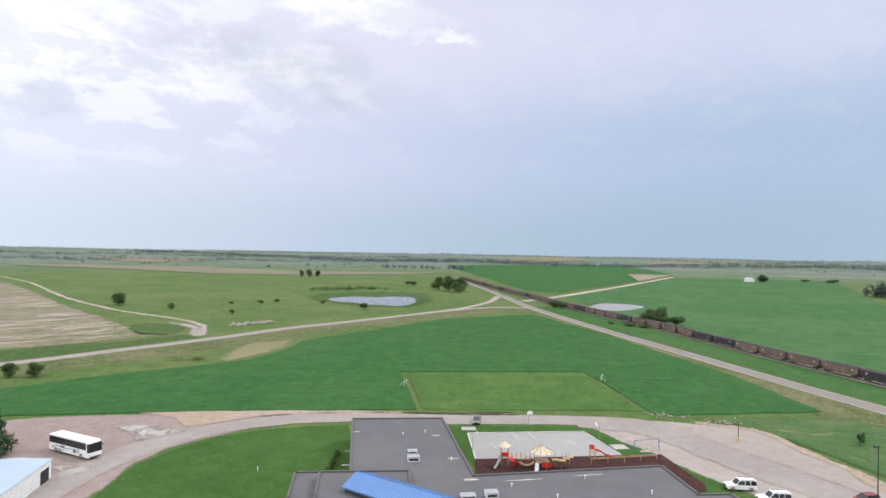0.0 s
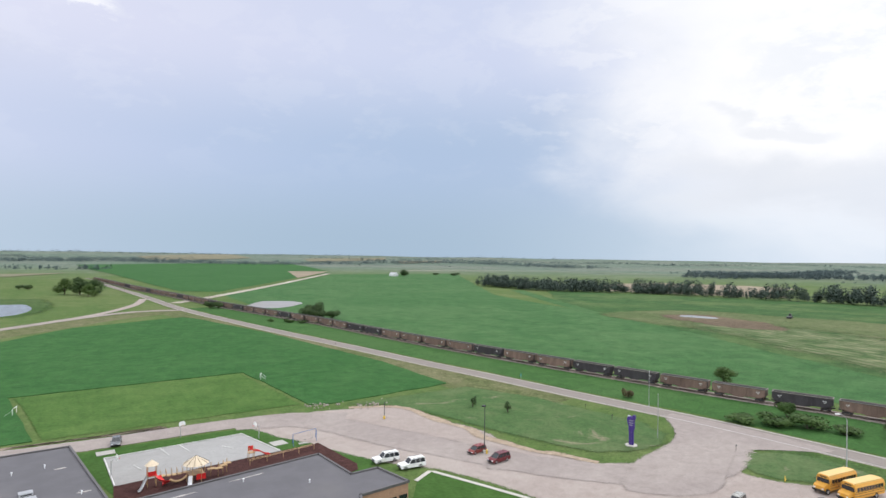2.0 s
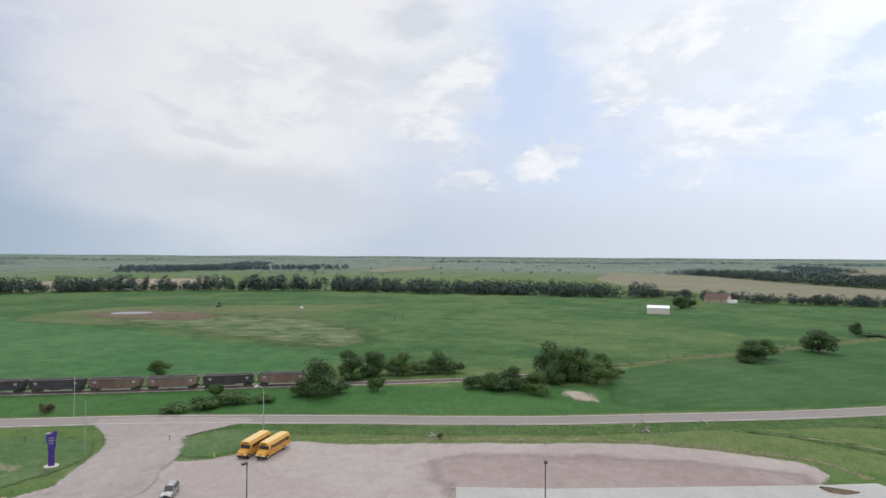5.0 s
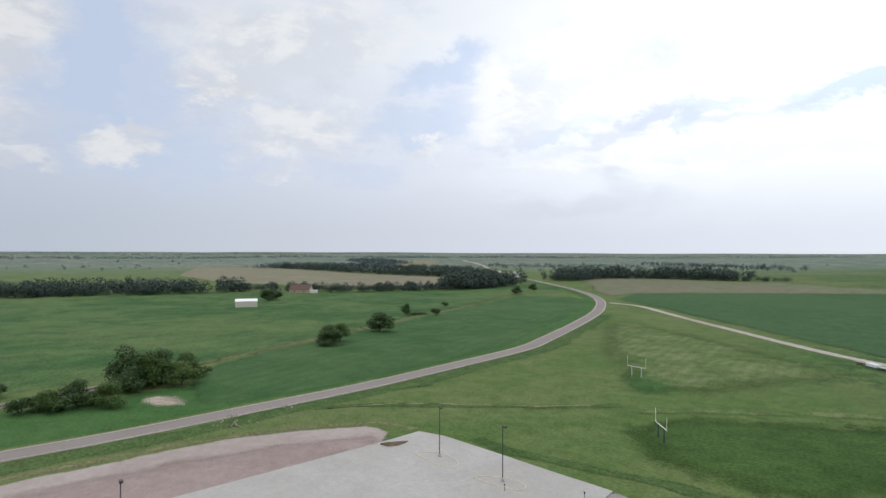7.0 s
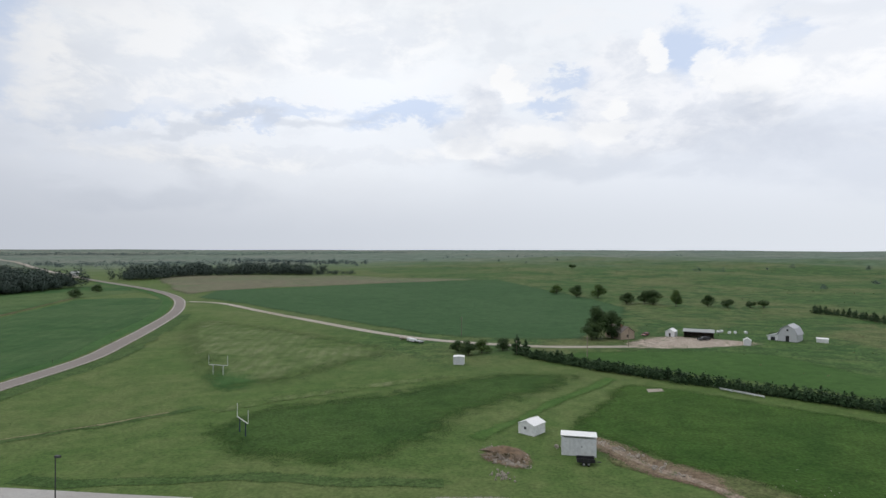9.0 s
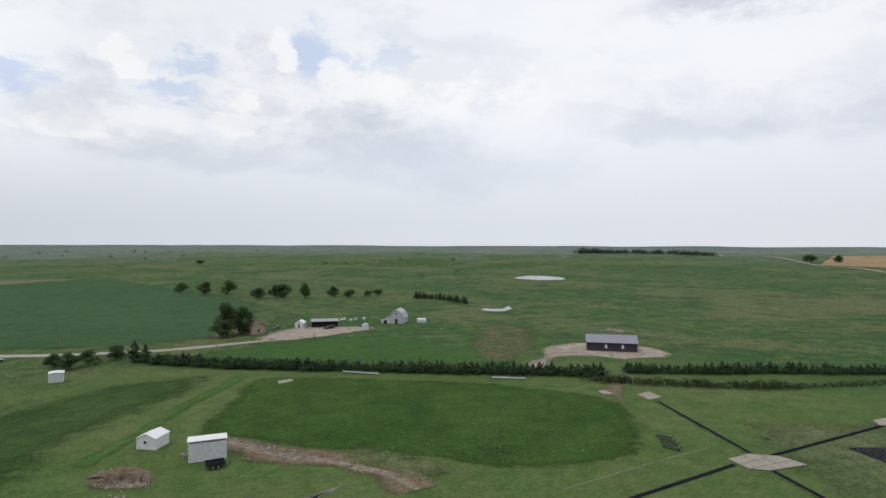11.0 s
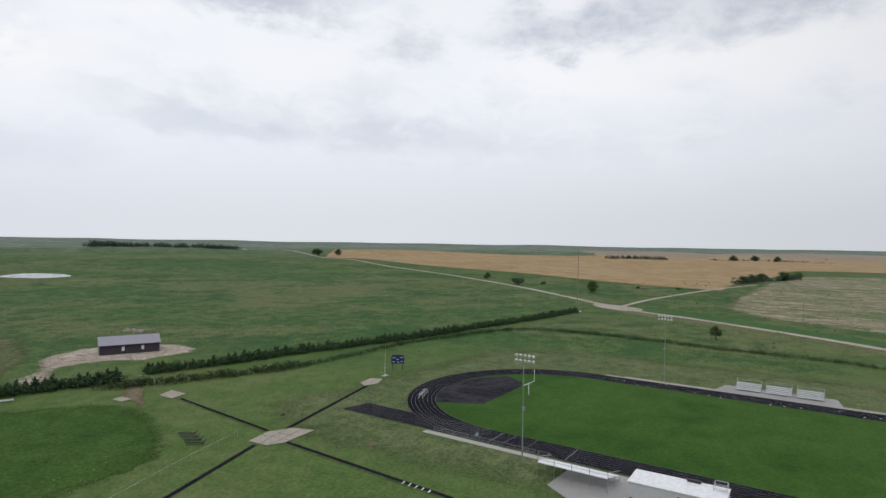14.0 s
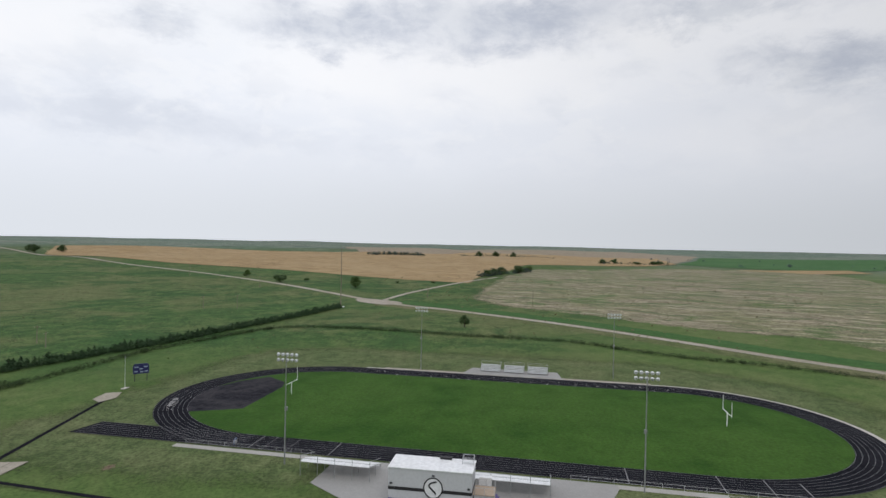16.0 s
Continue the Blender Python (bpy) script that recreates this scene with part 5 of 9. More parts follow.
def build_tree(name, seed, height, width, mat, label, category, count=700, size=0.42, lobes=9, stem=0.25, group=""):
    """A broad tree of the given height: tapered trunk, limbs that fork into an uneven, lobed crown."""
    rng = random.Random(seed)
    ob = thing(name, 0, 0, 0, label, category, group, z=0)
    bm = bmesh.new()
    r0 = height * 0.028 + 0.04
    split = height * stem
    tube(bm, (0, 0, -0.1), (0.04 * height * rng.uniform(-1, 1), 0, split), r0, r0 * 0.72, 8)
    blobs = []
    for k in range(lobes):
        a = 2 * math.pi * k / lobes * 2.4 + rng.uniform(-0.4, 0.4)
        reach = width * 0.5 * rng.uniform(0.25, 0.68) * (1.0 if k % 3 else 0.35)
        z = height * (rng.uniform(max(0.2, stem * 0.9), 0.62) if k % 3 else rng.uniform(0.58, 0.82))
        tip = Vector((math.cos(a) * reach, math.sin(a) * reach, z))
        mid = Vector((tip.x * 0.45, tip.y * 0.45, split + (z - split) * 0.55))
        tube(bm, (0, 0, split * 0.92), mid, r0 * 0.5, r0 * 0.3, 5, caps=False)
        tube(bm, mid, tip, r0 * 0.3, r0 * 0.08, 5, caps=False)
        s = rng.uniform(0.7, 1.25)
        blobs.append((tip, (width * 0.24 * s, width * 0.24 * s, min(height * 0.2 * s, height - z + 0.2))))
    part("trunk", bm, "bark", ob)
    verts, faces = leaf_cards(rng, blobs, count, size, 0.2)
    new("crown", crown_mesh("crown", verts, faces, mat)).parent = ob
    return ob


def build_cedar(name, seed, height, width, label, category, group="", mat="cedar_needles", count=420, size=0.27):
    """A cedar: straight stem, sprays in a ragged cone that reaches the ground."""
    rng = random.Random(seed)
    ob = thing(name, 0, 0, 0, label, category, group, z=0)
    bm = bmesh.new()
    tube(bm, (0, 0, -0.1), (0, 0, height * 0.9), 0.11, 0.02, 6)
    part("trunk", bm, "bark", ob)
    blobs = []
    for k in range(11):
        f = k / 10
        a = k * 2.4 + rng.uniform(-0.5, 0.5)
        r = width * 0.5 * (1 - f) ** 0.75 + 0.08
        blobs.append(((math.cos(a) * r * 0.4, math.sin(a) * r * 0.4, height * (0.1 + 0.82 * f)), (r * rng.uniform(0.62, 0.85), r * rng.uniform(0.62, 0.85), height * 0.1)))
    verts, faces = leaf_cards(rng, blobs, count, size, 0.05)
    new("crown", crown_mesh("crown", verts, faces, mat)).parent = ob
    return ob


def build_bush(name, seed, height, width, mat, label, category, count=420, size=0.34, group=""):
    rng = random.Random(seed)
    ob = thing(name, 0, 0, 0, label, category, group, z=0)
    bm, blobs = bmesh.new(), []
    for k in range(6):
        a = k * 1.05 + rng.uniform(-0.3, 0.3)
        r = width * rng.uniform(0.1, 0.32)
        h = height * rng.uniform(0.35, 0.72)
        tube(bm, (0.1 * math.cos(a), 0.1 * math.sin(a), -0.1), (math.cos(a) * r, math.sin(a) * r, h), 0.06, 0.02, 5)
        blobs.append(((math.cos(a) * r, math.sin(a) * r, h * 0.85), (width * rng.uniform(0.2, 0.28), width * rng.uniform(0.2, 0.28), height * rng.uniform(0.24, 0.33))))
    part("stem", bm, "bark", ob)
    verts, faces = leaf_cards(rng, blobs, count, size, 0.05)
    new("foliage", crown_mesh("foliage", verts, faces, mat)).parent = ob
    return ob


MOULDS = {}


def spawn(key, builder, x, y, scale=(1, 1, 1), turn=0.0, label="", group="", sink=0.0):
    """The first of a kind is built, the others are copies of it."""
    z = lift(x, y, 0) - sink
    m = pose(x, y, z, 0, 0, turn) @ Matrix.Diagonal((*scale, 1))
    if key not in MOULDS:
        MOULDS[key] = builder()
        MOULDS[key].matrix_basis = m
        ob = MOULDS[key]
    else:
        base = MOULDS[key]
        ob = copy_thing(base, m @ Matrix.Diagonal((1 / base.scale[0], 1 / base.scale[1], 1 / base.scale[2], 1)))
    return tagged(ob, label, group=group)


tree_rng = random.Random(5)
TREE_KINDS = {
    "oak": lambda s: build_tree("tree", s, 10, 11, "leaves", "broad green tree with a rounded uneven crown", "tree", 2000, 0.34, 15, 0.14),
    "dark_oak": lambda s: build_tree("tree", s, 10, 10, "dark_leaves", "dark green spreading tree with dense foliage", "tree", 2000, 0.34, 15, 0.1),
    "tall": lambda s: build_tree("tree", s, 12, 7, "dark_leaves", "tall narrow dark green tree", "tree", 1000, 0.38, 9, 0.2),
    "sapling": lambda s: build_tree("young_tree", s, 3.2, 2.0, "dark_leaves", "small young tree planted in a lawn", "tree", 260, 0.16, 7, 0.3),
    "bush": lambda s: build_bush("bush", s, 3.0, 4.6, "shrub_leaves", "rounded leafy green bush", "bush", 620, 0.25),
    "dark_bush": lambda s: build_bush("bush", s, 4.0, 5.0, "dark_leaves", "dense dark green bush", "bush", 700, 0.27),
    "cedar": lambda s: build_cedar("cedar_tree", s, 6.0, 3.4, "dark green cedar reaching down to the ground", "tree", count=600, size=0.24),
}


def tree(kind, x, y, height, width=None, label=""):
    variant = tree_rng.randrange(3)
    base_h, base_w = {"oak": (10, 11), "dark_oak": (10, 10), "tall": (12, 7), "sapling": (3.2, 2.0), "bush": (3.0, 4.6), "dark_bush": (4.0, 5.0), "cedar": (6.0, 3.4)}[kind]
    sz = height / base_h
    width = (width or base_w * sz) * 1.12
    sx = width / base_w if width else sz
    return spawn((kind, variant), lambda: TREE_KINDS[kind](hash_seed(kind) + variant), x, y, (sx, sx, sz), tree_rng.uniform(0, 360), label)


def hash_seed(text):
    return sum(ord(c) * (i + 3) for i, c in enumerate(text))


for kind, x, y, h, w in [
        # north
        ("dark_oak", -136, 183, 5, 5), ("dark_oak", -129, 184, 5, 5.5), ("dark_oak", -234, 419, 9.5, 12), ("oak", -184, 394, 5, 6), ("tall", -220, 904, 12, 9), ("tall", -209, 909, 13, 11), ("tall", -197, 913, 12, 9),
        ("bush", -56, 417, 6, 7), ("dark_oak", 8, 640, 17, 18), ("oak", -4, 652, 16, 17), ("dark_oak", 20, 632, 16, 16), ("oak", 14, 612, 12, 13), ("dark_bush", -44, 737, 6, 9), ("dark_bush", -36, 735, 6, 8), ("bush", -94, 456, 4, 5),
        ("bush", -135, 373, 3.6, 3.4), ("bush", -132, 464, 3, 5), ("bush", -141, 451, 3, 5), ("bush", -160, 440, 2.5, 4), ("dark_oak", 127, 352, 10, 12), ("dark_oak", 135, 358, 11, 13), ("dark_bush", 141, 350, 7, 10),
        ("dark_bush", 88, 457, 6, 9), ("dark_bush", 93, 452, 6, 7), ("dark_oak", 560, 1012, 13, 17), ("dark_oak", 572, 1035, 13, 16), ("dark_bush", 690, 1025, 7, 22), ("dark_bush", 650, 1040, 6, 14), ("bush", 103, 353, 2.2, 4),
        ("bush", 112, 345, 2.4, 7), ("bush", 118, 338, 2.2, 7), ("cedar", -88, 115, 10, 6.2), ("cedar", -93, 119, 9, 6),
        # beside lot, highway and railway
        ("sapling", 94, 130, 3.0, 1.9), ("sapling", 99, 121, 3.2, 2.4), ("sapling", 96, 132, 2.6, 1.8), ("dark_oak", 167, 52, 11.5, 14), ("bush", 175, 36, 5.5, 6), ("oak", 187, 114, 5.5, 8), ("dark_oak", 194, 49, 9.5, 11), ("dark_oak", 196, 41, 9.5, 10), ("oak", 199, 32, 8.5, 10),
        ("dark_oak", 204, 20, 8.5, 9), ("bush", 204, 26, 5, 7), ("dark_bush", 182, 7, 5, 6), ("oak", 180, 1, 6, 7), ("dark_oak", 182, -5, 7.5, 8), ("oak", 178, -12, 7, 10), ("dark_oak", 202, -19, 12.5, 13), ("dark_oak", 200, -27, 11, 13), ("oak", 197, -24, 11, 12), ("oak", 194, -33, 8, 11),
        ("oak", 204, -36, 9, 9), ("dark_oak", 192, -19, 8, 9), ("bush", 189, 47, 4, 9), ("bush", 196, 42, 4.5, 10), ("dark_bush", 199, 34, 5, 10), ("bush", 202, 24, 4.5, 9), ("dark_bush", 205, 15, 4.5, 8), ("bush", 186, 3, 4, 9), ("dark_bush", 181, -2, 5, 9), ("bush", 184, -9, 5, 9), ("dark_bush", 196, -17, 5, 10), ("dark_bush", 203, -26, 5, 11), ("bush", 205, -40, 4, 8), ("dark_bush", 171, 47, 4, 7), ("dark_bush", 166, 57, 4, 6), ("bush", 252, -104, 4, 9), ("dark_bush", 240, -99, 4, 7), ("bush", 150, 77, 3.4, 9), ("bush", 155, 72, 3.8, 9), ("bush", 146, 84, 2.6, 8), ("bush", 158, 65, 2.5, 7), ("bush", 161, 80, 5, 5.5),
        ("dark_oak", 243, -103, 9, 12), ("oak", 249, -110, 9, 10), ("dark_oak", 269, -141, 10.5, 15), ("dark_oak", 328, -191, 8, 7), ("dark_bush", 318, -208, 5.5, 7), ("dark_bush", 366, -248, 4, 6), ("dark_oak", 434, -379, 8, 12),
        ("dark_oak", 466, -430, 8, 10), ("dark_oak", 485, -149, 11, 14), ("dark_oak", 492, -158, 9, 12), ("bush", 330, -200, 2, 14),
        # south
        ("dark_oak", 61, -227, 5, 6), ("dark_oak", 55, -222, 5.8, 7), ("oak", 51, -228, 5.6, 7), ("dark_oak", 44, -236, 5.5, 7), ("cedar", 37, -229, 8, 6), ("cedar", 33, -226, 7, 5), ("dark_oak", 8, -281, 16, 12), ("dark_oak", 1, -285, 14, 10),
        ("dark_oak", 10, -276, 8, 9), ("oak", 50, -530, 9, 12), ("dark_oak", 31, -504, 11, 12), ("oak", 13, -506, 12, 13), ("dark_oak", -9, -461, 9, 12), ("dark_oak", -28, -464, 12, 14), ("dark_oak", -22, -470, 10, 11), ("oak", -43, -452, 13, 9),
        ("dark_oak", -65, -459, 9, 9), ("dark_bush", -78, -456, 7, 9), ("dark_bush", -93, -458, 5.5, 7), ("dark_bush", -102, -460, 6.5, 8), ("dark_bush", 67, -972, 8, 13), ("dark_bush", -72, -305, 3.5, 5),
        # west
        ("dark_oak", -909, -727, 14, 16), ("dark_oak", -930, -697, 13, 14), ("dark_oak", -919, -745, 12, 12), ("dark_bush", -545, -188, 9, 14), ("oak", -507, -108, 11, 12), ("oak", -593, -241, 8, 8), ("bush", -565, -169, 4, 6), ("tall", -291, -6, 7.5, 5),
        ("dark_oak", -719, 12, 9, 14), ("dark_oak", -740, 20, 10, 14), ("dark_oak", -765, 31, 11, 14), ("dark_oak", -804, 56, 12, 18), ("oak", -860, 75, 9, 13), ("dark_bush", -568, -79, 3, 4), ("dark_bush", -575, -44, 3, 5),
        ("dark_oak", -1459, 2, 14, 18), ("dark_oak", -1518, 46, 14, 20), ("dark_oak", -1500, 90, 13, 18), ("dark_oak", -1295, 273, 11, 16), ("dark_oak", -1328, 307, 11, 18), ("dark_bush", -1314, 354, 8, 18), ("dark_oak", -1373, 421, 9, 20), ("dark_oak", -1350, 400, 9, 20)]:
    tree(kind, x, y, h, w)

# rows of cedars along the field edges
def hedge_row(pts, gap, low, high, label):
    line = curve_points(pts, False, gap)
    for p in line:
        h = tree_rng.uniform(low, high)
        spawn(("hedge", tree_rng.randrange(4)), lambda: build_cedar("hedge_cedar", tree_rng.randrange(999), 4.0, 2.9, label, "tree", count=260, size=0.24),
              p.x + tree_rng.uniform(-0.5, 0.5), p.y + tree_rng.uniform(-0.5, 0.5), (h / 4 * tree_rng.uniform(1.1, 1.5),) * 2 + (h / 4,), tree_rng.uniform(0, 360), label, "hedgerow of cedars")


hedge_row([(30, -223), (10, -211), (-10, -201), (-28, -193), (-44, -186), (-64, -177), (-79, -171), (-95, -164), (-108, -159)], 1.75, 2.6, 4.9, "dark cedar in a long hedgerow beside a field")
hedge_row([(-119, -160), (-142, -151), (-165, -144), (-200, -131), (-236, -119), (-264, -112), (-320, -96), (-361, -87)], 2.0, 2.2, 4.3, "dark cedar in a long hedgerow below the pasture")
hedge_row([(-126, -432), (-139, -417), (-146, -392), (-148, -384)], 2.4, 4.0, 6.0, "dark cedar in a short windbreak on the pasture")


def thicket(name, pts, spread, count, low, high, mat, label, category, cards=60, wide=0.75, seed=3, skirts=True):
    """A stand of trees or shrubs too many to count, in one mesh."""
    rng = random.Random(seed)
    line = curve_points(pts, False, 6.0)
    verts, faces = [], []
    for _ in range(count):
        k = rng.randrange(len(line) - 1)
        p = line[k].lerp(line[k + 1], rng.random())
        x, y = p.x + rng.uniform(-1, 1) * spread, p.y + rng.uniform(-1, 1) * spread
        z = lift(x, y, 0)
        h = low + (high - low) * rng.random() ** 1.5
        w = h * wide * rng.uniform(0.8, 1.4)
        blobs = []
        for k in range(4):
            a = rng.uniform(0, 6.28)
            q = w * 0.28 * (0 if k == 3 else 1)
            blobs.append(((x + math.cos(a) * q, y + math.sin(a) * q, z + h * (0.74 if k == 3 else rng.uniform(0.25, 0.55))), (w * 0.36, w * 0.36, h * (0.26 if k == 3 else 0.34))))
        v, f = leaf_cards(rng, blobs, int(cards * 0.9 + 2), h * 0.098 * min(1.25, (60 / max(cards, 22)) ** 0.5), z + 0.1)
        i = len(verts)
        verts += v
        faces += [tuple(j + i for j in q) for q in f]
    me = crown_mesh(name, verts, faces, mat)
    return tagged(new(name, me), label, category, kind="stuff")


thicket("woodland", [(505, 668), (500, 545), (548, 500), (592, 438)], 14, 300, 6, 19, "light_haze_leaves", "row of dark trees between two fields", "woods", 90, wide=0.8, seed=11)
thicket("woodland", [(590, 440), (628, 341), (650, 235), (664, 150)], 11, 190, 7, 21, "light_haze_leaves", "row of tall dark trees with gaps along a creek", "woods", 110, wide=0.62, seed=36)
thicket("woodland", [(664, 160), (654, 100), (640, -14), (628, -90), (622, -140)], 26, 420, 5, 18, "light_haze_leaves", "belt of dense dark green woods along a creek", "woods", 110, wide=0.85, seed=37)
thicket("woodland", [(618, -150), (600, -185), (580, -212), (566, -232)], 9, 75, 6, 11, "light_haze_leaves", "low dark trees behind a brick house", "woods", 100, wide=0.9, seed=38)
thicket("woodland", [(556, -238), (545, -272), (534, -310), (530, -352)], 10, 130, 6, 11, "light_haze_leaves", "low dark belt of trees before a brown field", "woods", 100, wide=0.95, seed=39)
thicket("woodland", [(534, -372), (540, -405), (552, -440), (562, -472)], 20, 200, 7, 22, "light_haze_leaves", "tall dark woods beside the highway", "woods", 110, wide=0.85, seed=40)
thicket("woodland", [(606, -612), (628, -690), (622, -752), (580, -790), (520, -818), (455, -812)], 26, 400, 6, 22, "light_haze_leaves", "dark woods where the highway bends away", "woods", 100, wide=0.95, seed=12)
thicket("woodland", [(455, -812), (415, -806), (378, -800)], 8, 26, 5, 9, "light_haze_leaves", "thinning end of a dark wood", "woods", 90, wide=1.1, seed=45)
thicket("woodland", [(1374, -462), (1137, -478), (949, -502), (818, -545), (752, -592)], 26, 380, 6, 19, "light_haze_leaves", "dark belt of trees behind a brown field", "woods", 70, wide=1.1, seed=13)
thicket("woodland", [(1400, -520), (1200, -640), (1010, -690), (900, -680)], 28, 240, 8, 15, "light_haze_leaves", "dark belt of trees along a far creek", "woods", 60, wide=1.15, seed=41)
thicket("far_woods", [(1392, -446), (1318, -584), (1634, -877), (2000, -1000), (2334, -1155)], 70, 620, 8, 17, "haze_leaves", "broad far wood behind tan fields, hazed blue-green", "woods", 24, wide=1.25, seed=42)
thicket("far_woods", [(1416, 925), (1452, 794), (1700, 820), (2000, 878), (2300, 1000)], 60, 520, 8, 16, "haze_leaves", "broad far wood on the plain, hazed blue-green", "woods", 24, wide=1.25, seed=43)
thicket("far_woods", [(2900, 300), (2700, -300), (2800, -900), (2600, -1700), (2100, -2200)], 110, 700, 8, 16, "haze_leaves", "scattered woods near the skyline, hazed blue-green", "woods", 14, wide=1.4, seed=44)
thicket("woodland", [(1169, 764), (1360, 768), (1477, 662), (1624, 474)], 55, 420, 11, 18, "haze_leaves", "woods beyond the fields, hazed blue-green", "woods", 26, seed=14)
thicket("far_woods", [(-1697, 3257), (-1129, 3014), (-450, 2513), (14, 2338), (452, 2142), (1172, 2326), (1627, 2127), (1700, 1600)], 90, 2200, 9, 20, "haze_leaves", "long belt of far woods, hazed blue-green", "woods", 12, wide=1.3, seed=15)
thicket("far_woods", [(-153, 1517), (-60, 1490), (-5, 1468), (60, 1500)], 25, 40, 10, 14, "haze_leaves", "clump of far trees, hazed blue-green", "woods", 24, seed=16)
thicket("far_woods", [(1214, -1631), (950, -1500), (681, -1307), (600, -1250)], 45, 120, 9, 15, "haze_leaves", "thin line of far trees on the plain", "woods", 20, seed=17)
thicket("far_woods", [(-690, -1100), (-770, -1150), (-850, -1140), (-976, -1139)], 10, 170, 8, 15, "light_haze_leaves", "dark windbreak of cedars on the ridge", "woods", 30, seed=18)
thicket("far_woods", [(-918, -1057), (-946, -1030), (-972, -1007)], 7, 60, 8, 15, "light_haze_leaves", "dark clump of trees beside a ridge road", "woods", 30, seed=46)
thicket("hedge_brush", [(30, -223), (10, -211), (-10, -201), (-28, -193), (-44, -186), (-64, -177), (-79, -171), (-95, -164), (-108, -159)], 2.2, 700, 1.8, 4.0, "cedar_needles", "dark brush filling the foot of a hedgerow", "shrubs", 22, wide=1.3, seed=31)
thicket("hedge_brush", [(-119, -160), (-142, -151), (-165, -144), (-200, -131), (-236, -119), (-264, -112), (-320, -96), (-361, -87)], 2.0, 950, 1.5, 3.4, "cedar_needles", "dark brush filling the foot of a hedgerow", "shrubs", 20, wide=1.3, seed=32)
thicket("windbreak", [(-1165, -216), (-1187, -173), (-1185, -114)], 9, 130, 4, 8.5, "light_haze_leaves", "dark windbreak in the middle of wheat", "woods", 28, seed=19)
thicket("hedge_brush", [(-702, 4), (-735, 17), (-775, 38), (-812, 60), (-850, 74)], 5, 75, 3.0, 7.5, "light_haze_leaves", "rough dark brush along a fence line between fields", "shrubs", 40, wide=1.1, seed=71)
thicket("field_scrub", [(-1430, -40), (-1470, 0), (-1510, 50), (-1500, 105), (-1500, 190)], 14, 50, 2.5, 7, "light_haze_leaves", "scrub round a clump of trees in wheat", "shrubs", 28, wide=1.4, seed=72)
thicket("field_scrub", [(-1270, 262), (-1325, 300), (-1318, 350), (-1360, 410), (-1385, 450)], 14, 70, 2.0, 6, "light_haze_leaves", "scrub and low trees along a far draw", "shrubs", 28, wide=1.5, seed=73)
thicket("bank_shrubs", [(-150, -127), (-178, -123), (-205, -120), (-232, -111), (-255, -102), (-270, -92), (-275, -70), (-271, -39), (-262, -4), (-258, 21), (-252, 44), (-236, 62), (-224, 80), (-217, 98), (-206, 118), (-190, 142), (-172, 162)], 1.5, 1700, 0.8, 2.0, "weed_leaves", "low rough line of shrubs and weeds", "shrubs", 16, wide=1.5, seed=20)
thicket("bank_shrubs", [(-100, -154), (-112, -146), (-122, -140), (-135, -133), (-150, -128)], 2.4, 320, 1.0, 2.6, "weed_leaves", "low green shrubs in front of cedars", "shrubs", 20, wide=1.5, seed=21)
thicket("pond_reeds", [(-139, 601), (-116, 612), (-99, 618), (-84, 640), (-60, 630)], 5, 60, 3, 5.5, "dark_leaves", "dark willow scrub behind a pond", "shrubs", 26, wide=1.4, seed=22)
thicket("creek_scrub", [(205, -30), (224, -42), (252, -86), (284, -141), (318, -191), (350, -247)], 5.0, 90, 0.6, 1.8, "shrub_leaves", "low scrub along a dry creek", "shrubs", 14, wide=1.6, seed=24)
thicket("rail_weeds", [(150, 230), (158, 175), (168, 120), (176, 92), (186, 60), (196, 22), (206, -8)], 3.5, 150, 0.5, 1.5, "shrub_leaves", "weeds along the railway bank", "weeds", 14, wide=1.8, seed=25)
thicket("mound_brush", [(-99, 212), (-94, 217), (-86, 214)], 3.0, 30, 0.8, 1.6, "rust_leaves", "brown heap of cut brush", "brush pile", 22, wide=1.9, seed=26)
def arc(az0, az1, r0, r1, n=12):
    """Points on a bend round the origin below the camera, by bearing and distance."""
    out = []
    for k in range(n + 1):
        a, r = radians(az0 + (az1 - az0) * k / n), r0 + (r1 - r0) * k / n + 140 * math.sin(k * 2.3)
        out.append((-math.sin(a) * r, math.cos(a) * r))
    return out


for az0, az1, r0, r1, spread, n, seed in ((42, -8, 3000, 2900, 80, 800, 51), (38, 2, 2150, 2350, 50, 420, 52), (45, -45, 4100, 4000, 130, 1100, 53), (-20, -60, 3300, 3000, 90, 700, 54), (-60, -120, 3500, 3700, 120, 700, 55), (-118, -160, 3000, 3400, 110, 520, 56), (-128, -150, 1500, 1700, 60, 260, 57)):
    thicket("far_woods", arc(az0, az1, r0, r1), spread, n, 7, 16, "haze_leaves", "long belt of woods near the skyline, hazed blue-green", "woods", 12, wide=1.6, seed=seed)
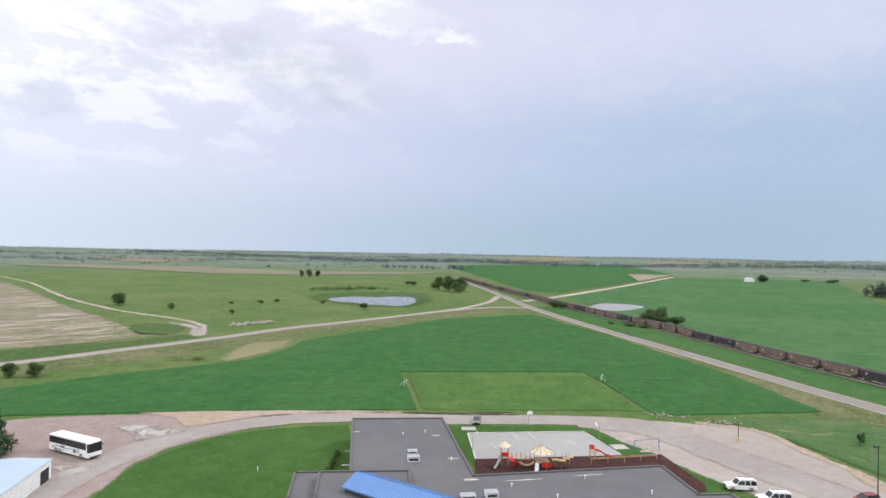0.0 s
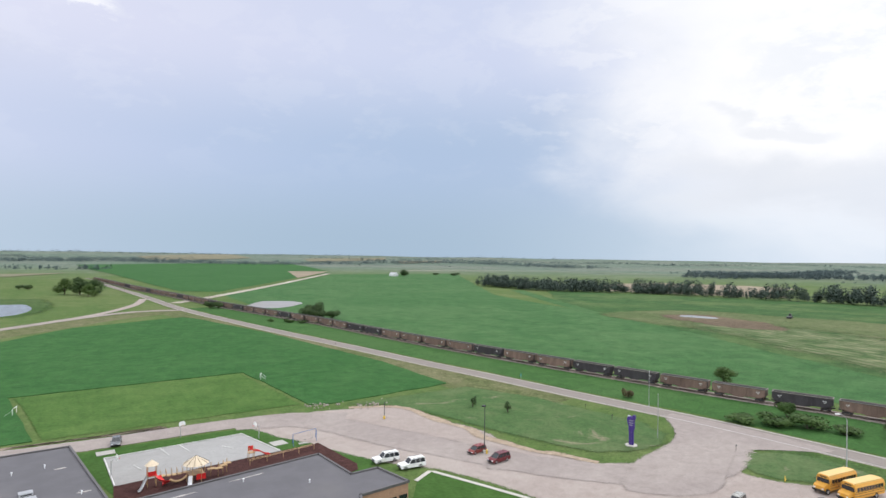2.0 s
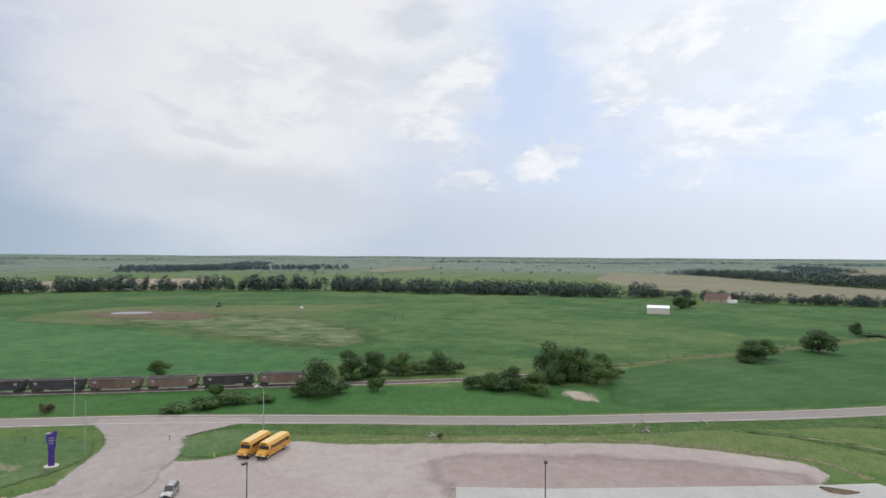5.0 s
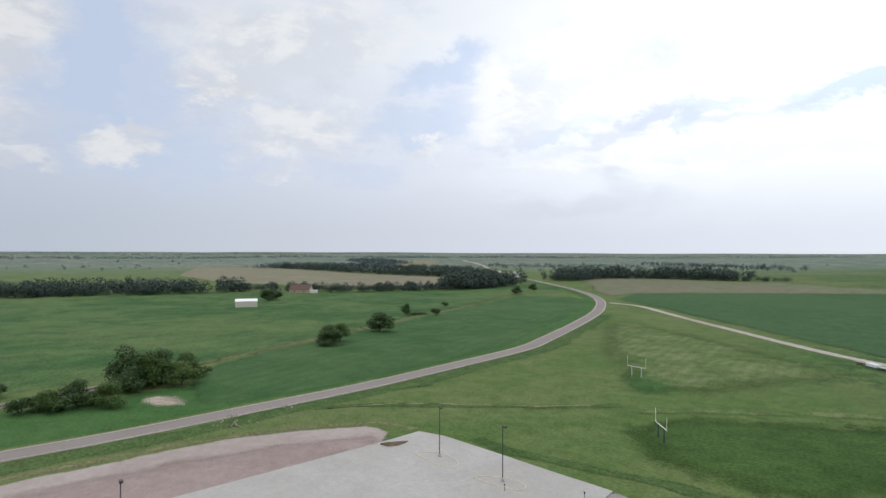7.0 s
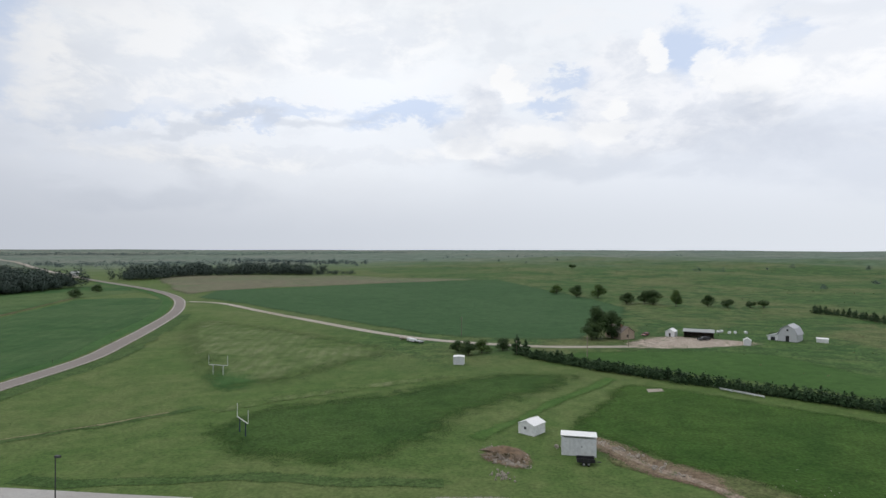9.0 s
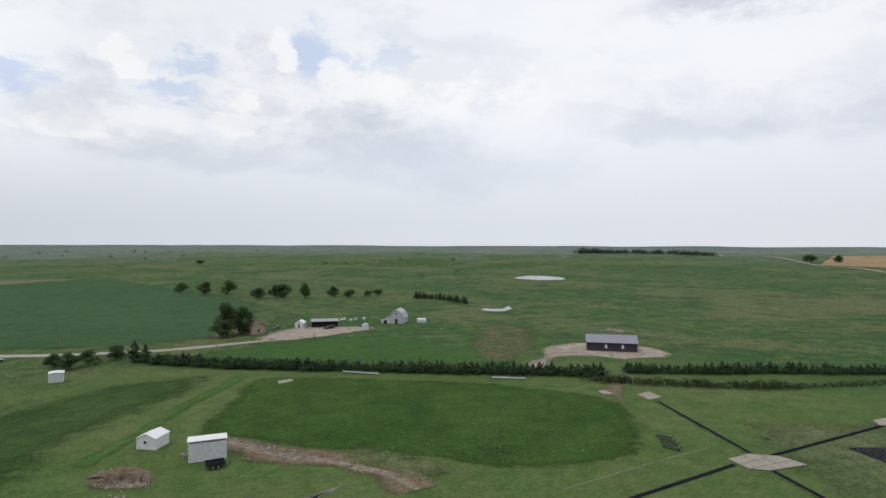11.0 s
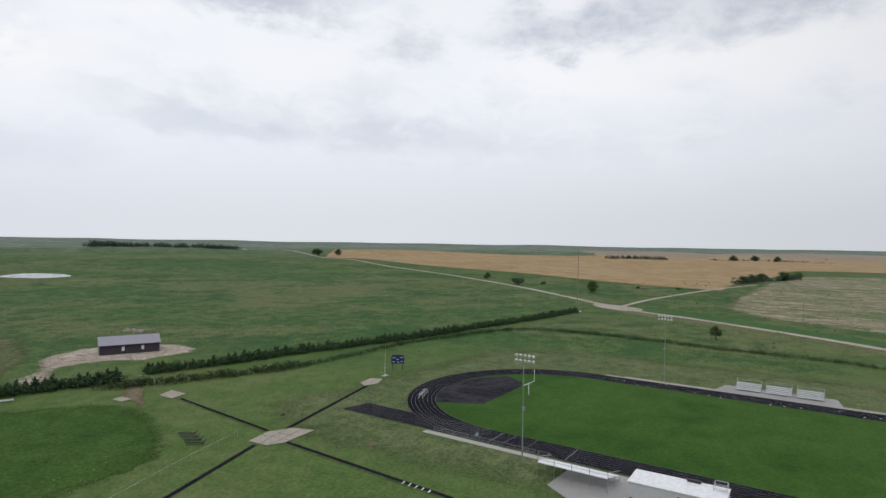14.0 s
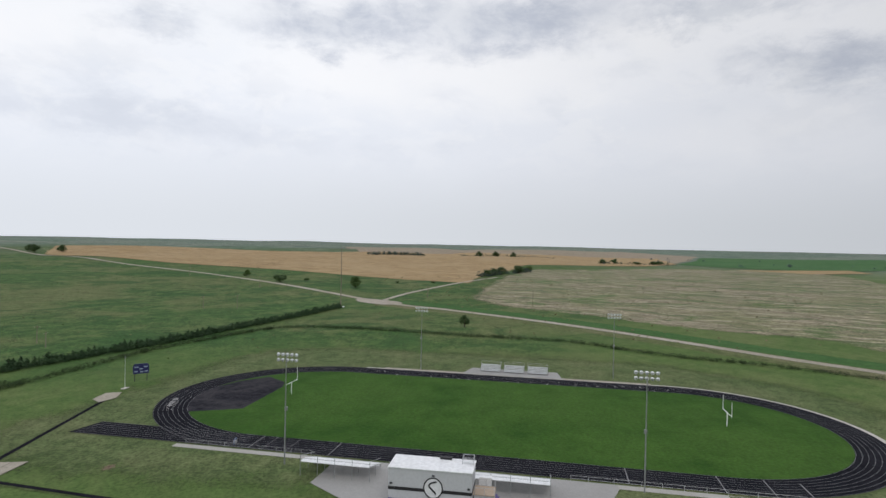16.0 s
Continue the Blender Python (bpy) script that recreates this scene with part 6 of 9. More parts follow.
def tufts(name, az0, az1, r0, r1, count, low, high, mat, label, seed):
    """Weeds and tall tufts strewn over a sector of grassland."""
    rng = random.Random(seed)
    verts, faces = [], []
    for _ in range(count):
        a, r = radians(rng.uniform(az0, az1)), r0 + (r1 - r0) * rng.random() ** 0.8
        x, y = -math.sin(a) * r, math.cos(a) * r
        if noise.noise(Vector((x / 60, y / 60, seed))) < rng.uniform(-0.35, 0.3):
            continue
        s = rng.uniform(low, high) * (0.6 + r / 700)
        z = lift(x, y, 0)
        v, f = leaf_cards(rng, [((x, y, z + s * 0.3), (s, s, s * 0.45))], 7, s * 0.55, z + 0.03)
        i = len(verts)
        verts += v
        faces += [tuple(j + i for j in q) for q in f]
    return tagged(new(name, crown_mesh(name, verts, faces, mat)), label, "weeds", kind="stuff")


tufts("pasture_weeds", 108, 182, 205, 1100, 1500, 0.2, 0.5, "tall_grass", "dark weeds strewn over rolling pasture", 61)
tufts("pasture_weeds", 108, 182, 205, 900, 900, 0.2, 0.5, "straw_leaves", "dry straw-coloured tufts strewn over rolling pasture", 62)
tufts("field_weeds", 60, 100, 270, 700, 700, 0.3, 0.8, "straw_leaves", "pale stubble tufts on a harvested field", 63)
tufts("meadow_weeds", -175, -118, 165, 330, 900, 0.12, 0.3, "tall_grass", "low tufts in a rough meadow", 64)
scatter_rng = random.Random(77)
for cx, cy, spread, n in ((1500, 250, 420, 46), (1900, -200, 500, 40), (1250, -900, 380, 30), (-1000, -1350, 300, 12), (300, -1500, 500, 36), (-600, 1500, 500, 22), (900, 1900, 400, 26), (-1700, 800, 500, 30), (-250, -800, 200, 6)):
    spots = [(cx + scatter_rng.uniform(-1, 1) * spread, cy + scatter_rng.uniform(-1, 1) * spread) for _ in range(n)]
    thicket("scattered_trees", spots, 6, n // 2 + 4, 5, 10, "haze_leaves", "scattered trees on far grassland", "trees", 60, wide=1.1, seed=int(cx) + 9)


# ---- railway ----
def along(line, dist):
    """The point and bearing at a distance along a line."""
    for a, b in zip(line, line[1:]):
        d = (b - a).length
        if dist <= d:
            return a.lerp(b, dist / d), math.degrees(math.atan2(b.y - a.y, b.x - a.x))
        dist -= d
    return line[-1], 0.0


rail_line = curve_points(RAIL, False, 4.0)
rails = tagged(new("railway_track"), "pair of rusty steel rails on sleepers", "railway", kind="structure")
for side in (-0.72, 0.72):
    bm = bmesh.new()
    prev = None
    for i, p in enumerate(rail_line):
        d = (rail_line[min(i + 1, len(rail_line) - 1)] - rail_line[max(i - 1, 0)]).normalized()
        n = Vector((-d.y, d.x))
        z = lift(p.x, p.y, 4)
        q = p + n * side
        row = [bm.verts.new((q.x + n.x * u, q.y + n.y * u, z + h)) for u, h in ((-0.05, 0), (-0.05, 0.16), (0.05, 0.16), (0.05, 0))]
        if prev:
            for k in range(3):
                bm.faces.new((prev[k], prev[k + 1], row[k + 1], row[k]))
        prev = row
    part("rail", bm, "rail_steel", rails)
bm = bmesh.new()
pos = 6.0
while pos < 1250:
    p, a = along(rail_line, pos)
    if p.y < 60:
        box(bm, (p.x, p.y, lift(p.x, p.y, 4) - 0.03), (0.25, 2.5, 0.14), radians(a))
    pos += 0.62
tagged(part("sleepers", bm, "dark_wood", rails), kind="stuff")


def build_hopper(body_mat):
    """An open coal car: ribbed tub with sloping ends, pale rim, hopper chutes, two trucks with four wheelsets."""
    ob = thing("hopper_car", 0, 0, 0, "rust-brown open hopper car of a coal train", "rail car", "coal train", z=0)
    L, W = 14.6, 3.1
    bm = bmesh.new()
    prism(bm, [(-L / 2, 1.9), (-L / 2 + 1.6, 1.15), (-2.2, 1.15), (-1.2, 0.75), (1.2, 0.75), (2.2, 1.15), (L / 2 - 1.6, 1.15), (L / 2, 1.9), (L / 2, 3.75), (-L / 2, 3.75)], -W / 2, W / 2)
    part("tub", bm, body_mat, ob)
    for k in range(13):
        x = -L / 2 + 0.5 + k * (L - 1.0) / 12
        boxed("rib", body_mat, ob, ((x, 0, 2.45), (0.12, W + 0.2, 2.4)))
    bm = bmesh.new()
    for s in (-1, 1):
        box(bm, (0, s * W / 2, 3.8), (L + 0.1, 0.28, 0.14))
        box(bm, (s * L / 2, 0, 3.8), (0.28, W + 0.2, 0.14))
    part("rim", bm, "hopper_rim", ob, "pale worn top rim")
    # dark sheet at rim height, in place of the tub's dark inside
    bm = bmesh.new()
    n = 14
    tops = [[bm.verts.new((-L / 2 + 0.2 + i * (L - 0.4) / n, (j - 1) * (W / 2 - 0.1), 3.76 + (0.12 + 0.05 * math.sin(i * 2.1 + j) if j == 1 else 0))) for j in range(3)] for i in range(n + 1)]
    for a, b in zip(tops, tops[1:]):
        for j in range(2):
            bm.faces.new((a[j], a[j + 1], b[j + 1], b[j]))
    part("load", bm, "coal", ob, "dark sheet across the tub at rim height")
    boxed("underframe", "hopper_dark", ob, ((0, 0, 1.1), (L + 0.9, 0.5, 0.35)))
    for s in (-1, 1):
        truck = boxed("truck", "dark_steel", ob, ((s * 5.6, -0.95, 0.62), (2.3, 0.18, 0.4)), ((s * 5.6, 0.95, 0.62), (2.3, 0.18, 0.4)), ((s * 5.6, 0, 0.75), (0.5, 2.0, 0.35)))
        for d in (-0.85, 0.85):
            piped("wheelset", "rail_steel", truck, ((s * 5.6 + d, -0.8, 0.56), (s * 5.6 + d, -0.66, 0.56), 0.42), ((s * 5.6 + d, 0.66, 0.56), (s * 5.6 + d, 0.8, 0.56), 0.42), n=10)
        boxed("ladder", "hopper_dark", ob, ((s * (L / 2 + 0.05), -1.2, 2.4), (0.08, 0.5, 2.4)))
        for side in (-1, 1):
            boxed("number_panel", "line_white", ob, ((s * 5.4 - 0.28, side * (W / 2 + 0.115), 2.9), (0.34, 0.02, 0.24)), ((s * 5.4 + 0.25, side * (W / 2 + 0.115), 2.9), (0.4, 0.02, 0.24)), ((s * 5.4, side * (W / 2 + 0.115), 2.5), (0.5, 0.02, 0.14)))
    return ob


# the last car stands just short of the round tree
stop = min(range(len(rail_line)), key=lambda i: (rail_line[i] - Vector((181.5, 58))).length)
head_dist = sum((b - a).length for a, b in zip(rail_line[:stop], rail_line[1:stop + 1]))
for k in range(56):
    p, a = along(rail_line, head_dist - 7.6 - 16.15 * k)
    dark = k in (1, 4, 5, 8, 13, 14, 19, 23, 26, 31, 37, 42, 43)
    car = spawn(("hopper", dark), lambda: build_hopper("hopper_dark" if dark else "hopper_brown"), p.x, p.y, (1, 1, 1), a,
                "black open hopper car in a parked coal train" if dark else "rust-brown open hopper car in a parked coal train", "coal train", sink=-0.28)

# ---- vehicles ----
def wheels(ob, xs, half, r, wide=0.24):
    for x in xs:
        for s in (-1, 1):
            tyre = piped("wheel", "tyre", ob, ((x, s * (half - wide), r), (x, s * half, r), r), n=14)
            piped("rim", "wheel_rim", tyre, ((x, s * (half - 0.02), r), (x, s * (half + 0.015), r), r * 0.6), n=10)


def build_car(name, paint, L, W, H, kind, label, group=""):
    """A road car from its side outline: body, glass house, roof, lights, bumpers, wheels."""
    ob = thing(name, 0, 0, 0, label, "car", group, z=0)
    belt = H * 0.56
    if kind == "suv":
        low = [(-L / 2, 0.45), (-L / 2 + 0.05, belt), (L * 0.18, belt), (L * 0.24, belt - 0.02), (L / 2 - 0.12, belt - 0.14), (L / 2, belt - 0.35), (L / 2, 0.42), (L / 2 - 0.2, 0.28), (-L / 2 + 0.2, 0.28)]
        top = [(-L / 2 + 0.04, belt), (-L / 2 + 0.22, H - 0.06), (L * 0.06, H - 0.06), (L * 0.2, belt)]
    elif kind == "van":
        low = [(-L / 2, 0.4), (-L / 2 + 0.04, belt), (L * 0.28, belt), (L * 0.38, belt - 0.08), (L / 2 - 0.05, belt - 0.3), (L / 2, 0.4), (L / 2 - 0.2, 0.25), (-L / 2 + 0.2, 0.25)]
        top = [(-L / 2 + 0.04, belt), (-L / 2 + 0.3, H - 0.06), (L * 0.08, H - 0.06), (L * 0.3, belt)]
    else:
        low = [(-L / 2, 0.4), (-L / 2 + 0.03, belt - 0.06), (-L * 0.3, belt), (L * 0.2, belt), (L / 2 - 0.1, belt - 0.2), (L / 2, 0.45), (L / 2 - 0.2, 0.22), (-L / 2 + 0.2, 0.22)]
        top = [(-L * 0.36, belt), (-L * 0.22, H - 0.05), (L * 0.06, H - 0.05), (L * 0.22, belt)]
    bm = bmesh.new()
    prism(bm, low, -W / 2, W / 2)
    soften(bm, 0.07)
    body = part("body", bm, paint, ob, rounded=False)
    bm = bmesh.new()
    lo = [bm.verts.new((x, s * (W / 2 - (0.06 if z < H - 0.2 else 0.2)), z)) for s in (-1, 1) for x, z in top]
    n = len(top)
    bm.faces.new(lo[:n])
    bm.faces.new(lo[n:][::-1])
    for k in range(n):
        bm.faces.new((lo[k], lo[n + k], lo[n + (k + 1) % n], lo[(k + 1) % n]))
    part("cabin", bm, "black_plastic", ob)
    glass = lambda k, y: (top[k][0], y * (W / 2 - (0.052 if top[k][1] < H - 0.2 else 0.192)), top[k][1])
    for y in (-1, 1):
        mid_low, mid_top = [tuple((u + v) / 2 for u, v in zip(glass(p, y), glass(q, y))) for p, q in ((0, 3), (1, 2))]
        for quad in ((glass(0, y), mid_low, mid_top, glass(1, y)), (mid_low, glass(3, y), glass(2, y), mid_top)):
            bm = bmesh.new()
            bm.faces.new([bm.verts.new(p) for p in quad])
            part("side_window", bm, "tinted_glass", ob)
    for name, (p, q), push in (("rear_window", (0, 1), -0.012), ("windscreen", (3, 2), 0.012)):
        bm = bmesh.new()
        bm.faces.new([bm.verts.new((v[0] + push, v[1] * 0.97, v[2])) for v in (glass(p, -1), glass(p, 1), glass(q, 1), glass(q, -1))])
        part(name, bm, "tinted_glass", ob)
    x0, x1 = top[1][0], top[2][0]
    boxed("roof", paint, ob, (((x0 + x1) / 2, 0, H - 0.035), (x1 - x0 + 0.16, W - 0.36, 0.09)), soft=0.03)
    for s in (-1, 1):
        pillars = [(top[0], top[1]), (top[3], top[2])] + ([((x0 + (x1 - x0) * 0.36, belt), (x0 + (x1 - x0) * 0.36, H - 0.06)), ((x0 + (x1 - x0) * 0.7, belt), (x0 + (x1 - x0) * 0.7, H - 0.06))])
        for a, b in pillars:
            piped("pillar", paint, ob, ((a[0], s * (W / 2 - 0.07), a[1]), (b[0], s * (W / 2 - 0.2), b[1]), 0.05), n=5)
        boxed("headlight", "headlight", ob, ((L / 2 - 0.06, s * (W / 2 - 0.3), belt - 0.3), (0.14, 0.36, 0.16)))
        boxed("tail_light", "tail_light", ob, ((-L / 2 + 0.02, s * (W / 2 - 0.12), belt - 0.12), (0.1, 0.16, 0.34)))
        boxed("mirror", paint, ob, ((L * 0.17, s * (W / 2 + 0.09), belt + 0.08), (0.14, 0.2, 0.15)))
    boxed("front_bumper", "black_plastic", ob, ((L / 2 + 0.01, 0, 0.42), (0.12, W - 0.3, 0.2)), soft=0.03)
    boxed("rear_bumper", "black_plastic", ob, ((-L / 2 - 0.01, 0, 0.45), (0.12, W - 0.3, 0.2)), soft=0.03)
    boxed("grille", "black_plastic", ob, ((L / 2 + 0.005, 0, belt - 0.34), (0.08, W * 0.42, 0.2)))
    wheels(ob, (-L * 0.29, L * 0.31), W / 2, 0.36)
    if kind == "suv":
        for s in (-1, 1):
            piped("roof_rail", "black_plastic", ob, ((x0 + 0.2, s * (W / 2 - 0.3), H + 0.05), (x1 - 0.2, s * (W / 2 - 0.3), H + 0.05), 0.03))
    return ob


def park(ob, x, y, turn, z=0.125):
    ob.matrix_basis = pose(x, y, z, 0, 0, turn)
    return ob


suburban = park(build_car("suv", "white_paint", 5.3, 1.95, 1.85, "suv", "long white sport utility car parked beside the school", "white school cars"), 54.0, 104.2, 176)
copy_thing(suburban, pose(56.9, 98.8, 0.125, 0, 0, 176))
park(build_car("hatchback", "car_red", 4.3, 1.75, 1.5, "van", "small red hatchback parked on gravel by a lamp post"), 73.0, 99.3, 191)
park(build_car("minivan", "car_maroon", 4.9, 1.9, 1.75, "van", "dark red minivan parked on gravel"), 73.8, 92.8, 186)
park(build_car("suv", "car_silver", 4.5, 1.8, 1.7, "suv", "silver sport utility car standing in the gravel lot"), 95.4, 55.6, 192)
park(build_car("pickup_van", "car_red", 5.2, 2.0, 1.9, "van", "red van parked near the lot entrance"), 80.6, 58.8, 160)
park(build_car("white_car", "white_paint", 5.0, 1.9, 1.8, "suv", "white car parked in the gravel lot"), 84.4, 52.4, 205)
park(build_car("sedan", "car_grey", 4.7, 1.8, 1.5, "sedan", "grey car parked along the driveway verge"), 9.0, 142.6, 262)
park(build_car("farm_truck", "car_black", 5.5, 1.95, 1.8, "suv", "black truck parked before an open shed"), -39.5, -289.5, 20, 0.13)
park(build_car("farm_car", "car_red", 4.4, 1.8, 1.5, "suv", "dull red farm vehicle in a dirt yard"), -14.5, -297, 60, 0.13)


def build_school_bus():
    ob = thing("school_bus", 0, 0, 0, "yellow school bus with black stripes parked on gravel", "bus", "school buses", z=0)
    L, W = 9.4, 2.4
    bm = bmesh.new()
    outline = [(-1.2, 0.55), (-W / 2, 0.75), (-W / 2, 2.5), (-W / 2 + 0.22, 2.95), (-0.5, 3.12), (0.5, 3.12), (W / 2 - 0.22, 2.95), (W / 2, 2.5), (W / 2, 0.75), (1.2, 0.55)]
    a = [bm.verts.new((-L / 2, y, z)) for y, z in outline]
    b = [bm.verts.new((L / 2 - 1.3, y, z)) for y, z in outline]
    bm.faces.new(a)
    bm.faces.new(b[::-1])
    for k in range(len(outline)):
        bm.faces.new((a[k], b[k], b[(k + 1) % len(outline)], a[(k + 1) % len(outline)]))
    part("body", bm, "bus_yellow", ob)
    bm = bmesh.new()
    prism(bm, [(-L / 2 + 0.1, 2.96), (-L / 2 + 0.3, 3.14), (L / 2 - 1.6, 3.14), (L / 2 - 1.35, 2.96)], -0.95, 0.95)
    soften(bm, 0.06)
    part("roof", bm, "bus_roof", ob, "paler yellow roof")
    bm = bmesh.new()
    prism(bm, [(L / 2 - 1.35, 0.55), (L / 2 - 1.35, 1.75), (L / 2 - 0.5, 1.6), (L / 2 - 0.05, 1.35), (L / 2, 0.6)], -0.95, 0.95)
    soften(bm, 0.1)
    part("hood", bm, "bus_yellow", ob)
    boxed("windscreen", "tinted_glass", ob, ((L / 2 - 1.29, 0, 2.15), (0.06, 2.1, 0.75)))
    for s in (-1, 1):
        for k in range(9):
            boxed("side_window", "tinted_glass", ob, ((-L / 2 + 0.75 + k * 0.8, s * (W / 2 + 0.008), 2.12), (0.68, 0.03, 0.62)))
        for z in (1.0, 1.45, 1.72):
            boxed("stripe", "black_plastic", ob, ((-0.65, s * (W / 2 + 0.01), z), (L - 1.4, 0.03, 0.06)))
        boxed("headlight", "headlight", ob, ((L / 2 - 0.0, s * 0.72, 0.95), (0.08, 0.3, 0.25)))
        piped("mirror", "black_plastic", ob, ((L / 2 - 1.3, s * 1.2, 2.3), (L / 2 - 0.9, s * 1.4, 2.1), 0.05))
    boxed("bumper", "black_plastic", ob, ((L / 2 + 0.05, 0, 0.62), (0.16, 2.2, 0.28)))
    boxed("bumper", "black_plastic", ob, ((-L / 2 - 0.04, 0, 0.7), (0.14, 2.3, 0.25)))
    boxed("rear_window", "tinted_glass", ob, ((-L / 2 - 0.005, 0, 2.1), (0.03, 1.5, 0.6)))
    boxed("sign_board", "black_plastic", ob, ((L / 2 - 1.28, 0, 2.78), (0.05, 1.2, 0.2)))
    wheels(ob, (-L * 0.26, L / 2 - 0.85), 1.2, 0.48, 0.3)
    return ob


school_bus = park(build_school_bus(), 118.0, 50.4, 173)
copy_thing(school_bus, pose(117.8, 46.2, 0.125, 0, 0, 170))


def build_coach():
    ob = thing("coach", 0, 0, 0, "white touring coach with a black window band", "bus", z=0)
    L, W = 12.6, 2.6
    bm = bmesh.new()
    prism(bm, [(-L / 2, 0.4), (-L / 2, 3.25), (-L / 2 + 0.15, 3.45), (L / 2 - 0.5, 3.45), (L / 2 - 0.15, 3.1), (L / 2, 1.5), (L / 2, 0.4)], -W / 2, W / 2)
    soften(bm, 0.1)
    part("body", bm, "white_paint", ob)
    for s in (-1, 1):
        for k in range(8):
            boxed("side_window", "tinted_glass", ob, ((-L / 2 + 0.8 + k * 1.46, s * (W / 2 + 0.012), 2.5), (1.42, 0.05, 1.3)))
        for x, z, w, h, paint in ((-3.6, 1.35, 1.5, 0.34, "pale_blue_roof"), (-1.9, 1.45, 1.3, 0.5, "car_grey"), (-0.6, 1.25, 1.0, 0.3, "pale_blue_roof"), (0.6, 1.4, 1.2, 0.26, "grey_siding"), (1.9, 1.2, 0.9, 0.7, "car_grey"), (3.0, 1.35, 0.7, 0.9, "grey_siding"), (-4.9, 1.1, 0.8, 0.5, "grey_siding"), (-2.4, 0.85, 2.0, 0.22, "grey_siding")):
            boxed("side_mural", paint, ob, ((x, s * (W / 2 + 0.01), z), (w, 0.03, h)), soft=0.008, label="faded grey picture panel")
        boxed("headlight", "headlight", ob, ((L / 2 + 0.01, s * 0.95, 0.95), (0.05, 0.4, 0.25)))
        piped("mirror", "black_plastic", ob, ((L / 2 - 0.1, s * 1.25, 2.9), (L / 2 + 0.3, s * 1.45, 2.5), 0.07))
    bm = bmesh.new()
    prism(bm, [(L / 2 - 0.5, 1.42), (L / 2 - 0.62, 3.12), (L / 2 - 0.12, 3.14), (L / 2 + 0.05, 1.42)], -W / 2 - 0.03, W / 2 + 0.03)
    part("windscreen", bm, "tinted_glass", ob)
    boxed("bumper", "black_plastic", ob, ((L / 2 + 0.02, 0, 0.5), (0.08, 2.3, 0.2)))
    boxed("roof_hatch", "white_metal", ob, ((-2, 0, 3.49), (0.8, 0.8, 0.08)), ((3, 0, 3.49), (0.8, 0.8, 0.08)))
    wheels(ob, (-L * 0.32, -L * 0.22, L * 0.31), W / 2 + 0.02, 0.5, 0.3)
    return ob


park(build_coach(), -73.0, 116.3, -25.5)

# ---- the school ----
def block(parent, pts, z, wall="brick_wall", cap=0.35):
    bm = bmesh.new()
    slab(bm, pts, 0.0, z - 0.35)
    part("wall", bm, wall, parent)
    bm = bmesh.new()
    slab(bm, [(Vector(p) * 0.998)[:] for p in pts], z - 0.345, z - 0.25)
    part("roof", bm, "roof_membrane", parent, "flat grey membrane roof with scuffs")
    for a, b in zip(pts, [*pts[1:], pts[0]]):
        m, d = (Vector(a) + Vector(b)) / 2, Vector(b) - Vector(a)
        boxed("roof_cap", "roof_cap", parent, ((m.x, m.y, z - 0.2), (d.length + cap * 0.9, cap, 0.4), math.atan2(d.y, d.x)), label="dark metal roof edge")


school = thing("school_building", 0, 0, 0, "low brick school with flat grey roofs and a blue metal roof", "building", z=0)
wing = [(-19.2, 127.4), (0.5, 129.0), (5.7, 95.9), (39.0, 101.9), (40.2, 89.9), (45.3, 90.3), (46.9, 82.4), (38.0, 81.3), (30, 62), (-2, 58), (-4.0, 86), (-5.0, 97.2), (-14.9, 97.1)]
block(school, wing, 5.0)
block(school, [(-19.7, 95.7), (-5.1, 96.9), (-3.9, 85.8), (-2, 70), (-17.2, 70), (-18.3, 86)], 5.3)
block(school, [(-24.3, 98.2), (-20.1, 98.6), (-18.4, 86), (-17, 71), (-22.0, 71), (-22.9, 88)], 4.2)
# hipped blue metal roof over the entrance
bm = bmesh.new()
ridge = [(-12.95, 90.7, 7.2), (0.6, 81.8, 7.2)]
eave = [(-14.7, 87.8, 6.0), (-11.2, 93.6, 6.0), (2.3, 84.7, 6.0), (-1.2, 78.9, 6.0)]
vs = [bm.verts.new(p) for p in (ridge[0], ridge[1], *eave)]
for f in ((0, 2, 5, 1), (0, 1, 4, 3), (0, 3, 2), (1, 5, 4)):
    bm.faces.new([vs[i] for i in f])
base = [bm.verts.new((p[0], p[1], 5.75)) for p in eave]
for k in range(4):
    bm.faces.new((vs[2 + k], vs[2 + (k + 1) % 4], base[(k + 1) % 4], base[k]))
blue = part("hip_roof", bm, "blue_roof", school, "bright blue standing-seam metal roof")
for k in range(30):
    f = (k + 0.5) / 30
    top = Vector(ridge[0]).lerp(Vector(ridge[1]), f)
    for e0, e1 in ((eave[0], eave[3]), (eave[1], eave[2])):
        foot = Vector(e0).lerp(Vector(e1), f)
        piped("seam", "blue_seam", blue, (top + Vector((0, 0, 0.02)), foot + Vector((0, 0, 0.02)), 0.035), n=4)
bm = bmesh.new()
slab(bm, [(-14.2, 87.8), (-11.1, 93.0), (1.9, 84.6), (-1.3, 79.4)], 4.9, 5.8)
part("roof_base", bm, "dark_steel", school, "dark louvred band under the blue roof")
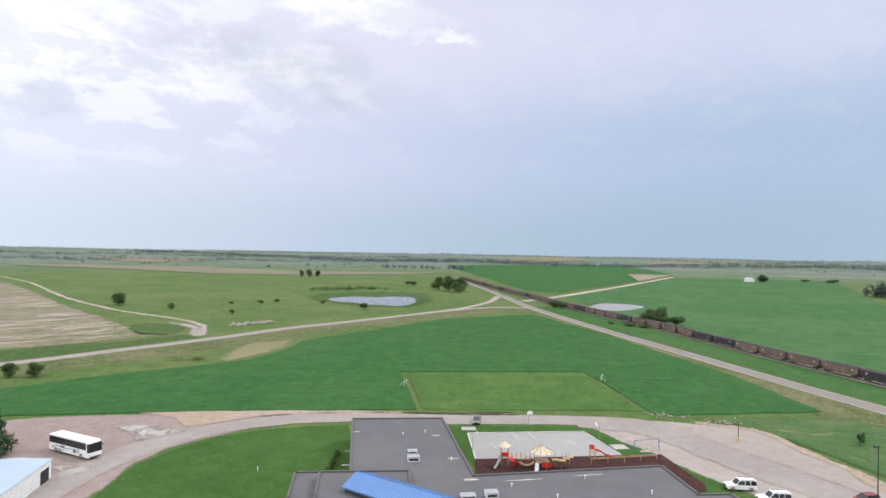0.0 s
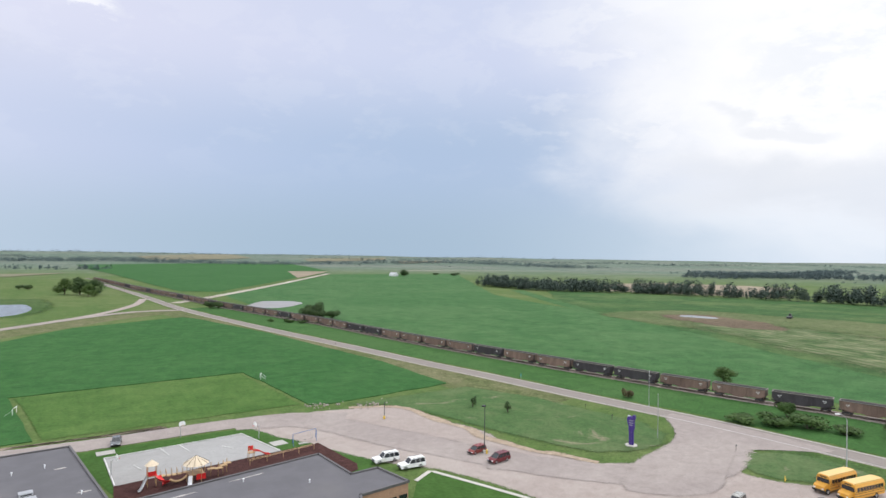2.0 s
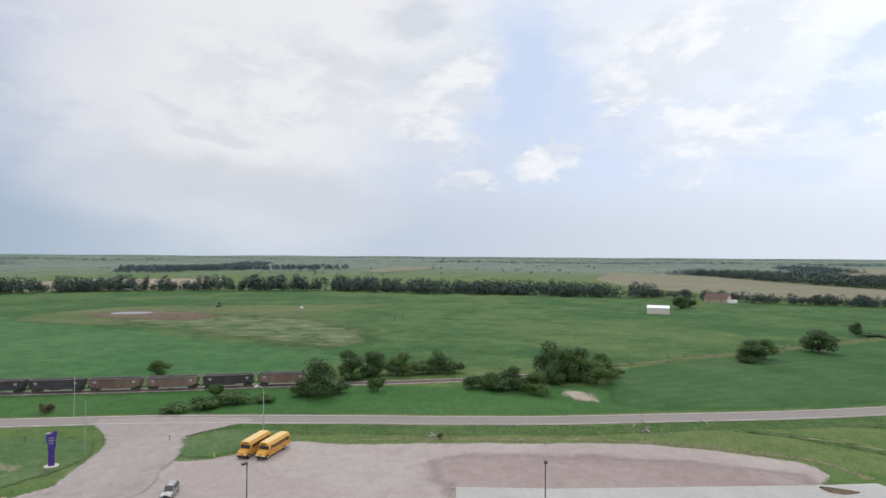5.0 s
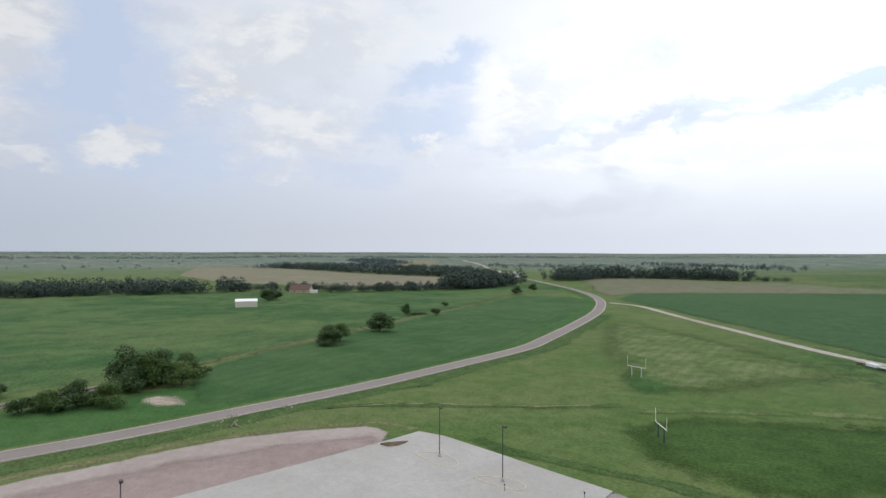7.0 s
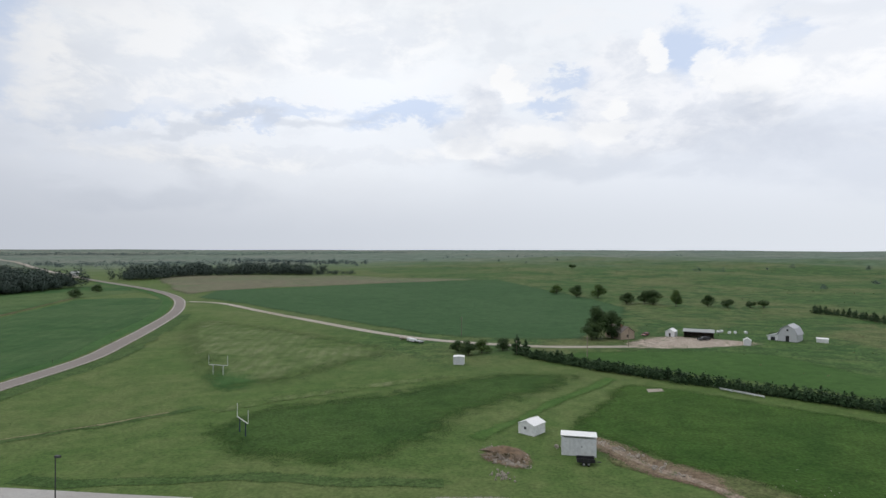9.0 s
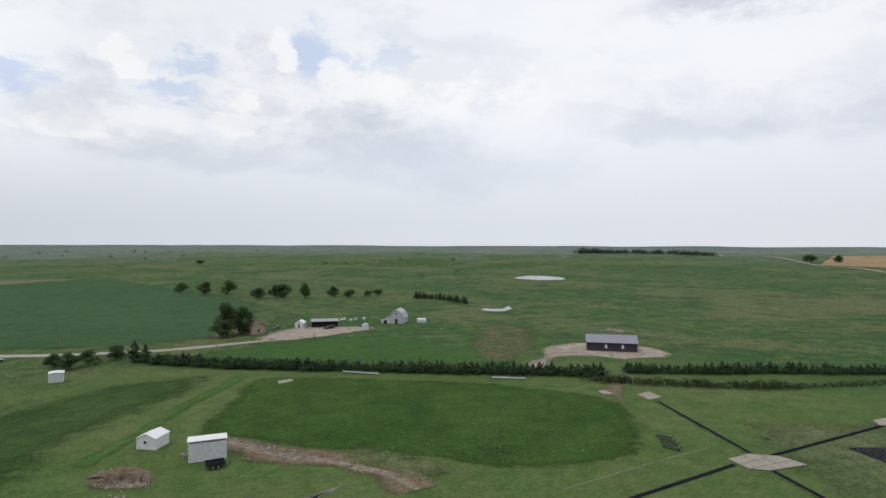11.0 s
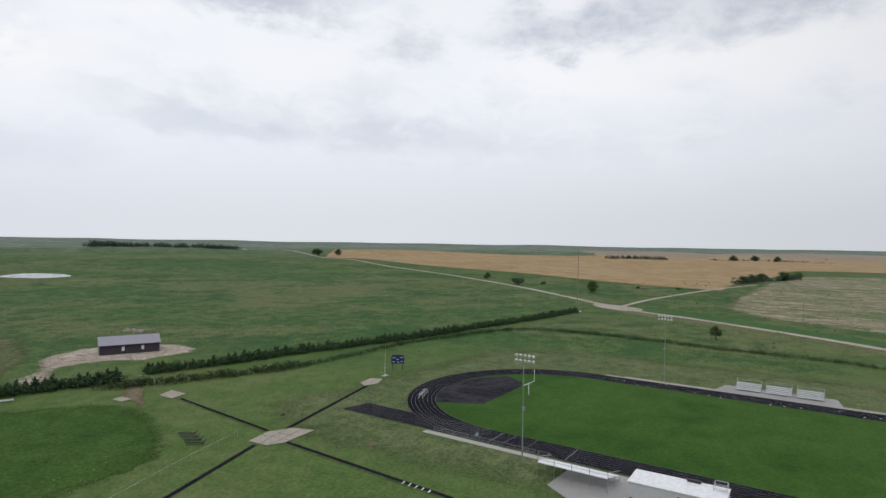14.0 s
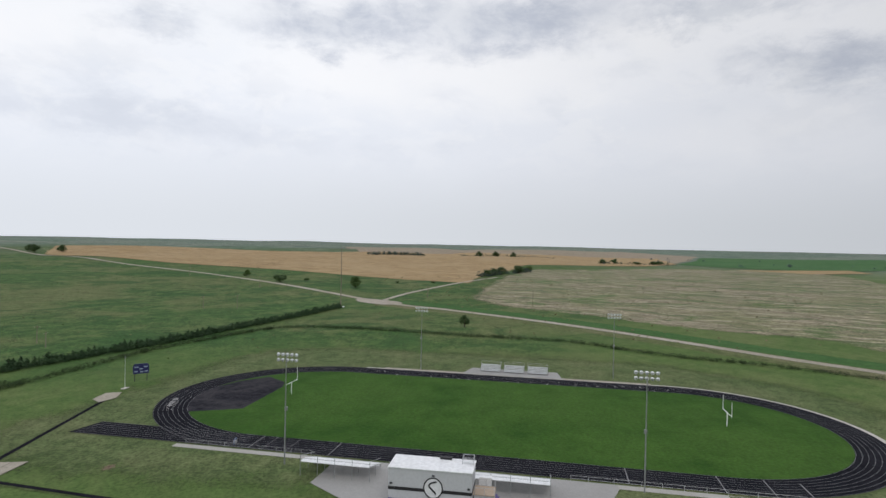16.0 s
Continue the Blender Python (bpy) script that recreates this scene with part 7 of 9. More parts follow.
for x, y, w, d, h in ((-5.0, 107.0, 1.7, 1.3, 0.3), (-4.6, 102.8, 2.1, 1.5, 0.75), (4.4, 87.6, 2.2, 1.4, 0.4), (8.0, 88.2, 1.9, 1.5, 0.7)):
    unit = thing("rooftop_unit", x, y, 8, "pale grey air conditioning unit on a flat roof", "air conditioner", "rooftop units", z=4.75)
    boxed("casing", "white_metal", unit, ((0, 0, h / 2), (w, d, h)), soft=0.05)
    boxed("lid", "galvanised", unit, ((0, 0, h + 0.04), (w + 0.12, d + 0.12, 0.08)))
    boxed("grille", "dark_steel", unit, ((0, -d / 2 - 0.01, h * 0.5), (w * 0.8, 0.03, h * 0.6)))
for x, y in ((-7.4, 117), (-3.0, 118.5), (2.1, 103.2), (11.5, 91.8), (24, 95.6), (33, 90), (18, 88)):
    vent = thing("roof_vent", x, y, 0, "small white pipe vent on a flat roof", "vent", "roof vents", z=4.75)
    piped("pipe", "white_metal", vent, ((0, 0, 0), (0, 0, 0.5), 0.09))
    piped("cap", "white_metal", vent, ((0, 0, 0.5), (0, 0, 0.58), 0.16))
scuff_rng = random.Random(9)
for x, y, w, d in ((-17, 118.5, 2.2, 0.5), (-0.8, 117, 2.4, 0.6), (-16.8, 107, 2.0, 0.4), (2.4, 104, 2.6, 0.6), (-16, 100.0, 2.4, 0.5), (5.0, 94.5, 3.4, 1.2), (14, 94.8, 9.0, 0.5), (25, 97.4, 8, 0.35), (-15, 91, 2.6, 0.4)):
    bm = bmesh.new()
    pts = [(math.cos(k * 0.7) * w / 2 * scuff_rng.uniform(0.6, 1), math.sin(k * 0.7) * d / 2 * scuff_rng.uniform(0.6, 1)) for k in range(9)]
    slab(bm, pts, 0, 0.012)
    stain = part("roof_patch", bm, "roof_scuff", school)
    stain.location, stain.rotation_euler = (x, y, 4.752), (0, 0, radians(8 if x < 6 else 10))
for k in range(4):
    window = boxed("window", "tinted_glass", school, ((39.6 + k * 2.1, 81.42 + k * 0.26, 2.2), (1.5, 0.1, 1.5), radians(7)))
    boxed("sill", "kerb", window, ((39.6 + k * 2.1, 81.38 + k * 0.26, 1.4), (1.7, 0.2, 0.1), radians(7)))
for k in range(9):
    y = 101 + k * 2.0
    spawn(("wall_shrub", k % 2), lambda: build_bush("wall_shrub", 31 + k, 2.0, 1.9, "shrub_leaves", "pale green clipped shrub along the school wall", "bush", 200, 0.16), -20.4 - 0.01 * k, y, (0.8, 1, 1), k * 40, "", "shrubs along the wall")

# ---- playground ----
court = bpy.data.objects["basketball_court"]
for a, b, w in (((6.4, 133.7), (33.7, 136.6), 0.22), ((7.3, 117.3), (6.4, 133.7), 0.18), ((33.7, 136.6), (37.8, 121.1), 0.18), ((16.6, 134.4), (17.6, 129.6), 0.16), ((20.4, 134.8), (21.5, 130.0), 0.16), ((11.0, 126.6), (12.0, 123.4), 0.14), ((28.0, 129.8), (29.8, 127.0), 0.14)):
    bm = bmesh.new()
    m = (Vector(a) + Vector(b)) / 2
    d = Vector(b) - Vector(a)
    box(bm, (m.x, m.y, 0.245), (d.length, w, 0.012), math.atan2(d.y, d.x))
    part("court_line", bm, "line_white", court)


def hoop(x, y, turn):
    ob = thing("basketball_hoop", x, y, turn, "white fan-shaped basketball backboard on a steel post", "basketball hoop", "basketball hoops", z=0.1)
    piped("post", "galvanised", ob, ((0, 0, 0), (0, 0, 2.9), 0.07), ((0, 0, 2.9), (0.9, 0, 3.2), 0.05))
    bm = bmesh.new()
    prism(bm, [(-0.7, 2.9), (0.7, 2.9), (0.7, 3.4), (0.4, 3.8), (-0.4, 3.8), (-0.7, 3.4)], -0.03, 0.03)
    bmesh.ops.rotate(bm, verts=bm.verts, cent=(0, 0, 0), matrix=Matrix.Rotation(radians(90), 3, "Z"))
    bmesh.ops.translate(bm, verts=bm.verts, vec=(0.95, 0, 0))
    part("backboard", bm, "white_paint", ob)
    ring = [(1.25 + 0.23 * math.cos(k * 0.785), 0.23 * math.sin(k * 0.785), 3.05) for k in range(9)]
    piped("rim", "slide_red", ob, *[(a, b, 0.015) for a, b in zip(ring, ring[1:])], n=4)


hoop(21.4, 140.6, -80)
hoop(36.2, 131.4, 190)
hoop(7.0, 122.6, 10)
for x, y, w, d, t in ((6.8, 137.4, 3.4, 2.6, 3), (39.0, 126.1, 3.2, 3.0, 8), (43.6, 123.4, 2.0, 0.8, 5)):
    pad = thing("concrete_pad", x, y, t, "small pale concrete pad in the grass", "pad", "concrete pads", z=0.07)
    boxed("pad_slab", "concrete", pad, ((0, 0, 0.04), (w, d, 0.08)), soft=0.02)


def tower(ob, x, y, h, side=1.5, roof="play_cream", peak=0.9):
    for dx in (-1, 1):
        for dy in (-1, 1):
            piped("post", "play_tan", ob, ((x + dx * side / 2, y + dy * side / 2, 0), (x + dx * side / 2, y + dy * side / 2, h + 1.9), 0.06))
    boxed("deck", "play_tan", ob, ((x, y, h), (side, side, 0.1)))
    for dx, dy, sx, sy in ((0, -1, side, 0.06), (-1, 0, 0.06, side)):
        boxed("side_panel", "slide_red", ob, ((x + dx * side / 2, y + dy * side / 2, h + 0.5), (sx, sy, 0.8)))
    if roof:
        bm = bmesh.new()
        n = 8
        tube(bm, (x, y, h + 1.9), (x, y, h + 1.9 + peak), side * 0.85, 0.06, n)
        part("canopy", bm, roof, ob, "cream pointed canopy")


def spiral_slide(ob, x, y, z, turn, mat="slide_red"):
    bm = bmesh.new()
    prev = None
    for k in range(22):
        f = k / 21
        a = turn + f * 5.2
        r = 0.75
        c = Vector((x + math.cos(a) * r, y + math.sin(a) * r, z * (1 - f) + 0.15))
        out = Vector((math.cos(a), math.sin(a), 0))
        row = [bm.verts.new(c + out * u + Vector((0, 0, h))) for u, h in ((-0.45, 0.38), (-0.3, 0.05), (0.0, -0.02), (0.3, 0.05), (0.45, 0.38))]
        if prev:
            for i in range(4):
                bm.faces.new((prev[i], prev[i + 1], row[i + 1], row[i]))
        prev = row
    part("spiral_slide", bm, mat, ob, "red plastic spiral slide", True)


def straight_slide(ob, a, b, mat, w=0.55):
    a, b = Vector(a), Vector(b)
    d = (b - a).normalized()
    side = Vector((-d.y, d.x, 0)).normalized()
    bm = bmesh.new()
    prev = None
    for k in range(10):
        f = k / 9
        c = a.lerp(b, f) + Vector((0, 0, 0.18 * math.sin(f * 6.3)))
        row = [bm.verts.new(c + side * u + Vector((0, 0, h))) for u, h in ((-w / 2, 0.28), (-w / 2 + 0.06, 0), (w / 2 - 0.06, 0), (w / 2, 0.28))]
        if prev:
            for i in range(3):
                bm.faces.new((prev[i], prev[i + 1], row[i + 1], row[i]))
        prev = row
    part("slide", bm, mat, ob)


play = thing("play_structure", 0, 0, 0, "large tan and red play structure with slides and cream canopies", "play structure", z=0.1)
tower(play, 12.8, 114.2, 1.8, 1.4)
spiral_slide(play, 14.4, 112.2, 2.0, 2.6)
straight_slide(play, (12.2, 113.6, 1.8), (10.6, 111.6, 0.2), "galvanised", 0.5)
bm = bmesh.new()
tube(bm, (19.9, 113.0, 3.1), (19.9, 113.0, 4.5), 2.25, 0.08, 10)
part("canopy", bm, "play_cream", play, "wide cream umbrella canopy with dark ribs")
for k in range(10):
    a = 2 * math.pi * k / 10
    piped("canopy_rib", "dark_wood", play, ((19.9 + 2.27 * math.cos(a), 113.0 + 2.27 * math.sin(a), 3.11), (19.9, 113.0, 4.53), 0.035), n=4)
for k in range(6):
    a = 2 * math.pi * k / 6
    piped("post", "play_tan", play, ((19.9 + 1.5 * math.cos(a), 113.0 + 1.5 * math.sin(a), 0), (19.9 + 1.5 * math.cos(a), 113.0 + 1.5 * math.sin(a), 3.3), 0.06))
boxed("deck", "play_tan", play, ((19.9, 113.0, 1.4), (2.6, 2.6, 0.12)))
boxed("side_panel", "slide_red", play, ((20.6, 111.7, 1.0), (1.6, 0.08, 1.0)), label="red climbing panel")
straight_slide(play, (18.9, 111.9, 1.4), (18.4, 110.0, 0.2), "white_metal", 0.7)
for k in range(5):
    x = 14.6 + k * 0.9
    boxed("bridge_plank", "play_tan", play, ((x, 114.0, 1.5 - 0.1 * math.sin(k * 0.7)), (0.75, 1.0, 0.08)))
    for s in (-0.55, 0.55):
        piped("bridge_rail", "play_tan", play, ((x - 0.4, 114.0 + s, 1.5), (x - 0.4, 114.0 + s, 2.5), 0.04))
bm = bmesh.new()
for k in range(14):
    a = math.pi * (0.15 + 0.7 * k / 13)
    b2 = math.pi * (0.15 + 0.7 * (k + 1) / 13)
    tube(bm, (16.9 - 1.5 * math.cos(a), 112.6, 0.6 + 1.0 * (1 - math.sin(a))), (16.9 - 1.5 * math.cos(b2), 112.6, 0.6 + 1.0 * (1 - math.sin(b2))), 0.22, None, 6)
part("crawl_bridge", bm, "play_tan", play, "tan sagging crawl bridge")
for k, (x, y) in enumerate(((22.6, 113.6), (23.8, 113.0), (24.8, 113.8), (25.6, 114.4))):
    piped("post", "play_tan", play, ((x, y, 0), (x, y, 2.6), 0.06))
    boxed("disc_step", "play_tan", play, ((x, y - 0.3, 1.5 + 0.1 * k), (1.3, 1.0, 0.14)), soft=0.05)
mini = thing("slide_tower", 0, 0, 0, "small tower with a straight red slide", "slide", z=0.1)
for dx in (-0.5, 0.5):
    for dy in (-0.5, 0.5):
        piped("post", "play_tan", mini, ((31.2 + dx, 118.6 + dy, 0), (31.2 + dx, 118.6 + dy, 2.6), 0.05))
boxed("deck", "play_tan", mini, ((31.2, 118.6, 1.5), (1.2, 1.2, 0.1)))
boxed("side_panel", "slide_red", mini, ((31.2, 119.1, 2.2), (1.0, 0.06, 0.9)))
straight_slide(mini, (31.8, 118.7, 1.6), (35.2, 119.4, 0.2), "slide_red", 0.8)
ladder = thing("overhead_ladder", 0, 0, 0, "long tan horizontal climbing ladder on posts", "climbing frame", z=0.1)
p0, p1 = Vector((30.2, 115.4, 1.1)), Vector((44.2, 118.3, 1.1))
for s in (-0.3, 0.3):
    piped("beam", "play_tan", ladder, (p0 + Vector((0, s, 0)), p1 + Vector((0, s, 0)), 0.05))
for k in range(5):
    q = p0.lerp(p1, k / 4)
    piped("post", "play_tan", ladder, ((q.x, q.y, 0), (q.x, q.y, 1.15), 0.06))
for k in range(24):
    q = p0.lerp(p1, k / 23)
    piped("rung", "play_tan", ladder, ((q.x, q.y - 0.3, q.z), (q.x, q.y + 0.3, q.z), 0.025), n=4)
swing = thing("swing_frame", 0, 0, 0, "blue steel swing frame", "swing", z=0.1)
p0, p1 = Vector((41.2, 123.0, 2.4)), Vector((47.0, 124.6, 2.4))
piped("top_bar", "play_blue", swing, (p0, p1, 0.06))
for q in (p0, p1):
    for s in (-0.9, 0.9):
        piped("leg", "play_blue", swing, (q, (q.x + s * 0.2, q.y + s, 0), 0.05))
for k in range(3):
    q = p0.lerp(p1, (k + 0.7) / 3.4)
    seat = boxed("swing_seat", "black_plastic", swing, ((q.x, q.y, 0.55), (0.5, 0.2, 0.05)))
    piped("chain", "galvanised", seat, ((q.x - 0.22, q.y, 0.55), (q.x - 0.22, q.y, 2.4), 0.012), ((q.x + 0.22, q.y, 0.55), (q.x + 0.22, q.y, 2.4), 0.012), n=4)


# ---- stadium ----
FIELD = pose(-145.2, 4.45, 0, 0, 0, -7.41)          # middle of the oval; x towards the stands, y along the field
R_IN, R_OUT, HALF = 31.2, 38.9, 47.0


def on_field(x, y):
    p = FIELD @ Vector((x, y, 0))
    return p.x, p.y


def oval(r, n=36):
    pts = [(r * math.cos(math.pi * k / n), HALF + r * math.sin(math.pi * k / n)) for k in range(n + 1)]
    return pts + [(-x, -y) for x, y in pts]


def ring_mesh(name, r0, r1, z, mat, parent=None):
    bm = bmesh.new()
    a = [bm.verts.new((*on_field(*p), z)) for p in oval(r0)]
    b = [bm.verts.new((*on_field(*p), z)) for p in oval(r1)]
    for k in range(len(a)):
        j = (k + 1) % len(a)
        bm.faces.new((a[k], b[k], b[j], a[j]))
    ob = link_mesh(name, bm, mat, parent)
    if ob.data.polygons[0].normal.z < 0:
        ob.data.flip_normals()
    return ob


def flat_mesh(name, pts, z, mat, parent=None):
    bm = bmesh.new()
    bm.faces.new([bm.verts.new((*p, z)) for p in pts])
    ob = link_mesh(name, bm, mat, parent)
    if ob.data.polygons[0].normal.z < 0:
        ob.data.flip_normals()
    return ob


patch("stadium_grass", [on_field(*p) for p in ((58, -100), (60, 0), (56, 100), (-30, 106), (-75, 60), (-80, -20), (-66, -92), (0, -104))], "dry_grass", 1, "grey-green mown grass round the stadium", "grass", wobble=4, feather=16)
ribbon("kerb_path", [on_field((R_OUT + 0.6) * math.cos(a), HALF + (R_OUT + 0.6) * math.sin(a)) for a in [math.pi * k / 14 for k in range(4, 15)]] + [on_field(-R_OUT - 0.6, y) for y in (30, 10, -10, -30, -46)], 1.2, "kerb", 2, "narrow pale concrete edge of the track", "path", gap=3)
track = tagged(ring_mesh("running_track", R_IN, R_OUT, 0.125, "track_rubber"), "black rubber running track with grey lane lines", "running track", kind="structure")
tagged(flat_mesh("football_field", [on_field(*p) for p in oval(R_IN + 0.03)], 0.105, "turf"), "smooth dark green football turf", "football field", kind="structure")
lanes = 7
for k in range(lanes + 1):
    r = R_IN + 0.12 + k * (R_OUT - R_IN - 0.24) / lanes
    ring_mesh("lane_line", r - 0.028, r + 0.028, 0.134, "lane_grey", track)
flat_mesh("sprint_chute", [on_field(*p) for p in ((R_IN, -HALF), (R_IN, -84.5), (R_OUT + 0.3, -86.0), (R_OUT, -HALF))], 0.119, "track_rubber", track)
for k in range(lanes + 1):
    x = R_IN + 0.12 + k * (R_OUT - R_IN - 0.24) / lanes
    flat_mesh("lane_line", [on_field(*p) for p in ((x - 0.035, -HALF), (x - 0.035, -85), (x + 0.035, -85), (x + 0.035, -HALF))], 0.1285, "lane_grey", track)
for y, w in ((-HALF + 2.0, 0.16), (-28.0, 0.16), (-42, 0.1), (-37, 0.1), (28, 0.2), (44, 0.2), (52, 0.2), (58, 0.2)):
    x0, x1 = R_IN + 0.2, R_OUT - 0.2
    flat_mesh("cross_line", [on_field(*p) for p in ((x0, y), (x1, y), (x1, y + w), (x0, y + w))], 0.1385, "lane_grey", track)
mark_rng = random.Random(17)
for k in range(26):
    x, y = -R_OUT + mark_rng.choice((1.0, 2.2, 3.4, 4.6, 5.8, 6.8)), -46 + k * 3.9 + mark_rng.uniform(-1, 1)
    flat_mesh("lane_mark", [on_field(*p) for p in ((x, y), (x + 0.35, y), (x + 0.35, y + 0.5), (x, y + 0.5))], 0.1385, "line_white", track)
flat_mesh("approach_pad", [(-172.5, -62.5), (-166.5, -55.8), (-161.2, -54.6), (-138.8, -57), (-134.5, -69.2), (-140, -72.2), (-148, -74.0), (-157, -73.2), (-166, -69)], 0.115, "pad_rubber", track)
for x, y, r in ((-107.0, -95.6, 1.5), (-100.4, -65.7, 2.2)):
    patch("bare_spot", [(x + r * math.cos(k), y + r * 0.8 * math.sin(k)) for k in (0, 1.05, 2.1, 3.15, 4.2, 5.25)], "brown_dirt", 3, "small bare brown spot in mown grass", "dirt", wobble=0.5, gap=1, feather=1.6)
ribbon("stand_walk", [on_field(R_OUT + 1.6, y) for y in (-60, -40, -20, 0, 20, 44)], 1.8, "concrete", 3, "pale concrete walk beside the track", "path")
patch("stand_apron", [on_field(R_OUT + 0.8, -27.5), (-105.4, -26.6), (-97.6, -28), (-91.7, -21), (-80, -19), on_field(R_OUT + 22, 20), on_field(R_OUT + 3, 26), on_field(R_OUT + 0.8, 26)], "court_concrete", 4.6, "pale concrete apron under the stands", "pavement", rounded=False, wobble=0.05, gap=3)
ribbon("far_kerb_walk", [on_field(-R_OUT - 1.6, y) for y in (-40, -20, 0, 20, 44)], 1.6, "pale_dirt", 3, "pale worn strip beside the far straight", "path")
patch("bleacher_pad", [on_field(*p) for p in ((-R_OUT - 1, -14), (-R_OUT - 10, -12), (-R_OUT - 10, 16), (-R_OUT - 1, 17.5))], "court_concrete", 4, "concrete pad under the visitor bleachers", "pavement", rounded=False, wobble=0.05)


def goalpost(x, y, turn, paint, base, legs, up, label):
    """Football goal: base post or posts, crossbar, two uprights."""
    ob = thing("goalpost", x, y, turn, label, "goalpost", z=0.1)
    bar = 3.1
    if legs == 1:
        piped("base_post", base, ob, ((0, 0, 0), (0, 0, bar), 0.11))
        uprights = (-3.55, 3.55)
    else:
        for s in (-1.9, 1.9):
            piped("base_post", base, ob, ((0, s, 0), (0, s, bar), 0.11))
        uprights = (-3.55, 3.55)
    piped("crossbar", paint, ob, ((0, uprights[0], bar), (0, uprights[1], bar), 0.09))
    for s in uprights:
        piped("upright", paint, ob, ((0, s, bar), (0, s, bar + up), 0.055))
    return ob


goal_x = FIELD.inverted() @ Vector((-154.15, -49.82, 0))
goal_y = FIELD.inverted() @ Vector((-139.96, 59.28, 0))
goalpost(*on_field(goal_x.x, goal_x.y), 90 - 7.41, "white_paint", "white_paint", 1, 3.3, "white football goalpost on a single post")
goalpost(*on_field(goal_y.x, goal_y.y), 90 - 7.41, "white_paint", "white_paint", 1, 3.3, "white football goalpost on a single post")
goalpost(125.0, -162.0, 92, "white_metal", "white_metal", 2, 3.4, "old grey goalpost on a practice field")
goalpost(79.6, -111.6, 54.5, "white_paint", "navy_paint", 2, 3.0, "white practice goalpost with blue padded legs")


def stadium_light(x, y, aim, label="tall grey stadium light mast with ten floodlights"):
    ob = thing("stadium_light", x, y, aim, label, "floodlight", "stadium lights", z=0.05)
    piped("mast", "grey_steel", ob, ((0, 0, 0), (0, 0, 20.4), 0.13, 0.06), n=10)
    boxed("ballast_box", "grey_steel", ob, ((0.25, 0, 10.3), (0.3, 0.5, 0.7)))
    for z in (19.4, 20.4):
        piped("crossarm", "galvanised", ob, ((0, -1.9, z), (0, 1.9, z), 0.06))
        for k in range(5):
            y0 = -1.8 + 0.9 * k
            lamp = piped("floodlight", "aluminium", ob, ((0.05, y0, z + 0.02), (0.42, y0, z - 0.12), 0.14, 0.33), n=10)
            piped("lens", "lamp_glass", lamp, ((0.42, y0, z - 0.12), (0.45, y0, z - 0.13), 0.31), n=10)


for lx, ly in ((-105.3, -35.1), (-99.9, 29.0), (-190.1, -18.1), (-186.0, 43.4)):
    stadium_light(lx, ly, 172 if lx > -150 else -8)


def bleachers(x, y, turn, rows, length, label, rise=0.32, rails=True, first=0.45):
    """Aluminium bench rows on a steel frame, with foot planks and end rails."""
    ob = thing("bleachers", x, y, turn, label, "bleachers", "visitor bleachers", z=0.12)
    for k in range(rows):
        z = first + k * rise
        boxed("seat_plank", "aluminium", ob, ((k * 0.62, 0, z), (0.28, length, 0.05)))
        boxed("foot_plank", "aluminium", ob, ((k * 0.62 + 0.32, 0, z - 0.12), (0.3, length, 0.05)))
        boxed("riser", "aluminium", ob, ((k * 0.62 + 0.48, 0, z + 0.03), (0.03, length, 0.26)))
    depth = rows * 0.62
    for s in [length * (i / 3 - 0.5) for i in range(4)]:
        piped("frame", "grey_steel", ob, ((0, s, 0), (0, s, first), 0.035), ((depth, s, 0), (depth, s, first + rows * rise), 0.035), ((0, s, first), (depth, s, first + rows * rise), 0.035), ((0, s, 0.1), (depth, s, 0.1), 0.03), n=4)
    if rails:
        top = first + rows * rise
        for s in (-length / 2, length / 2):
            piped("end_rail", "galvanised", ob, ((0, s, first + 0.9), (depth, s, top + 0.9), 0.03), ((0, s, first), (0, s, first + 0.9), 0.03), ((depth, s, top), (depth, s, top + 0.9), 0.03), n=4)
        piped("back_rail", "galvanised", ob, ((depth, -length / 2, top + 0.9), (depth, length / 2, top + 0.9), 0.03), ((depth, -length / 2, top + 0.45), (depth, length / 2, top + 0.45), 0.03), n=4)
    return ob


far_bleacher = bleachers(*on_field(-R_OUT - 4.8, -5.4), 180 - 7.41, 5, 6.4, "silver aluminium bleachers facing the field", 0.34)
for y in (2.2, 9.8):
    copy_thing(far_bleacher, pose(*on_field(-R_OUT - 4.8, y), 0.12, 0, 0, 180 - 7.41))

grandstand = thing("grandstand", *on_field(R_OUT + 3.2, 0), -7.41, "white raised home stand with rails and walkway", "grandstand", z=0.12)
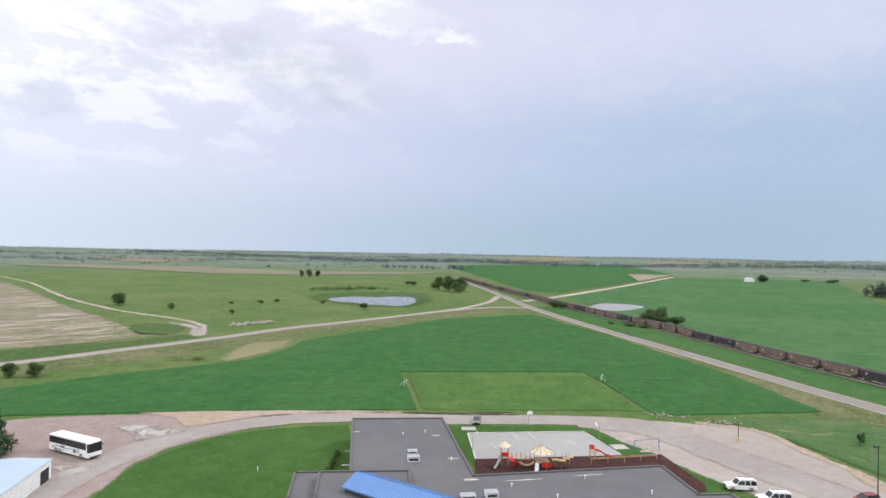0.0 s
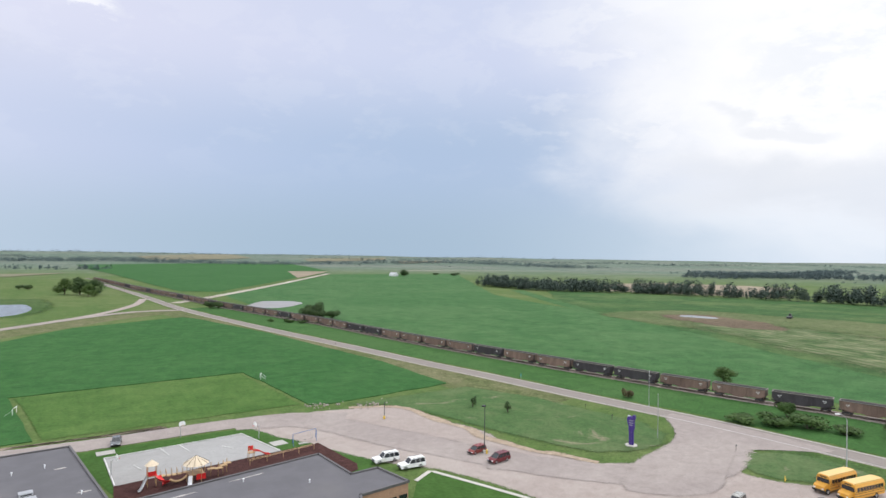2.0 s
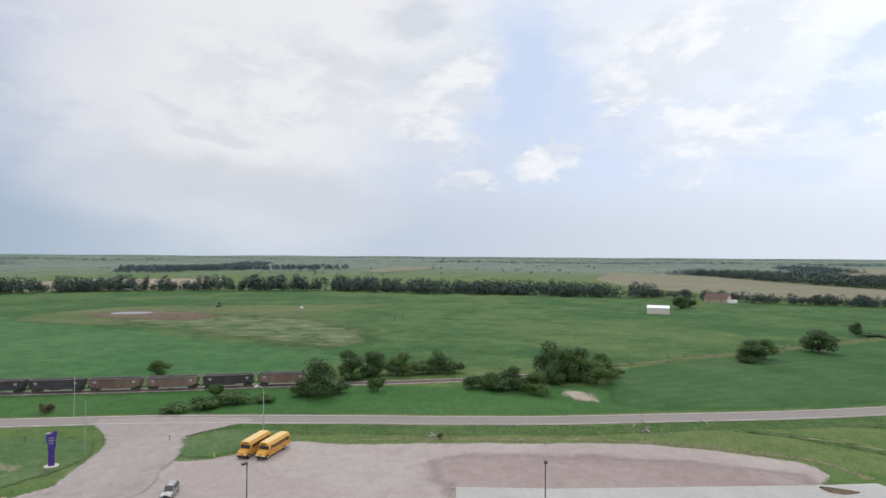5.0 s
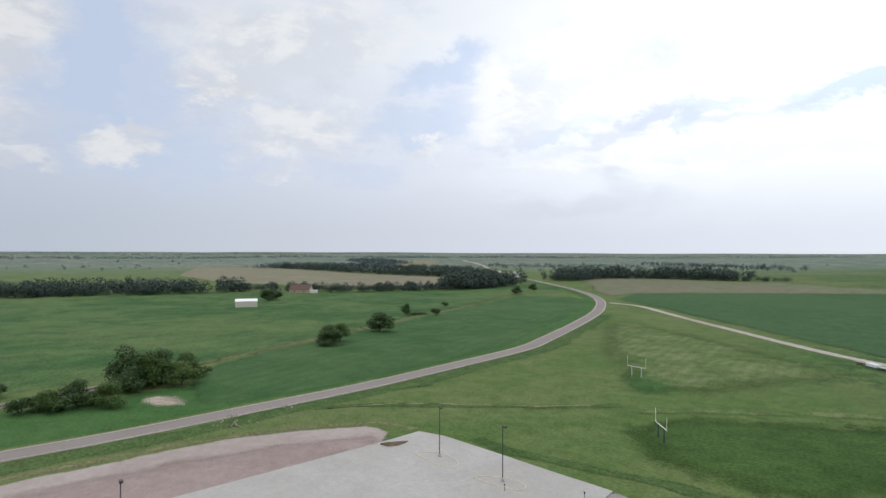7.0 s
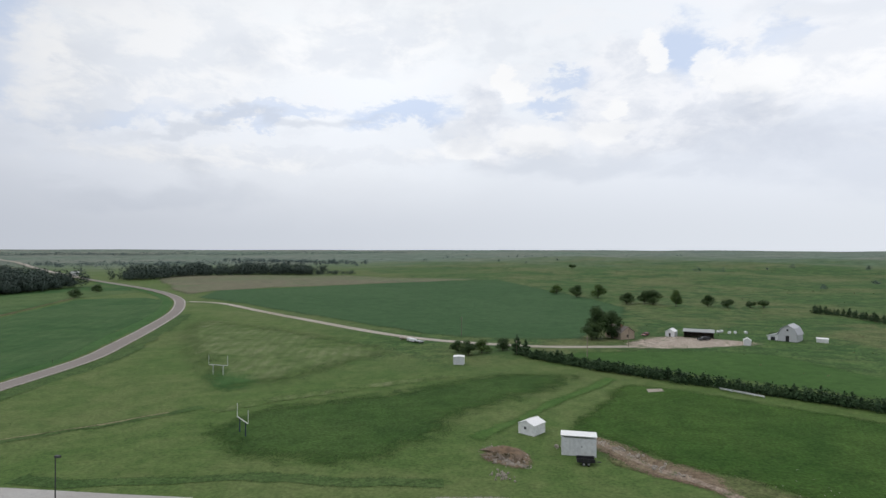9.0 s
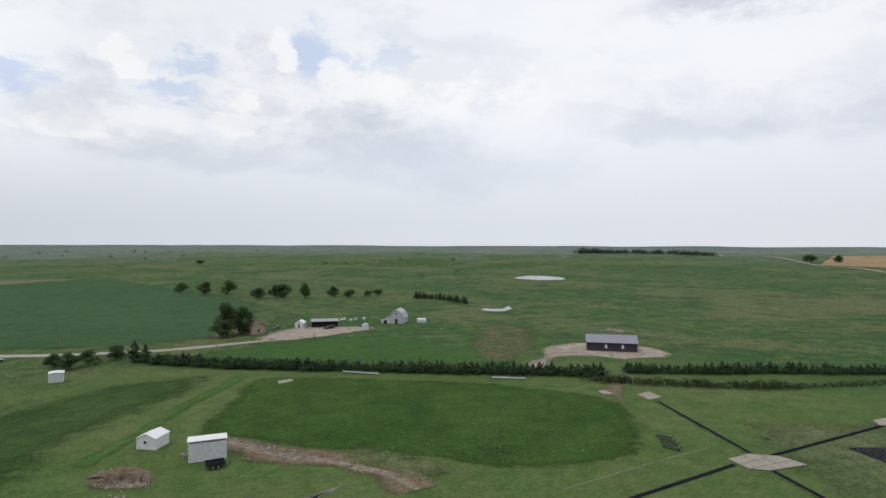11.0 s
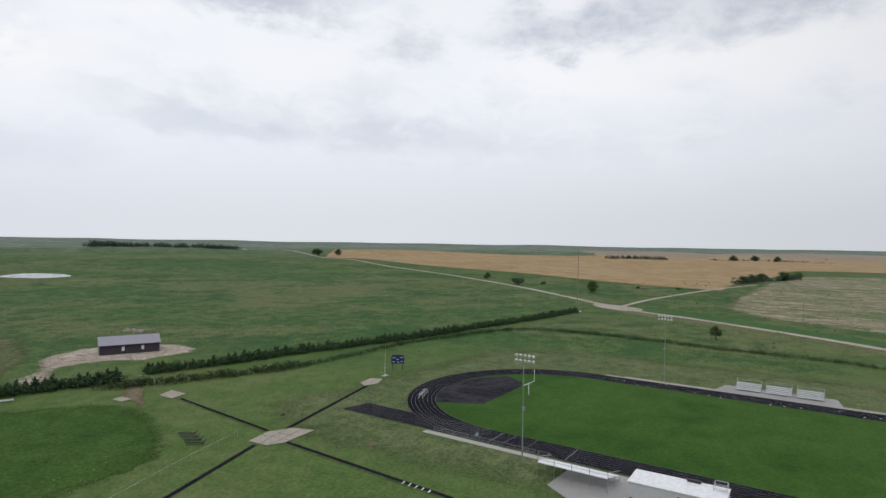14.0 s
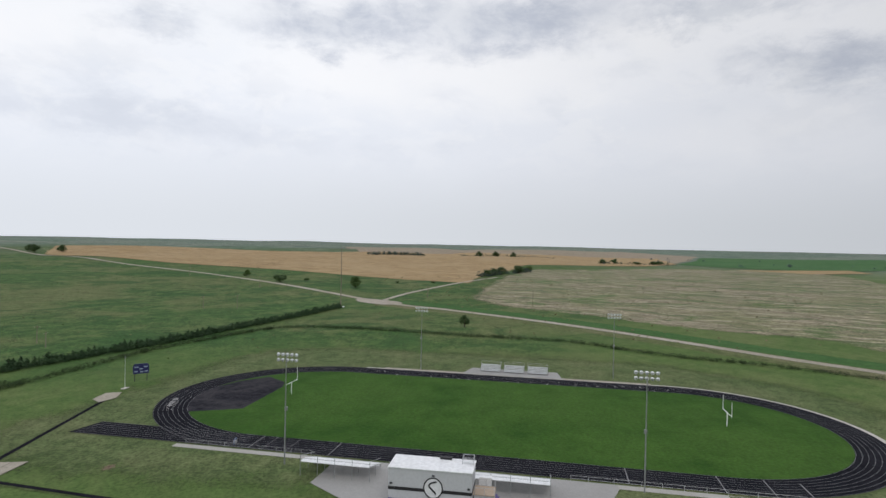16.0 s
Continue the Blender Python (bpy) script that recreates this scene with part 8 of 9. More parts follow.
for y0, y1, name in ((-29, -16.2, "left"), (1.5, 14.5, "right")):
    mid, length = (y0 + y1) / 2, y1 - y0
    for k in range(7):
        boxed("seat_plank", "aluminium", grandstand, ((0.5 + k * 0.75, mid, 0.95 + k * 0.26), (0.32, length, 0.05)))
        boxed("foot_plank", "aluminium", grandstand, ((0.85 + k * 0.75, mid, 0.72 + k * 0.26), (0.38, length, 0.05)))
    boxed("walkway", "white_metal", grandstand, ((6.2, mid, 2.55), (1.5, length, 0.08)))
    for s in range(5):
        y = y0 + s * length / 4
        piped("frame", "grey_steel", grandstand, ((0.4, y, 0), (0.4, y, 0.9), 0.05), ((6.8, y, 0), (6.8, y, 3.6), 0.05), ((3.4, y, 0), (3.4, y, 1.8), 0.05), ((0.4, y, 0.85), (6.8, y, 2.6), 0.05), ((0.4, y, 0.1), (6.8, y, 2.3), 0.03), n=5)
    piped("back_rail", "galvanised", grandstand, ((6.9, y0, 3.6), (6.9, y1, 3.6), 0.04), ((6.9, y0, 3.1), (6.9, y1, 3.1), 0.03), n=5)
    for y in (y0, y1):
        piped("end_rail", "galvanised", grandstand, ((0.4, y, 1.9), (6.9, y, 3.6), 0.04), n=5)
# press box: grey two-storey block with a white roof, dark and purple bands and a round emblem
press = thing("press_box", -90.1, -6.4, 84.5, "pale grey press box with white roof and purple band", "building", z=0.12)
PL, PD, PH = 12.9, 5.2, 6.95
boxed("wall", "pale_grey_siding", press, ((0, 0, PH / 2), (PL, PD, PH)))
boxed("roof", "white_metal", press, ((0, 0, PH + 0.06), (PL + 0.25, PD + 0.25, 0.14)), soft=0.03)
boxed("dark_band", "black_plastic", press, ((0, -PD / 2 - 0.015, 3.85), (PL + 0.02, 0.03, 0.5)), ((PL / 2 + 0.015, 0, 3.85), (0.03, PD, 0.5)))
boxed("purple_band", "purple_paint", press, ((-3.2, -PD / 2 - 0.015, 1.9), (PL * 0.5, 0.03, 0.8)), ((3.4, -PD / 2 - 0.015, 1.8), (PL * 0.46, 0.03, 0.8)))
ring = [(0.55 + 1.42 * math.cos(k * math.pi / 12), -PD / 2 - 0.05, 4.3 + 1.55 * math.sin(k * math.pi / 12)) for k in range(25)]
bm = bmesh.new()
prism(bm, [(0.55 + 1.45 * math.cos(k * math.pi / 14), 4.3 + 1.6 * math.sin(k * math.pi / 14)) for k in range(28)], -PD / 2 - 0.04, -PD / 2 - 0.02)
part("emblem_disc", bm, "white_metal", press, "round pale emblem panel")
bent("emblem_ring", "black_plastic", press, ring, 0.1)
curl = [(0.55 + (0.75 - 0.02 * k) * math.cos(0.8 + k * 0.33) * (1 if k < 10 else 0.9), -PD / 2 - 0.06, 4.35 + 0.95 * math.cos(k * 0.165 + 0.1)) for k in range(19)]
bent("emblem_curl", "black_plastic", press, curl, 0.13)
boxed("wall_light", "dark_steel", press, ((0.55, -PD / 2 - 0.1, 6.2), (0.4, 0.2, 0.2)), ((-6.0, -PD / 2 - 0.1, 4.6), (0.4, 0.2, 0.25)), ((6.0, -PD / 2 - 0.1, 4.6), (0.4, 0.2, 0.25)))
for k in range(5):
    boxed("window", "tinted_glass", press, ((-5.0 + k * 2.5, PD / 2 + 0.015, 5.6), (2.1, 0.03, 1.0)))
boxed("roof_cover", "black_plastic", press, ((1.8, 2.2, PH + 0.3), (1.9, 0.5, 0.35)), soft=0.08)
for x in (4.6, 6.3):
    for y in (0.6, 2.4):
        piped("roof_rail", "galvanised", press, ((x, y, PH), (x, y, PH + 1.05), 0.04), n=5)
piped("roof_rail", "galvanised", press, ((4.6, 0.6, PH + 1.05), (6.3, 0.6, PH + 1.05), 0.04), ((4.6, 2.4, PH + 1.05), (6.3, 2.4, PH + 1.05), 0.04), ((4.6, 0.6, PH + 1.05), (4.6, 2.4, PH + 1.05), 0.04), ((6.3, 0.6, PH + 1.05), (6.3, 2.4, PH + 1.05), 0.04), ((4.6, 2.4, PH + 0.55), (6.3, 2.4, PH + 0.55), 0.03), n=5)
boxed("roof_bench", "aluminium", press, ((5.4, 0.9, PH + 0.45), (1.6, 0.4, 0.1)))
deck = boxed("deck", "tan_siding", press, ((PL / 2 + 1.7, 0.4, 3.3), (3.3, 3.4, 0.16)))
boxed("deck_wall", "pale_grey_siding", press, ((PL / 2 + 1.7, 0.4, 1.6), (3.0, 3.0, 3.2)))
for x in (PL / 2 + 0.3, PL / 2 + 1.8, PL / 2 + 3.3):
    piped("deck_rail", "galvanised", press, ((x, -1.3, 3.3), (x, -1.3, 4.4), 0.035), ((x, 2.1, 3.3), (x, 2.1, 4.4), 0.035), n=5)
piped("deck_rail", "galvanised", press, ((PL / 2 + 0.3, -1.3, 4.4), (PL / 2 + 3.3, -1.3, 4.4), 0.035), ((PL / 2 + 0.3, 2.1, 4.4), (PL / 2 + 3.3, 2.1, 4.4), 0.035), ((PL / 2 + 3.3, -1.3, 4.4), (PL / 2 + 3.3, 2.1, 4.4), 0.035), n=5)
boxed("heat_pump", "white_metal", press, ((PL / 2 + 1.6, 2.9, 3.9), (2.0, 0.9, 1.3)), soft=0.04)
for k in range(10):
    boxed("stair_tread", "purple_paint", press, ((PL / 2 + 3.6 + k * 0.28, -0.6, 3.1 - k * 0.3), (0.3, 1.2, 0.06)))


def fence(name, pts, gap, height, label, mat="galvanised", rails=(1.0, 0.5, 0.05)):
    """Chain-link fence: posts and rails, the mesh being too fine to see."""
    ob = thing(name, 0, 0, 0, label, "fence", z=0)
    line = curve_points(pts, False, gap)
    for p in line:
        piped("post", mat, ob, ((p.x, p.y, lift(p.x, p.y, 0)), (p.x, p.y, lift(p.x, p.y, 0) + height), 0.035), n=5)
    for f in rails:
        bent("rail", mat, ob, [(p.x, p.y, lift(p.x, p.y, 0) + height * f) for p in line], 0.025, 4)


fence("track_fence", [on_field(R_OUT + 0.7, y) for y in (-58, -33, -31)] + [on_field(R_OUT + 2.4, -29)], 3.0, 1.1, "low chain-link fence beside the track", "grey_steel")
fence("track_fence", [on_field(R_OUT + 0.9, y) for y in (18, 30, 44, 56)], 3.0, 1.1, "low chain-link fence beside the track")
fence("throwing_fence", [(-106.5, -143.9), (-102, -131), (-97.1, -116.9)], 3.0, 1.2, "low fence beside the runway", "weathered_wood", (1.0,))
fence("field_fence", [(-89.8, -92.6), (-76, -90), (-63.7, -87.2), (-50, -84)], 6.0, 1.3, "thin wire fence across the grass", "galvanised", (1.0,))
fence("pasture_fence", [(-110, -152), (-111, -148), (-109, -144)], 2.0, 2.2, "steel gate posts at a gap in the hedge", "galvanised", (1.0, 0.5))
fence("road_fence", [(140, -46), (136, -58), (130, -66)], 3.0, 1.1, "old wire fence with wooden posts", "weathered_wood", (0.9,))

score = thing("scoreboard", -161.8, -96.7, 128, "dark blue scoreboard on two posts", "scoreboard", z=0.1)
for s in (-1.6, 1.6):
    piped("post", "dark_steel", score, ((s, 0, 0), (s, 0, 2.4), 0.1))
boxed("panel", "navy_paint", score, ((0, 0, 3.4), (4.2, 0.3, 2.4)))
for x, z, w in ((-1.2, 4.15, 1.1), (1.2, 4.15, 1.1), (0, 3.6, 0.9), (-1.3, 2.85, 0.8), (0.15, 2.7, 0.8), (1.35, 2.85, 0.8)):
    boxed("score_window", "pale_blue_roof", score, ((x, -0.165, z), (w, 0.03, 0.28)))
boxed("header", "navy_paint", score, ((0, 0, 4.85), (3.6, 0.3, 0.42)))
pole = thing("flagpole", -153.4, -96.2, 0, "plain white flagpole on a small concrete base", "flagpole", z=0.05)
piped("pole", "white_metal", pole, ((0, 0, 0), (0, 0, 9.0), 0.05, 0.03))
boxed("base", "kerb", pole, ((0, 0, 0.08), (2.2, 1.2, 0.12)))
mast = thing("radio_mast", -361, -86, 0, "very tall thin grey mast at the road corner", "mast", z=lift(-361, -86, 0) - 0.1)
piped("shaft", "weathered_wood", mast, ((0, 0, 0), (0, 0, 38.5), 0.35, 0.14), n=8)
boxed("crossarm", "grey_steel", mast, ((0, 0, 38), (1.6, 0.15, 0.15)))
boxed("cabinet", "white_metal", mast, ((1.6, -1, 0.7), (1.2, 0.8, 1.4)), ((-2.4, 1, 0.4), (2.6, 1.2, 0.5)))
hurdle_rng = random.Random(2)
for k in range(6):
    h = thing("hurdle", -139.6 + 1.25 * k - 2.4 + hurdle_rng.uniform(-0.2, 0.2), -75.6 + 0.35 * k, 20 + hurdle_rng.uniform(-8, 8), "white track hurdle standing on the bend", "hurdle", "hurdles on the bend", z=0.13)
    for s in (-0.55, 0.55):
        bent("leg", "white_paint", h, [(0, s, 0.95), (0, s, 0.06), (0.06, s, 0.03), (0.6, s, 0.03)], 0.02)
    boxed("board", "white_paint", h, ((0, 0, 0.95), (0.04, 1.2, 0.08)))
start_cart = thing("starter_cart", -114.4, -48.4, 0, "small blue starter stand beside the track", "cart", z=0.1)
piped("frame", "play_blue", start_cart, ((-0.5, 0, 0), (-0.5, 0, 1.2), 0.05), ((0.5, 0, 0), (0.5, 0, 1.2), 0.05), ((-0.5, 0, 1.2), (0.5, 0, 1.2), 0.05), n=5)
boxed("box", "grey_steel", start_cart, ((0, 0, 0.5), (0.9, 0.5, 0.5)))

# crossing runways with concrete pads
for a, b, w in (((-97, -87), (-141, -94), 1.0), ((-88, -86), (-52, -78), 1.0), ((-96, -90), (-104.5, -128), 0.85), ((-92.5, -82), (-85, -40), 0.95)):
    m = (Vector(a) + Vector(b)) / 2
    ribbon("runway", [a, m[:], b], w, "track_rubber", 3, "narrow black rubber runway in the grass", "runway", gap=4)
for a, b, off in (((-97, -87), (-141, -94), 0.8), ((-92.5, -82), (-85, -40), -0.85), ((-96, -90), (-104.5, -128), 0.75)):
    ribbon("runway_kerb", [a, ((a[0] + b[0]) / 2, (a[1] + b[1]) / 2), b], 0.4, "dry_grass", 3.4, "narrow pale edge of a runway", "kerb", gap=3, shift=off, wobble=0.25)
for k in range(5):
    ox, oy = -85.4 - 0.25 * k, -44.5 - 1.4 * k
    boxed("runway_mark", "line_white", bpy.data.objects["runway"], ((ox, oy, 0.16), (1.2, 0.25, 0.012), radians(8)))
PADS = [[(-89.0, -88.6), (-95.2, -89.4), (-99.8, -86.6), (-101.0, -81.4), (-92.0, -81.5), (-88.8, -83.6)], [(-141.8, -97.4), (-148.0, -98.0), (-149.2, -94.4), (-143.8, -92.5), (-139.4, -94.2)],
        [(-103.6, -135.2), (-108.9, -137.0), (-108.2, -130.6), (-103.0, -129.5)], [(-95.2, -141.9), (-98.0, -142.2), (-97.9, -137.9), (-94.8, -138.0)], [(-9.3, -182.8), (-13.6, -184.5), (-14.0, -181.5), (-9.6, -178.9)]]
pad_rng = random.Random(31)


def broken(pts, cuts):
    """A flat outline split by crossing joints into slabs."""
    pieces = [pts]
    for k in range(cuts):
        a = radians(12 + 90 * (k % 2) + pad_rng.uniform(-14, 14))
        n, off = Vector((math.cos(a), math.sin(a))), (k // 2) * 2.6 - 1.3 + pad_rng.uniform(-0.4, 0.4)
        split = []
        for q in pieces:
            for sign in (1, -1):
                side = []
                for p0, p1 in zip(q, [*q[1:], q[0]]):
                    d0, d1 = sign * (p0.dot(n) - off) - 0.07, sign * (p1.dot(n) - off) - 0.07
                    if d0 >= 0:
                        side.append(p0)
                    if d0 * d1 < 0:
                        side.append(p0.lerp(p1, d0 / (d0 - d1)))
                if len(side) > 2:
                    split.append(side)
        pieces = split
    return [[(p.x, p.y) for p in q] for q in pieces]


for pts in PADS:
    c = sum((Vector(p) for p in pts), Vector((0, 0))) / len(pts)
    pad = thing("throwing_pad", c.x, c.y, 0, "pale sand-coloured concrete pad in the grass", "pad", "throwing pads", z=0.075)
    for piece in broken([Vector(p) - c for p in pts], 4 if len(pts) == 6 else 1):
        bm = bmesh.new()
        slab(bm, piece, 0, 0.09 + pad_rng.uniform(0, 0.04))
        part("pad_slab", bm, "pad_stone", pad)
for k in range(4):
    stand = thing("folding_bleacher", -85.6 + 1.1 * k, -103 + 2.1 * k, 118, "black folded bench rack lying in the grass", "bench", "black benches", z=0.05)
    boxed("plank", "black_plastic", stand, ((0, 0, 0.5), (3.6, 0.35, 0.1)), ((0.2, 0.6, 0.25), (3.4, 0.35, 0.1)))
    piped("legs", "black_plastic", stand, ((-1.5, 0, 0), (-1.5, 0, 0.5), 0.05), ((1.5, 0, 0), (1.5, 0, 0.5), 0.05), ((1.7, -0.5, 0.4), (2.3, 0.5, 1.0), 0.08), ((1.5, 0.6, 0), (1.5, 0.6, 0.25), 0.05), ((-1.5, 0.6, 0), (-1.5, 0.6, 0.25), 0.05), n=5)
for a, b in (((-30.2, -188.0), (-40.6, -181.2)), ((-72.6, -165.6), (-82.0, -161.0))):
    m = (Vector(a) + Vector(b)) / 2
    d = Vector(b) - Vector(a)
    low = thing("team_bench", m.x, m.y, math.degrees(math.atan2(d.y, d.x)), "long low grey bench beside the hedgerow", "bench", "field benches", z=0.05)
    boxed("seat", "aluminium", low, ((0, 0, 0.45), (d.length, 0.5, 0.08)), ((0, -0.4, 0.8), (d.length, 0.06, 0.25)))
    for s in range(5):
        boxed("leg", "grey_steel", low, ((d.length * (s / 4.2 - 0.476), 0, 0.2), (0.08, 0.4, 0.42)))


# ---- buildings ----
def shed(name, x, y, turn, L, W, h, rise, wall, roof, label, category="shed", openings=(), z=None, over=0.15, group=""):
    """A gabled shed: walls with a gable, two roof sheets with thickness, and door and window panels, black ones for the
    shade in an opening (side, offset, width, sill, head).
    """
    ob = thing(name, x, y, turn, label, category, group, z)
    bm = bmesh.new()
    prism(bm, [(-W / 2, 0), (W / 2, 0), (W / 2, h), (0, h + rise), (-W / 2, h)], -L / 2, L / 2)
    part("wall", bm, wall, ob)
    slope = math.atan2(rise, W / 2)
    for s in (-1, 1):
        bm = bmesh.new()
        e = over
        pts = [(0, h + rise + 0.02), (s * (W / 2 + e), h - e * math.tan(slope) + 0.02), (s * (W / 2 + e), h - e * math.tan(slope) + 0.1), (0, h + rise + 0.11)]
        prism(bm, pts, -L / 2 - e, L / 2 + e)
        part("roof_sheet", bm, roof, ob)
    for side, off, w, z0, z1, mat in openings:
        zc, hh = (z0 + z1) / 2, z1 - z0
        if side == "front":
            c, s = (off, -L / 2 - 0.02, zc), (w, 0.06, hh)
        elif side == "back":
            c, s = (off, L / 2 + 0.02, zc), (w, 0.06, hh)
        else:
            c, s = ((W / 2 + 0.02) * (1 if side == "right" else -1), off, zc), (0.06, w, hh)
        opening_panel = boxed("door" if z0 < 0.2 else "window", mat, ob, (c, s))
        t = 0.09
        if side in ("front", "back"):
            boxed("trim", wall, opening_panel, ((c[0] - w / 2, c[1], zc), (t, 0.1, hh)), ((c[0] + w / 2, c[1], zc), (t, 0.1, hh)), ((c[0], c[1], z1), (w, 0.1, t)))
        else:
            boxed("trim", wall, opening_panel, ((c[0], c[1] - w / 2, zc), (0.1, t, hh)), ((c[0], c[1] + w / 2, zc), (0.1, t, hh)), ((c[0], c[1], z1), (0.1, w, t)))
    return ob


shed("garage_shed", -73.5, 93.2, 9.4, 20, 11.5, 3.4, 0.35, "white_metal", "pale_blue_roof", "white metal shed with a pale blue roof and dark doorway", openings=(("right", 7.6, 3.0, 0.0, 2.5, "black_plastic"), ("right", 1.8, 3.2, 0.0, 2.6, "white_metal")))
shed("garden_shed", 17.9, -132.1, -26, 4.6, 4.2, 2.3, 0.8, "white_metal", "white_paint", "small white metal shed with one dark window", openings=(("back", 0.2, 0.7, 1.2, 1.8, "black_plastic"),))
bm = bmesh.new()
store = thing("storage_container", 6.9, -121.6, 4, "tall white metal storage shed with a sloping roof", "shed", z=0.05)
boxed("wall", "white_metal", store, ((0, 0, 1.8), (6.9, 4.2, 3.6)))
bm = bmesh.new()
prism(bm, [(-2.3, 3.95), (2.3, 3.58), (2.3, 3.7), (-2.3, 4.08)], -3.6, 3.6)
bmesh.ops.rotate(bm, verts=bm.verts, cent=(0, 0, 0), matrix=Matrix.Rotation(radians(-90), 3, "Z"))
part("roof", bm, "white_paint", store)
for k in range(12):
    boxed("wall_rib", "white_metal", store, ((-3.3 + k * 0.6, 2.11, 1.8), (0.06, 0.03, 3.5)))
boxed("hasp", "grey_steel", store, ((-0.6, 2.13, 1.9), (0.25, 0.06, 0.25)))
trailer = thing("utility_trailer", 5.2, -115.4, 8, "black two-axle utility trailer parked by a shed", "trailer", z=0.05)
boxed("bed", "black_plastic", trailer, ((0, 0, 0.65), (3.4, 1.9, 0.12)))
for s in (-0.95, 0.95):
    boxed("side_board", "black_plastic", trailer, ((0, s, 1.0), (3.4, 0.06, 0.6)))
    for x in (-1.5, -0.5, 0.5, 1.5):
        boxed("stake", "dark_steel", trailer, ((x, s * 1.03, 0.95), (0.08, 0.06, 0.8)))
wheels(trailer, (-0.45, 0.45), 1.15, 0.36, 0.2)
piped("tow_bar", "dark_steel", trailer, ((-1.7, 0.5, 0.6), (-3.0, 0, 0.55), 0.05), ((-1.7, -0.5, 0.6), (-3.0, 0, 0.55), 0.05))
shed("hut", 54.0, -203.4, 10, 3.4, 3.8, 2.7, 0.25, "white_metal", "white_paint", "small white hut at the end of the field")
shed("metal_barn", 440, -119, -15, 15.5, 9, 4.4, 1.6, "cream_siding", "white_paint", "white metal farm shed beside a dark tree", "barn", openings=(("front", 0, 3, 0, 3, "grey_steel"),))

new_shed = thing("purple_building", -138.9, -197.9, -30.4, "new dark purple metal building with a pale violet roof", "building", z=0.08)
L, W, h = 19.0, 9.0, 3.6
boxed("wall", "wine_siding", new_shed, ((0, 0, h / 2), (L, W, h)))
for s in (-1, 1):
    bm = bmesh.new()
    pts = [(0, h + 2.2), (s * (W / 2 + 0.9), h - 0.25), (s * (W / 2 + 0.9), h - 0.12), (0, h + 2.35)]
    prism(bm, pts, -L / 2 - 0.5, L / 2 + 0.5)
    bmesh.ops.rotate(bm, verts=bm.verts, cent=(0, 0, 0), matrix=Matrix.Rotation(radians(90), 3, "Z"))
    part("roof_sheet", bm, "mauve_roof", new_shed)
for s in (-1, 1):
    bm = bmesh.new()
    prism(bm, [(-W / 2, h), (W / 2, h), (0, h + 2.2)], s * (L / 2 - 0.1), s * L / 2)
    bmesh.ops.rotate(bm, verts=bm.verts, cent=(0, 0, 0), matrix=Matrix.Rotation(radians(90), 3, "Z"))
    part("gable", bm, "wine_siding", new_shed)
for x in (-4.1, 2.2):
    boxed("window", "white_metal", new_shed, ((x, W / 2 + 0.03, 1.9), (0.9, 0.06, 1.5)))
for k in range(4):
    piped("porch_post", "dark_wood", new_shed, ((-L / 2 + k * L / 3, W / 2 + 0.8, 0), (-L / 2 + k * L / 3, W / 2 + 0.8, h - 0.15), 0.08), n=5)


def build_house(name, x, y, turn, L, W, h, rise, wall, roof, label, z=None):
    ob = shed(name, x, y, turn, L, W, h, rise, wall, roof, label, "house", openings=(
        ("right", -L * 0.3, 1.2, 0.9, 2.1, "tinted_glass"), ("right", 0.0, 1.0, 0.0, 2.1, "white_paint"), ("right", L * 0.3, 1.2, 0.9, 2.1, "tinted_glass"),
        ("left", -L * 0.25, 1.2, 0.9, 2.1, "tinted_glass"), ("left", L * 0.25, 1.2, 0.9, 2.1, "tinted_glass"), ("front", 0, 1.2, 0.9, 2.1, "tinted_glass"), ("back", 0, 1.2, 0.9, 2.1, "tinted_glass")), z=z, over=0.5)
    boxed("chimney", "brick_wall", ob, ((W * 0.12, L * 0.2, h + rise), (0.6, 0.8, 1.6)))
    return ob


shed("roadside_barn", 776, -676, 35, 9, 12, 5.0, 2.2, "white_metal", "white_paint", "white metal barn among trees beside the highway", "barn", openings=(("front", 0, 3.0, 0, 3.4, "black_plastic"),))
build_house("farmhouse", -2.5, -287.5, 40, 11, 8, 3.2, 2.6, "tan_siding", "shingle", "tan farmhouse half hidden by a big tree")
boxed("garage", "white_paint", build_house("house", 562, -206, -40, 20, 13, 3.6, 4.4, "tan_siding", "brown_shingle", "tan house with a broad brown shingle roof"), ((-1, -13.0, 1.4), (6, 7, 2.8)), soft=0.1)
boxed("garage", "white_paint", build_house("farm_cottage", 540, 1020, 20, 15, 9, 4.2, 3.0, "white_metal", "grey_siding", "white far farmhouse among dark trees"), ((9, 3, 1.8), (7, 6, 3.6)))
shed("farm_shed", -26.5, -300, -20, 5.5, 4.2, 2.4, 1.3, "white_metal", "white_paint", "small white gabled farm shed", openings=(("front", 0, 0.9, 0, 1.9, "black_plastic"), ("back", 0, 0.9, 0, 1.9, "black_plastic")))
shed("farm_shed", -56, -281.5, -10, 3.0, 3.0, 2.2, 1.0, "white_metal", "white_paint", "tiny white shed in a farmyard", group="")
shed("farm_shed", -90.5, -300.5, 70, 4.5, 2.4, 1.6, 0.4, "white_metal", "white_paint", "low white shed behind the barn", group="")
shelter = thing("open_shelter", -38.5, -298.5, -8, "open-fronted dark shed with a silver roof", "shed", z=0.08)
boxed("back_wall", "dark_wood", shelter, ((0, -3.0, 1.65), (13, 0.2, 3.3)), ((-6.4, 0, 1.4), (0.2, 6.0, 2.8)), ((6.4, 0, 1.4), (0.2, 6.0, 2.8)))
